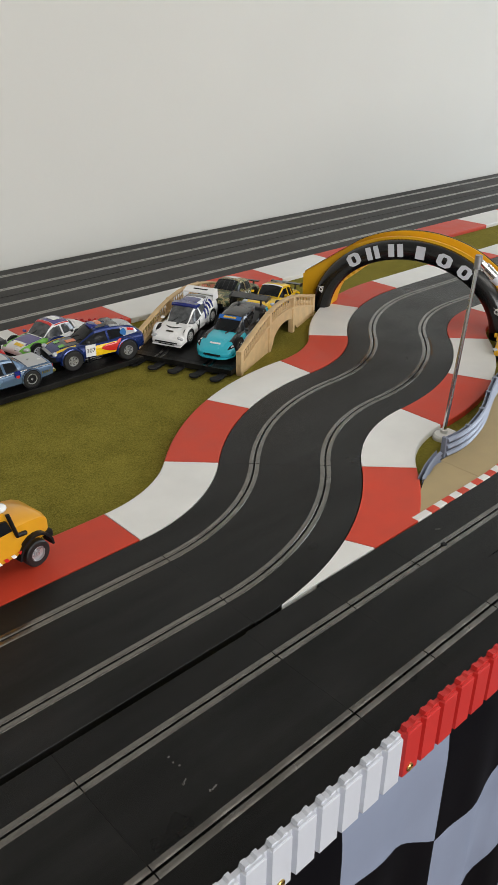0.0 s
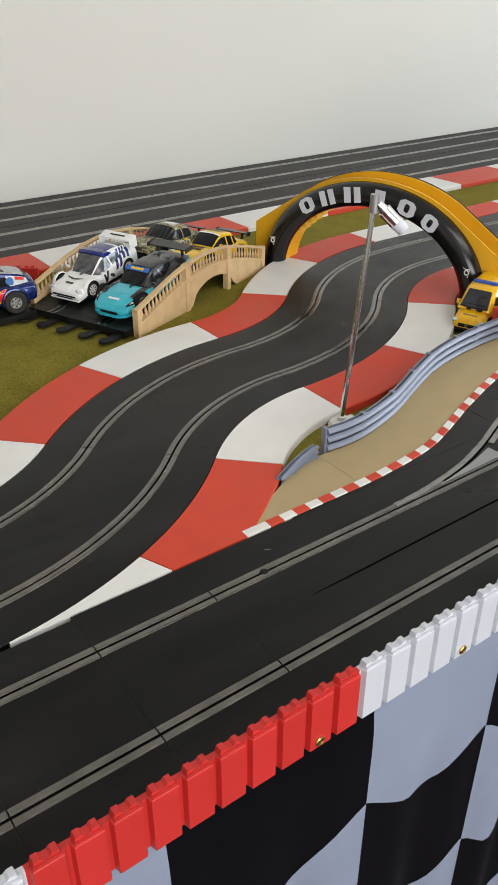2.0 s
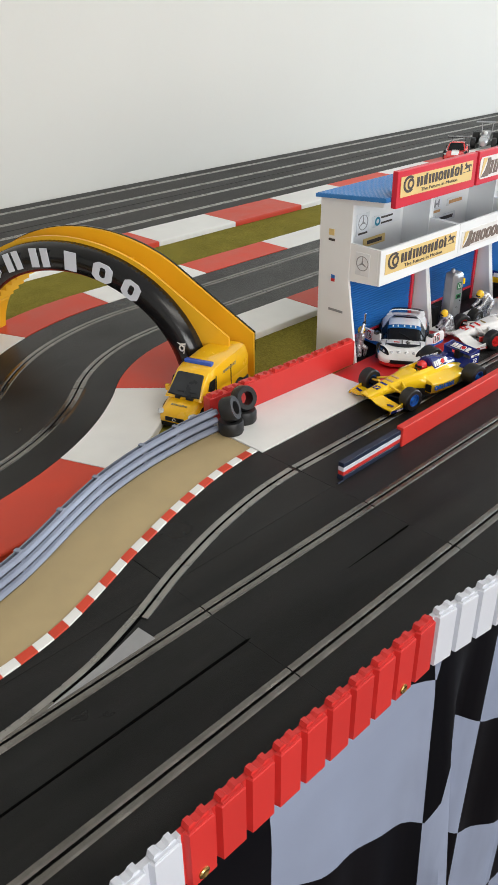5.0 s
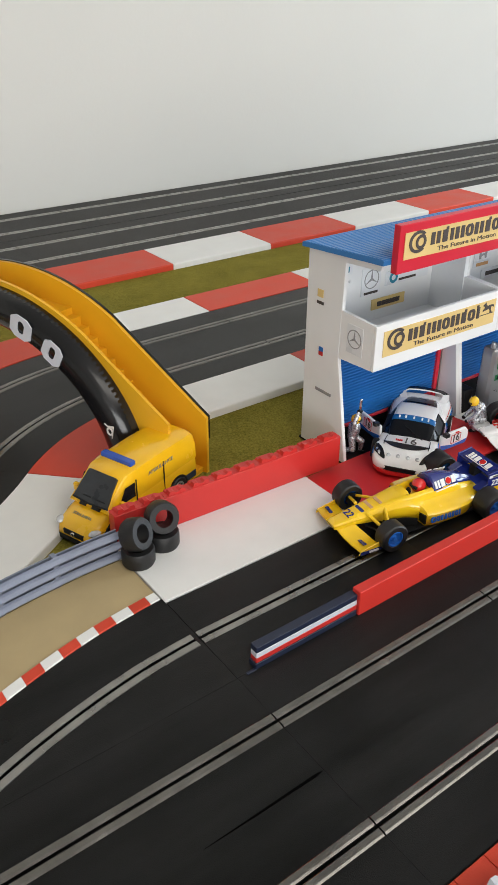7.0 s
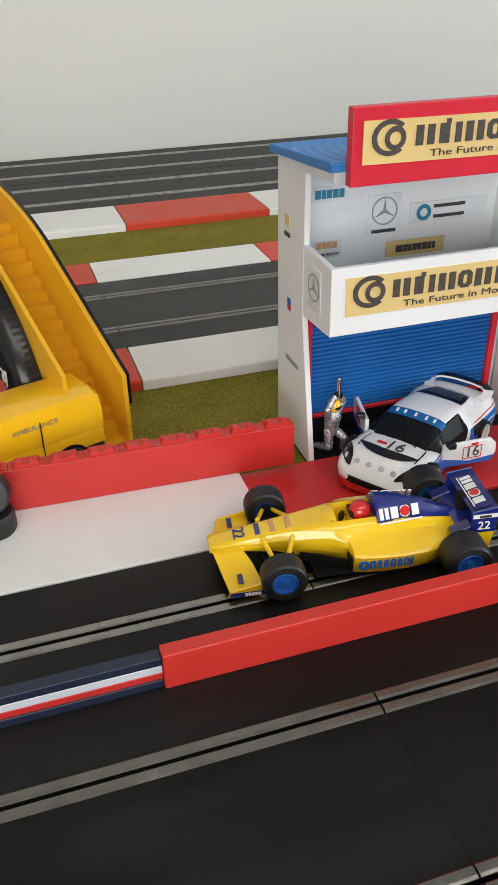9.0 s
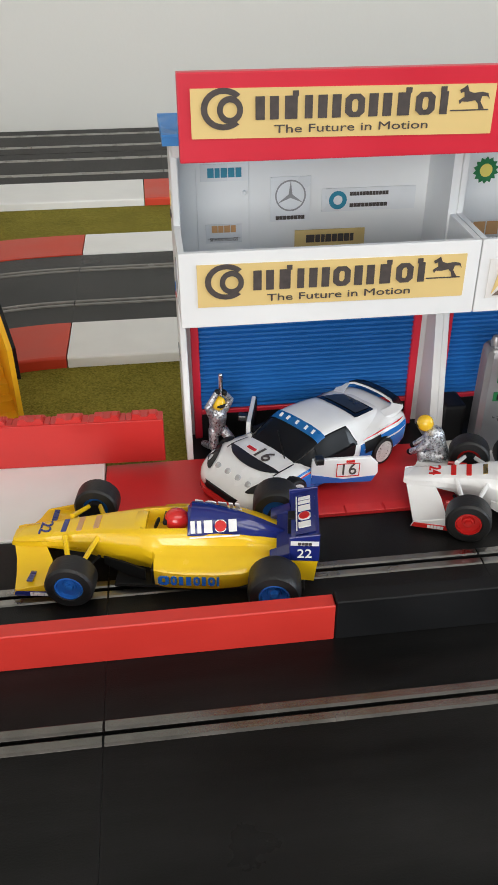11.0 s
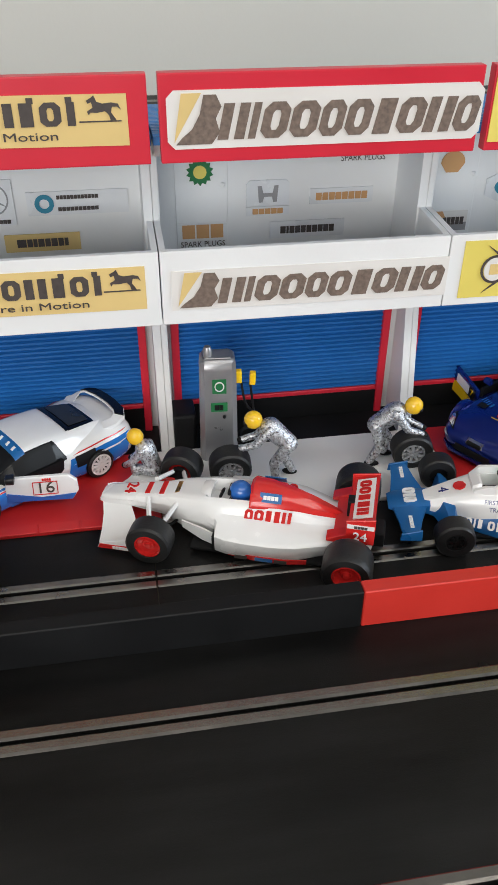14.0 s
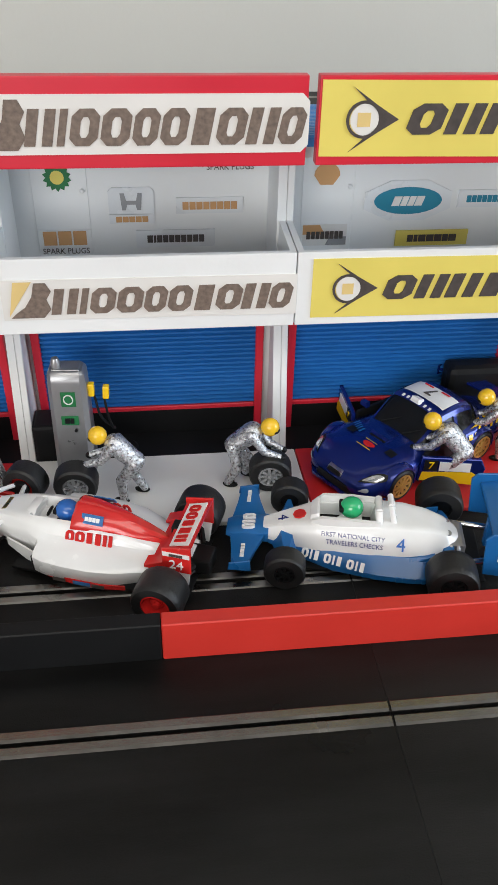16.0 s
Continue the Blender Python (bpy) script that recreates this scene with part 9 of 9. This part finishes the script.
def green_rally():
    c = car("rally_saloon", "white, purple and green toy rally car", stand(0.5260, 1.0060, 190, STRIP_Z), 0.128, 0.0550, 0.0420, SALOON)
    L = c.L
    c.body(P_WHITE, "white body")
    top = c.glasshouse(TOP_SALOON, P_WHITE, (-0.22, 0.0), -0.26, (-0.09,), M_CLEARWIN)
    c.patch(0.022, 0.050, -0.22, 0.22, P_PURPLE, "bonnet_panel", "purple bonnet", n=10)
    c.both(0.050, 0.062, 0.22, 0.60, P_GREEN, "nose_flash", "green nose flash", n=10)
    c.both(0.016, 0.050, 0.23, 0.80, P_GREEN, "side_flash", "green front wing", n=10)
    c.patch(0.046, 0.056, -0.16, 0.16, P_WHITE, "bonnet_badge", lift=0.0008)
    c.patch(0.050, 0.056, -0.05, 0.16, P_YELLOW, "bonnet_badge", lift=0.0010)
    top.patch(0.002 * L, 0.034 * L, -0.42, 0.42, P_RED, "sun_strip", "red windscreen strip", n=4, lift=0.0008)
    top.patch(-0.21 * L, -0.005 * L, -0.42, 0.42, P_PURPLE, "roof_panel", "purple roof panel", n=10, lift=0.0008)
    top.patch(-0.16 * L, -0.06 * L, -0.18, 0.18, P_WHITE, "roof_number_panel", lift=0.0012)
    top.both(-0.21 * L, -0.01 * L, 0.43, 0.50, P_RED, "roof_edge", "red roof edge", lift=0.0011)
    part("seat", hull([[(-0.008 - 0.008 * t, y, 0.0230 + 0.0130 * t) for y in (0.004, 0.013)] + [(-0.012 - 0.008 * t, y, 0.0230 + 0.0130 * t) for y in (0.013, 0.004)] for t in (0, 0.5, 1)]), P_RED, c.ob)
    c.lamp(0.0550, 0.42, 0.0050, 0.0044)
    c.spot(0.0610, 0.10, 0.0020, 0.06, 0, M_CHROME, "nose_badge")
    c.grille(0.0060, 0.0105, 0.6)
    c.wheels(0.0390, -0.0370, 0.0112, 0.0090, P_WHITE, 10, 0.74)
    c.mirror(0.0160, 0.0232, P_PURPLE)


def red_coupe(m, label):
    c = car("sports_coupe", label, m, 0.124, 0.0540, 0.0350, COUPE)
    c.body(P_RED, "red body")
    c.cabin(P_RED, 0.17, 0.0, -0.18, -0.40, 0.60, 0.80, 0.60)
    c.patch(0.020, 0.056, -0.10, 0.10, P_WHITE, "bonnet_stripe", "white bonnet stripe")
    c.lamp(0.0480, 0.42, 0.0060, 0.0034)
    c.grille(0.0052, 0.0090, 0.6)
    c.wheels(0.0370, -0.0360, 0.0102, 0.0090, P_SILVER, 8)
    c.spoiler(-0.0560, 0.0390, 0.052, 0.012, P_BLACK, 0.013)


offroader()
steel_saloon()
green_rally()
red_coupe(stand(0.3860, 1.0020, 178, STRIP_Z), "red toy sports coupe parked on the black strip")
red_coupe(stand(2.370, 1.095, 208, 0.0010), "red and white toy sports coupe standing on the rear border")


def vintage_racer(m, colour, label):
    """A narrow open-wheeled car with a rounded nose and a high wing on thin struts."""
    ob = thing("vintage_racer", label, "toy racing car", m, "vintage racers")
    ring = lambda x, w, b, t: [(x, w * math.cos(q), (b + t) / 2 + (t - b) / 2 * math.sin(q)) for q in [math.tau * k / 12 for k in range(12)]]
    part("body", hull([ring(0.060, 0.006, 0.008, 0.020), ring(0.055, 0.011, 0.006, 0.024), ring(0.020, 0.014, 0.005, 0.028), ring(-0.020, 0.014, 0.005, 0.027), ring(-0.050, 0.010, 0.007, 0.022), ring(-0.060, 0.005, 0.010, 0.018)]), colour, ob, "rounded grey body", True)
    part("engine", box(-0.045, -0.018, -0.012, 0.012, 0.014, 0.032, 0.002), M_SILVER, ob, "bare silver engine")
    wing = part("rear_wing", box(-0.062, -0.044, -0.030, 0.030, 0.050, 0.0522, 0.0008), M_LIGHTGREY, ob, "high grey wing")
    for s in (1, -1):
        part("strut", tube((-0.050, s * 0.012, 0.020), (-0.052, s * 0.014, 0.051), 0.0011, 0.0011, 8), M_SILVER, wing)
        for x, r, w in ((0.040, 0.0130, 0.0120), (-0.040, 0.0145, 0.0170)):
            wheel(ob, x, s * 0.026, r, r, w, M_LIGHTGREY, 0.55, 0)
    bm = bmesh.new()
    bmesh.ops.create_uvsphere(bm, u_segments=12, v_segments=8, radius=0.0055)
    bmesh.ops.translate(bm, vec=(-0.004, 0, 0.031), verts=bm.verts[:])
    part("helmet", bm, P_WHITE, ob, "", True)


vintage_racer(stand(2.560, 1.130, 206, 0.0010), P_SILVER, "silver-grey vintage toy racing car with a high wing")
vintage_racer(stand(2.585, 1.085, 206, 0.0010), mat("racing_green", (0.03, 0.055, 0.035), 0.35), "dark green vintage toy racing car with a high wing")
fin_seater("white and red toy racing car standing on the rear border", stand(2.640, 1.060, 25, 0.0010), P_RED, P_WHITE, "24", P_WHITE, P_WHITE)


# ---- recovery truck ----
def truck():
    ob = thing("recovery_truck", "orange-yellow toy off-road truck with roof lamps", "toy truck", stand(0.1950, 0.5650, 9, 0.0008))
    part("chassis", box(-0.075, 0.066, -0.0140, 0.0140, 0.0130, 0.0190, 0.001), M_MATTBLK, ob, "black chassis")
    part("bed", box(-0.078, -0.004, -0.0270, 0.0270, 0.0190, 0.0500, 0.0015), P_TRUCK, ob, "orange-yellow box bed")
    cab = [[(x, y, z) for y, z in ((-w, 0.020), (-w, b), (-w * 0.86, t), (w * 0.86, t), (w, b), (w, 0.020))] for x, w, b, t in ((-0.002, 0.0260, 0.046, 0.0680), (0.0220, 0.0260, 0.046, 0.0670), (0.0300, 0.0255, 0.044, 0.0600), (0.0365, 0.0250, 0.040, 0.0440))]
    part("cab", hull(cab), P_TRUCK, ob, "orange-yellow cab", True)
    bon = [[(x, y, z) for y, z in ((-w, 0.022), (-w, t * 0.93), (-w * 0.8, t), (w * 0.8, t), (w, t * 0.93), (w, 0.022))] for x, w, t in ((0.0330, 0.0238, 0.0500), (0.0480, 0.0228, 0.0488), (0.0600, 0.0215, 0.0462), (0.0670, 0.0200, 0.0425), (0.0705, 0.0180, 0.0370))]
    part("bonnet", hull(bon), P_TRUCK, ob, "sloping bonnet", True)
    for s in (1, -1):
        part("side_window", prism([(0.0020, 0.0465), (0.0140, 0.0465), (0.0130, 0.0600), (0.0020, 0.0600)], s * 0.0240, s * 0.0262, axis="y"), M_GLASS, ob, "dark cab window")
        part("side_window", prism([(0.0170, 0.0465), (0.0290, 0.0465), (0.0250, 0.0580), (0.0165, 0.0600)], s * 0.0240, s * 0.0262, axis="y"), M_GLASS, ob)
        part("fender", hull([[(0.0500 + r * math.cos(q), s * y, 0.0140 + r * math.sin(q)) for r, y in ((0.0165, 0.0150), (0.0165, 0.0285), (0.0185, 0.0285), (0.0185, 0.0150))] for q in [math.pi * k / 10 for k in range(11)]]), M_MATTBLK, ob, "black wheel arch", True)
        for k in range(9):
            part("warning_stripe", prism([(0.0330 - 0.0075 * k, 0.0205), (0.0368 - 0.0075 * k, 0.0205), (0.0348 - 0.0075 * k, 0.0240), (0.0310 - 0.0075 * k, 0.0240)], s * 0.0268, s * 0.0276, axis="y"), P_WHITE if k % 2 else P_RED, ob)
        part("snorkel", tube((0.0330, s * 0.0262, 0.0400), (0.0265, s * 0.0262, 0.0640), 0.0018, 0.0018, 10), M_MATTBLK, ob, "black snorkel pipe", True)
        part("snorkel", tube((0.0330, s * 0.0262, 0.0400), (0.0430, s * 0.0240, 0.0370), 0.0022, 0.0022, 10), M_MATTBLK, ob, "", True)
        for x, z in ((0.0240, 0.0690), (-0.0040, 0.0780)):
            bm = bmesh.new()
            bmesh.ops.create_uvsphere(bm, u_segments=12, v_segments=8, radius=0.0055)
            bmesh.ops.transform(bm, matrix=at(x, s * 0.0200, z) @ Matrix.Diagonal((1.15, 1.0, 0.72, 1)), verts=bm.verts[:])
            part("roof_lamp", bm, P_WHITE, ob, "white oval roof lamp", True)
        part("beacon", lathe([(0.0020, 0), (0.0020, 0.004), (0.0012, 0.0055)], 10, m=at(0.0160, s * 0.0220, 0.0665)), M_OPRINT, ob, "amber beacon", True)
        for x in (0.0500, -0.0480):
            wheel(ob, x, s * 0.0235, 0.0128, 0.0128, 0.0110, P_SILVER, 0.56, 0)
    part("roof_rack", box(-0.0300, 0.0050, -0.0235, 0.0235, 0.0660, 0.0740, 0.0015), P_TRUCK, ob)
    part("exhaust", tube((0.0000, -0.0250, 0.0120), (-0.0200, -0.0260, 0.0100), 0.0035, 0.0035, 12), M_CHROME, ob, "chrome tank", True)
    part("bumper", box(0.0640, 0.0720, -0.0230, 0.0230, 0.0180, 0.0250, 0.0012), M_MATTBLK, ob, "black bumper")


truck()


# ---- tyre stacks ----
def loose_tyre(m, label, r=0.0118, w=0.0125):
    ty, ri, sp = wheel_meshes(r, w, 0.60, M_MATTBLK, 0)
    prof = [(r * 0.55, -w / 2), (r * 0.92, -w / 2), (r, -w * 0.35), (r, w * 0.35), (r * 0.92, w / 2), (r * 0.55, w / 2), (r * 0.52, w * 0.2), (r * 0.52, -w * 0.2)]
    bm = bmesh.new()
    rings = [[bm.verts.new((rr * math.cos(k * math.tau / 24), rr * math.sin(k * math.tau / 24), z)) for k in range(24)] for rr, z in prof]
    for a, b in zip(rings, rings[1:] + rings[:1]):
        for k in range(24):
            bm.faces.new((a[k], a[(k + 1) % 24], b[(k + 1) % 24], b[k]))
    bmesh.ops.recalc_face_normals(bm, faces=bm.faces[:])
    ob = part("loose_tyre", bm, M_TYRE, None, "", True)
    ob.matrix_world = m
    return tagged(ob, label, "tyre", "loose tyres")


loose_tyre(at(1.0300, 0.4870, 0.0075), "black rubber toy tyre lying flat by the barrier")
loose_tyre(at(1.0540, 0.4940, 0.0075), "black rubber toy tyre lying flat by the barrier")
loose_tyre(at(1.0295, 0.4875, 0.0246) @ Matrix.Rotation(radians(68), 4, (0.85, 0.5, 0)), "black rubber toy tyre propped on another tyre")
loose_tyre(at(1.0540, 0.4945, 0.0248) @ Matrix.Rotation(radians(70), 4, (0.96, -0.15, 0)), "black rubber toy tyre propped on another tyre")

# ---- fuel pump ----
pump = thing("fuel_pump", "silver toy fuel pump with green labels and yellow nozzles", "fuel pump", at(1.4165, 0.5010, -0.0040) @ Matrix.Rotation(radians(-4), 4, "Z") @ Matrix.Diagonal((0.94, 1.0, 1.09, 1)))
rings = []
for z, w, d in ((0.0, 0.0112, 0.0085), (0.054, 0.0104, 0.0078), (0.0585, 0.0100, 0.0074), (0.0598, 0.0088, 0.0062)):
    k = 0.35
    rings.append([(x * w, y * d, z) for x, y in ((-1, -1 + k), (-1 + k * 0.7, -1), (1 - k * 0.7, -1), (1, -1 + k), (1, 1 - k), (1 - k * 0.7, 1), (-1 + k * 0.7, 1), (-1, 1 - k))])
part("cabinet", hull(rings), M_SILVER, pump, "silver tapered cabinet", True)
part("top_tray", box(-0.0075, 0.0075, -0.0050, 0.0050, 0.0597, 0.0603, 0.0003), M_SILVER, pump)
part("top_knob", lathe([(0.0026, 0), (0.0028, 0.003), (0.0018, 0.0052)], 14, m=at(-0.0055, -0.001, 0.0598)), M_SILVER, pump, "", True)
part("label", box(-0.0035, 0.0045, -0.0083, -0.0079, 0.0420, 0.0500), M_GREEN, pump, "green square label")
part("label", lathe([(0.0028, 0), (0.0028, 0.0003), (0.0022, 0.0003), (0.0022, 0)], 16, m=at(0.0005, -0.0083, 0.0460) @ FRONT), M_PAPER, pump)
part("label", box(-0.0045, 0.0050, -0.0087, -0.0082, 0.0318, 0.0368), M_GREEN, pump, "green printed label")
blocks([0.0028, 0.0018], 0.0028, M_MATTBLK, pump, at(0.0, -0.0089, 0.0343) @ FRONT)
part("button", lathe([(0.0009, 0), (0.0009, 0.0008)], 8, m=at(0.0030, -0.0090, 0.0290) @ FRONT), M_MATTBLK, pump)
for k in (0, 1):
    part("nozzle", box(0.0104 + 0.0048 * k, 0.0140 + 0.0048 * k, -0.0022, 0.0018, 0.0440, 0.0508, 0.0008, m=Matrix.Rotation(radians(4 * k), 4, "Y")), P_YELLOW, pump, "yellow hose nozzle")
    cu = bpy.data.curves.new("hose", "CURVE")
    cu.dimensions, cu.bevel_depth, cu.bevel_resolution, cu.resolution_u = "3D", 0.0007, 3, 8
    sp = cu.splines.new("BEZIER")
    pts = [(0.0136 + 0.0052 * k, -0.0005, 0.0440), (0.0165 + 0.0040 * k, 0.0, 0.0310), (0.0230 - 0.001 * k, 0.0040, 0.0220)]
    sp.bezier_points.add(2)
    for bp_, q in zip(sp.bezier_points, pts):
        bp_.co, bp_.handle_left_type, bp_.handle_right_type = q, "AUTO", "AUTO"
    tmp = bpy.data.objects.new("hose", cu)
    scene.collection.objects.link(tmp)
    me = bpy.data.meshes.new_from_object(tmp.evaluated_get(bpy.context.evaluated_depsgraph_get()))
    bpy.data.objects.remove(tmp)
    me.materials.clear()
    me.materials.append(M_MATTBLK)
    new("hose", me).parent = pump
tagged(part("hose_coil", lathe([(0.0085, 0.0), (0.0098, 0.0012), (0.0085, 0.0024), (0.0072, 0.0012), (0.0085, 0.0)], 20, m=at(1.4400, 0.5190, -0.0060)), M_MATTBLK, None, "", True), "coiled black hose on the garage floor", "hose")
tagged(part("equipment_box", box(1.3920, 1.4050, 0.5090, 0.5280, -0.0060, 0.0190, 0.0020), M_MATTBLK), "small black box in the garage corner", "box")
tagged(part("equipment_box", box(1.6300, 1.6720, 0.5180, 0.5320, -0.0060, 0.0400, 0.0040), M_MATTBLK), "large black ribbed box behind the rally car", "box")


# ---- pit crew figurines ----
def figurine(m, joints, label, tool=None):
    """One moulded figure: limbs as tapered rods, suit silver, helmet yellow, gloves and boots black."""
    bm = bmesh.new()

    def rod(a, b, r0, r1, mi):
        n0 = len(bm.faces)
        tube(a, b, r0, r1, 10, bm)
        for p, r in ((a, r0), (b, r1)):
            ball(p, (r, r, r), mi)
        bm.faces.ensure_lookup_table()
        for f in bm.faces[n0:]:
            if f.material_index == 0:
                f.material_index = mi

    def ball(p, s, mi):
        n0 = len(bm.faces)
        res = bmesh.ops.create_uvsphere(bm, u_segments=12, v_segments=8, radius=1.0)
        bmesh.ops.transform(bm, matrix=at(*p) @ Matrix.Diagonal((*s, 1)), verts=res["verts"])
        bm.faces.ensure_lookup_table()
        for f in bm.faces[n0:]:
            f.material_index = mi

    P = {k: Vector(v) for k, v in joints.items()}
    rod(P["hip"], P["chest"], 0.0050, 0.0060, 0)
    for s in ("l", "r"):
        so = Vector((0, 0.0045 if s == "l" else -0.0045, 0))
        rod(P["chest"] + so + Vector((0, 0, 0.001)), P["elbow_" + s], 0.0027, 0.0023, 0)
        rod(P["elbow_" + s], P["hand_" + s], 0.0022, 0.0018, 0)
        ball(P["hand_" + s], (0.0022, 0.0019, 0.0019), 2)
        rod(P["hip"] + so * 0.6, P["knee_" + s], 0.0036, 0.0030, 0)
        rod(P["knee_" + s], P["foot_" + s] + Vector((0, 0, 0.003)), 0.0029, 0.0022, 0)
        ball(P["foot_" + s] + Vector((0.0012, 0, 0.0016)), (0.0042, 0.0020, 0.0017), 2)
    ball(P["head"], (0.0050, 0.0046, 0.0051), 1)
    d = (P["head"] - P["chest"]).normalized()
    look_at = (P["face"] - P["head"]).normalized()
    ball(P["head"] + look_at * 0.0022 - Vector((0, 0, 0.0004)), (0.0034, 0.0036, 0.0020), 2)
    if tool:
        rod(Vector(tool[0]), Vector(tool[1]), tool[2], tool[2], 3)
    ob = part("pit_crew_figurine", bm, M_FOIL, None, "", True)
    for mm in (M_HELMY, M_MATTBLK, M_CHROME):
        ob.data.materials.append(mm)
    ob.matrix_world = m
    return tagged(ob, label, "figurine", "pit crew figurines")


BENT = {"hip": (-0.0060, 0, 0.0240), "chest": (0.0040, 0, 0.0330), "head": (0.0130, 0, 0.0375), "face": (0.0180, 0, 0.0345), "elbow_l": (0.0110, 0.0050, 0.0250), "elbow_r": (0.0110, -0.0050, 0.0250), "hand_l": (0.0200, 0.0040, 0.0210), "hand_r": (0.0200, -0.0040, 0.0215),
        "knee_l": (0.0010, 0.0045, 0.0135), "knee_r": (-0.0030, -0.0045, 0.0128), "foot_l": (0.0000, 0.0055, 0.0), "foot_r": (-0.0080, -0.0055, 0.0)}
KNEEL = {"hip": (-0.0050, 0, 0.0120), "chest": (0.0000, 0, 0.0240), "head": (0.0060, 0, 0.0310), "face": (0.0110, 0, 0.0290), "elbow_l": (0.0060, 0.0060, 0.0170), "elbow_r": (0.0060, -0.0060, 0.0170), "hand_l": (0.0120, 0.0040, 0.0120), "hand_r": (0.0120, -0.0040, 0.0120),
         "knee_l": (0.0050, 0.0045, 0.0120), "knee_r": (0.0030, -0.0045, 0.0040), "foot_l": (0.0040, 0.0050, 0.0), "foot_r": (-0.0090, -0.0040, 0.0)}
CHEER = {"hip": (-0.0010, 0, 0.0170), "chest": (0.0000, 0, 0.0280), "head": (0.0010, 0, 0.0370), "face": (0.0060, 0, 0.0370), "elbow_l": (0.0020, 0.0085, 0.0370), "elbow_r": (0.0020, -0.0085, 0.0370), "hand_l": (0.0040, 0.0025, 0.0450), "hand_r": (0.0040, -0.0025, 0.0470),
         "knee_l": (0.0070, 0.0045, 0.0120), "knee_r": (0.0010, -0.0045, 0.0060), "foot_l": (0.0060, 0.0050, 0.0), "foot_r": (-0.0100, -0.0045, 0.0)}
figurine(stand(1.4440, 0.4690, 165, -0.0006), BENT, "silver-suited toy mechanic with yellow helmet bending over a wheel")
figurine(stand(1.5070, 0.4770, -15, -0.0012), BENT, "silver-suited toy mechanic with yellow helmet rolling a wheel")
figurine(stand(1.3745, 0.4780, 150, -0.0018) @ Matrix.Scale(0.93, 4), KNEEL, "silver-suited toy mechanic with yellow helmet kneeling at a car")
figurine(stand(1.2600, 0.5180, -60, -0.0059) @ Matrix.Scale(0.9, 4), CHEER, "silver-suited toy mechanic holding a chrome tool overhead", ((0.0040, 0, 0.0440), (0.0045, 0, 0.0580), 0.0014))
figurine(stand(1.6165, 0.4640, 150, -0.0002), BENT, "silver-suited toy mechanic with yellow helmet leaning into a car")
figurine(stand(1.6560, 0.4900, 160, -0.0023), BENT, "silver-suited toy mechanic with yellow helmet behind the rally car")


def spare(m, label):
    ob = thing("spare_wheel", label, "wheel", m, "spare wheels")
    wheel(ob, 0, 0.0001, 0, 0.0114, 0.0110, P_SILVER, 0.58, 9)
    return ob


spare(at(1.4185, 0.4690, 0.0110) @ Matrix.Rotation(radians(177), 4, "Z") @ Matrix.Rotation(radians(-6), 4, "X"), "black toy tyre on a silver spoked rim")
spare(at(1.5200, 0.4700, 0.0109) @ Matrix.Rotation(radians(174), 4, "Z") @ Matrix.Rotation(radians(-6), 4, "X"), "black toy tyre on a silver spoked rim")
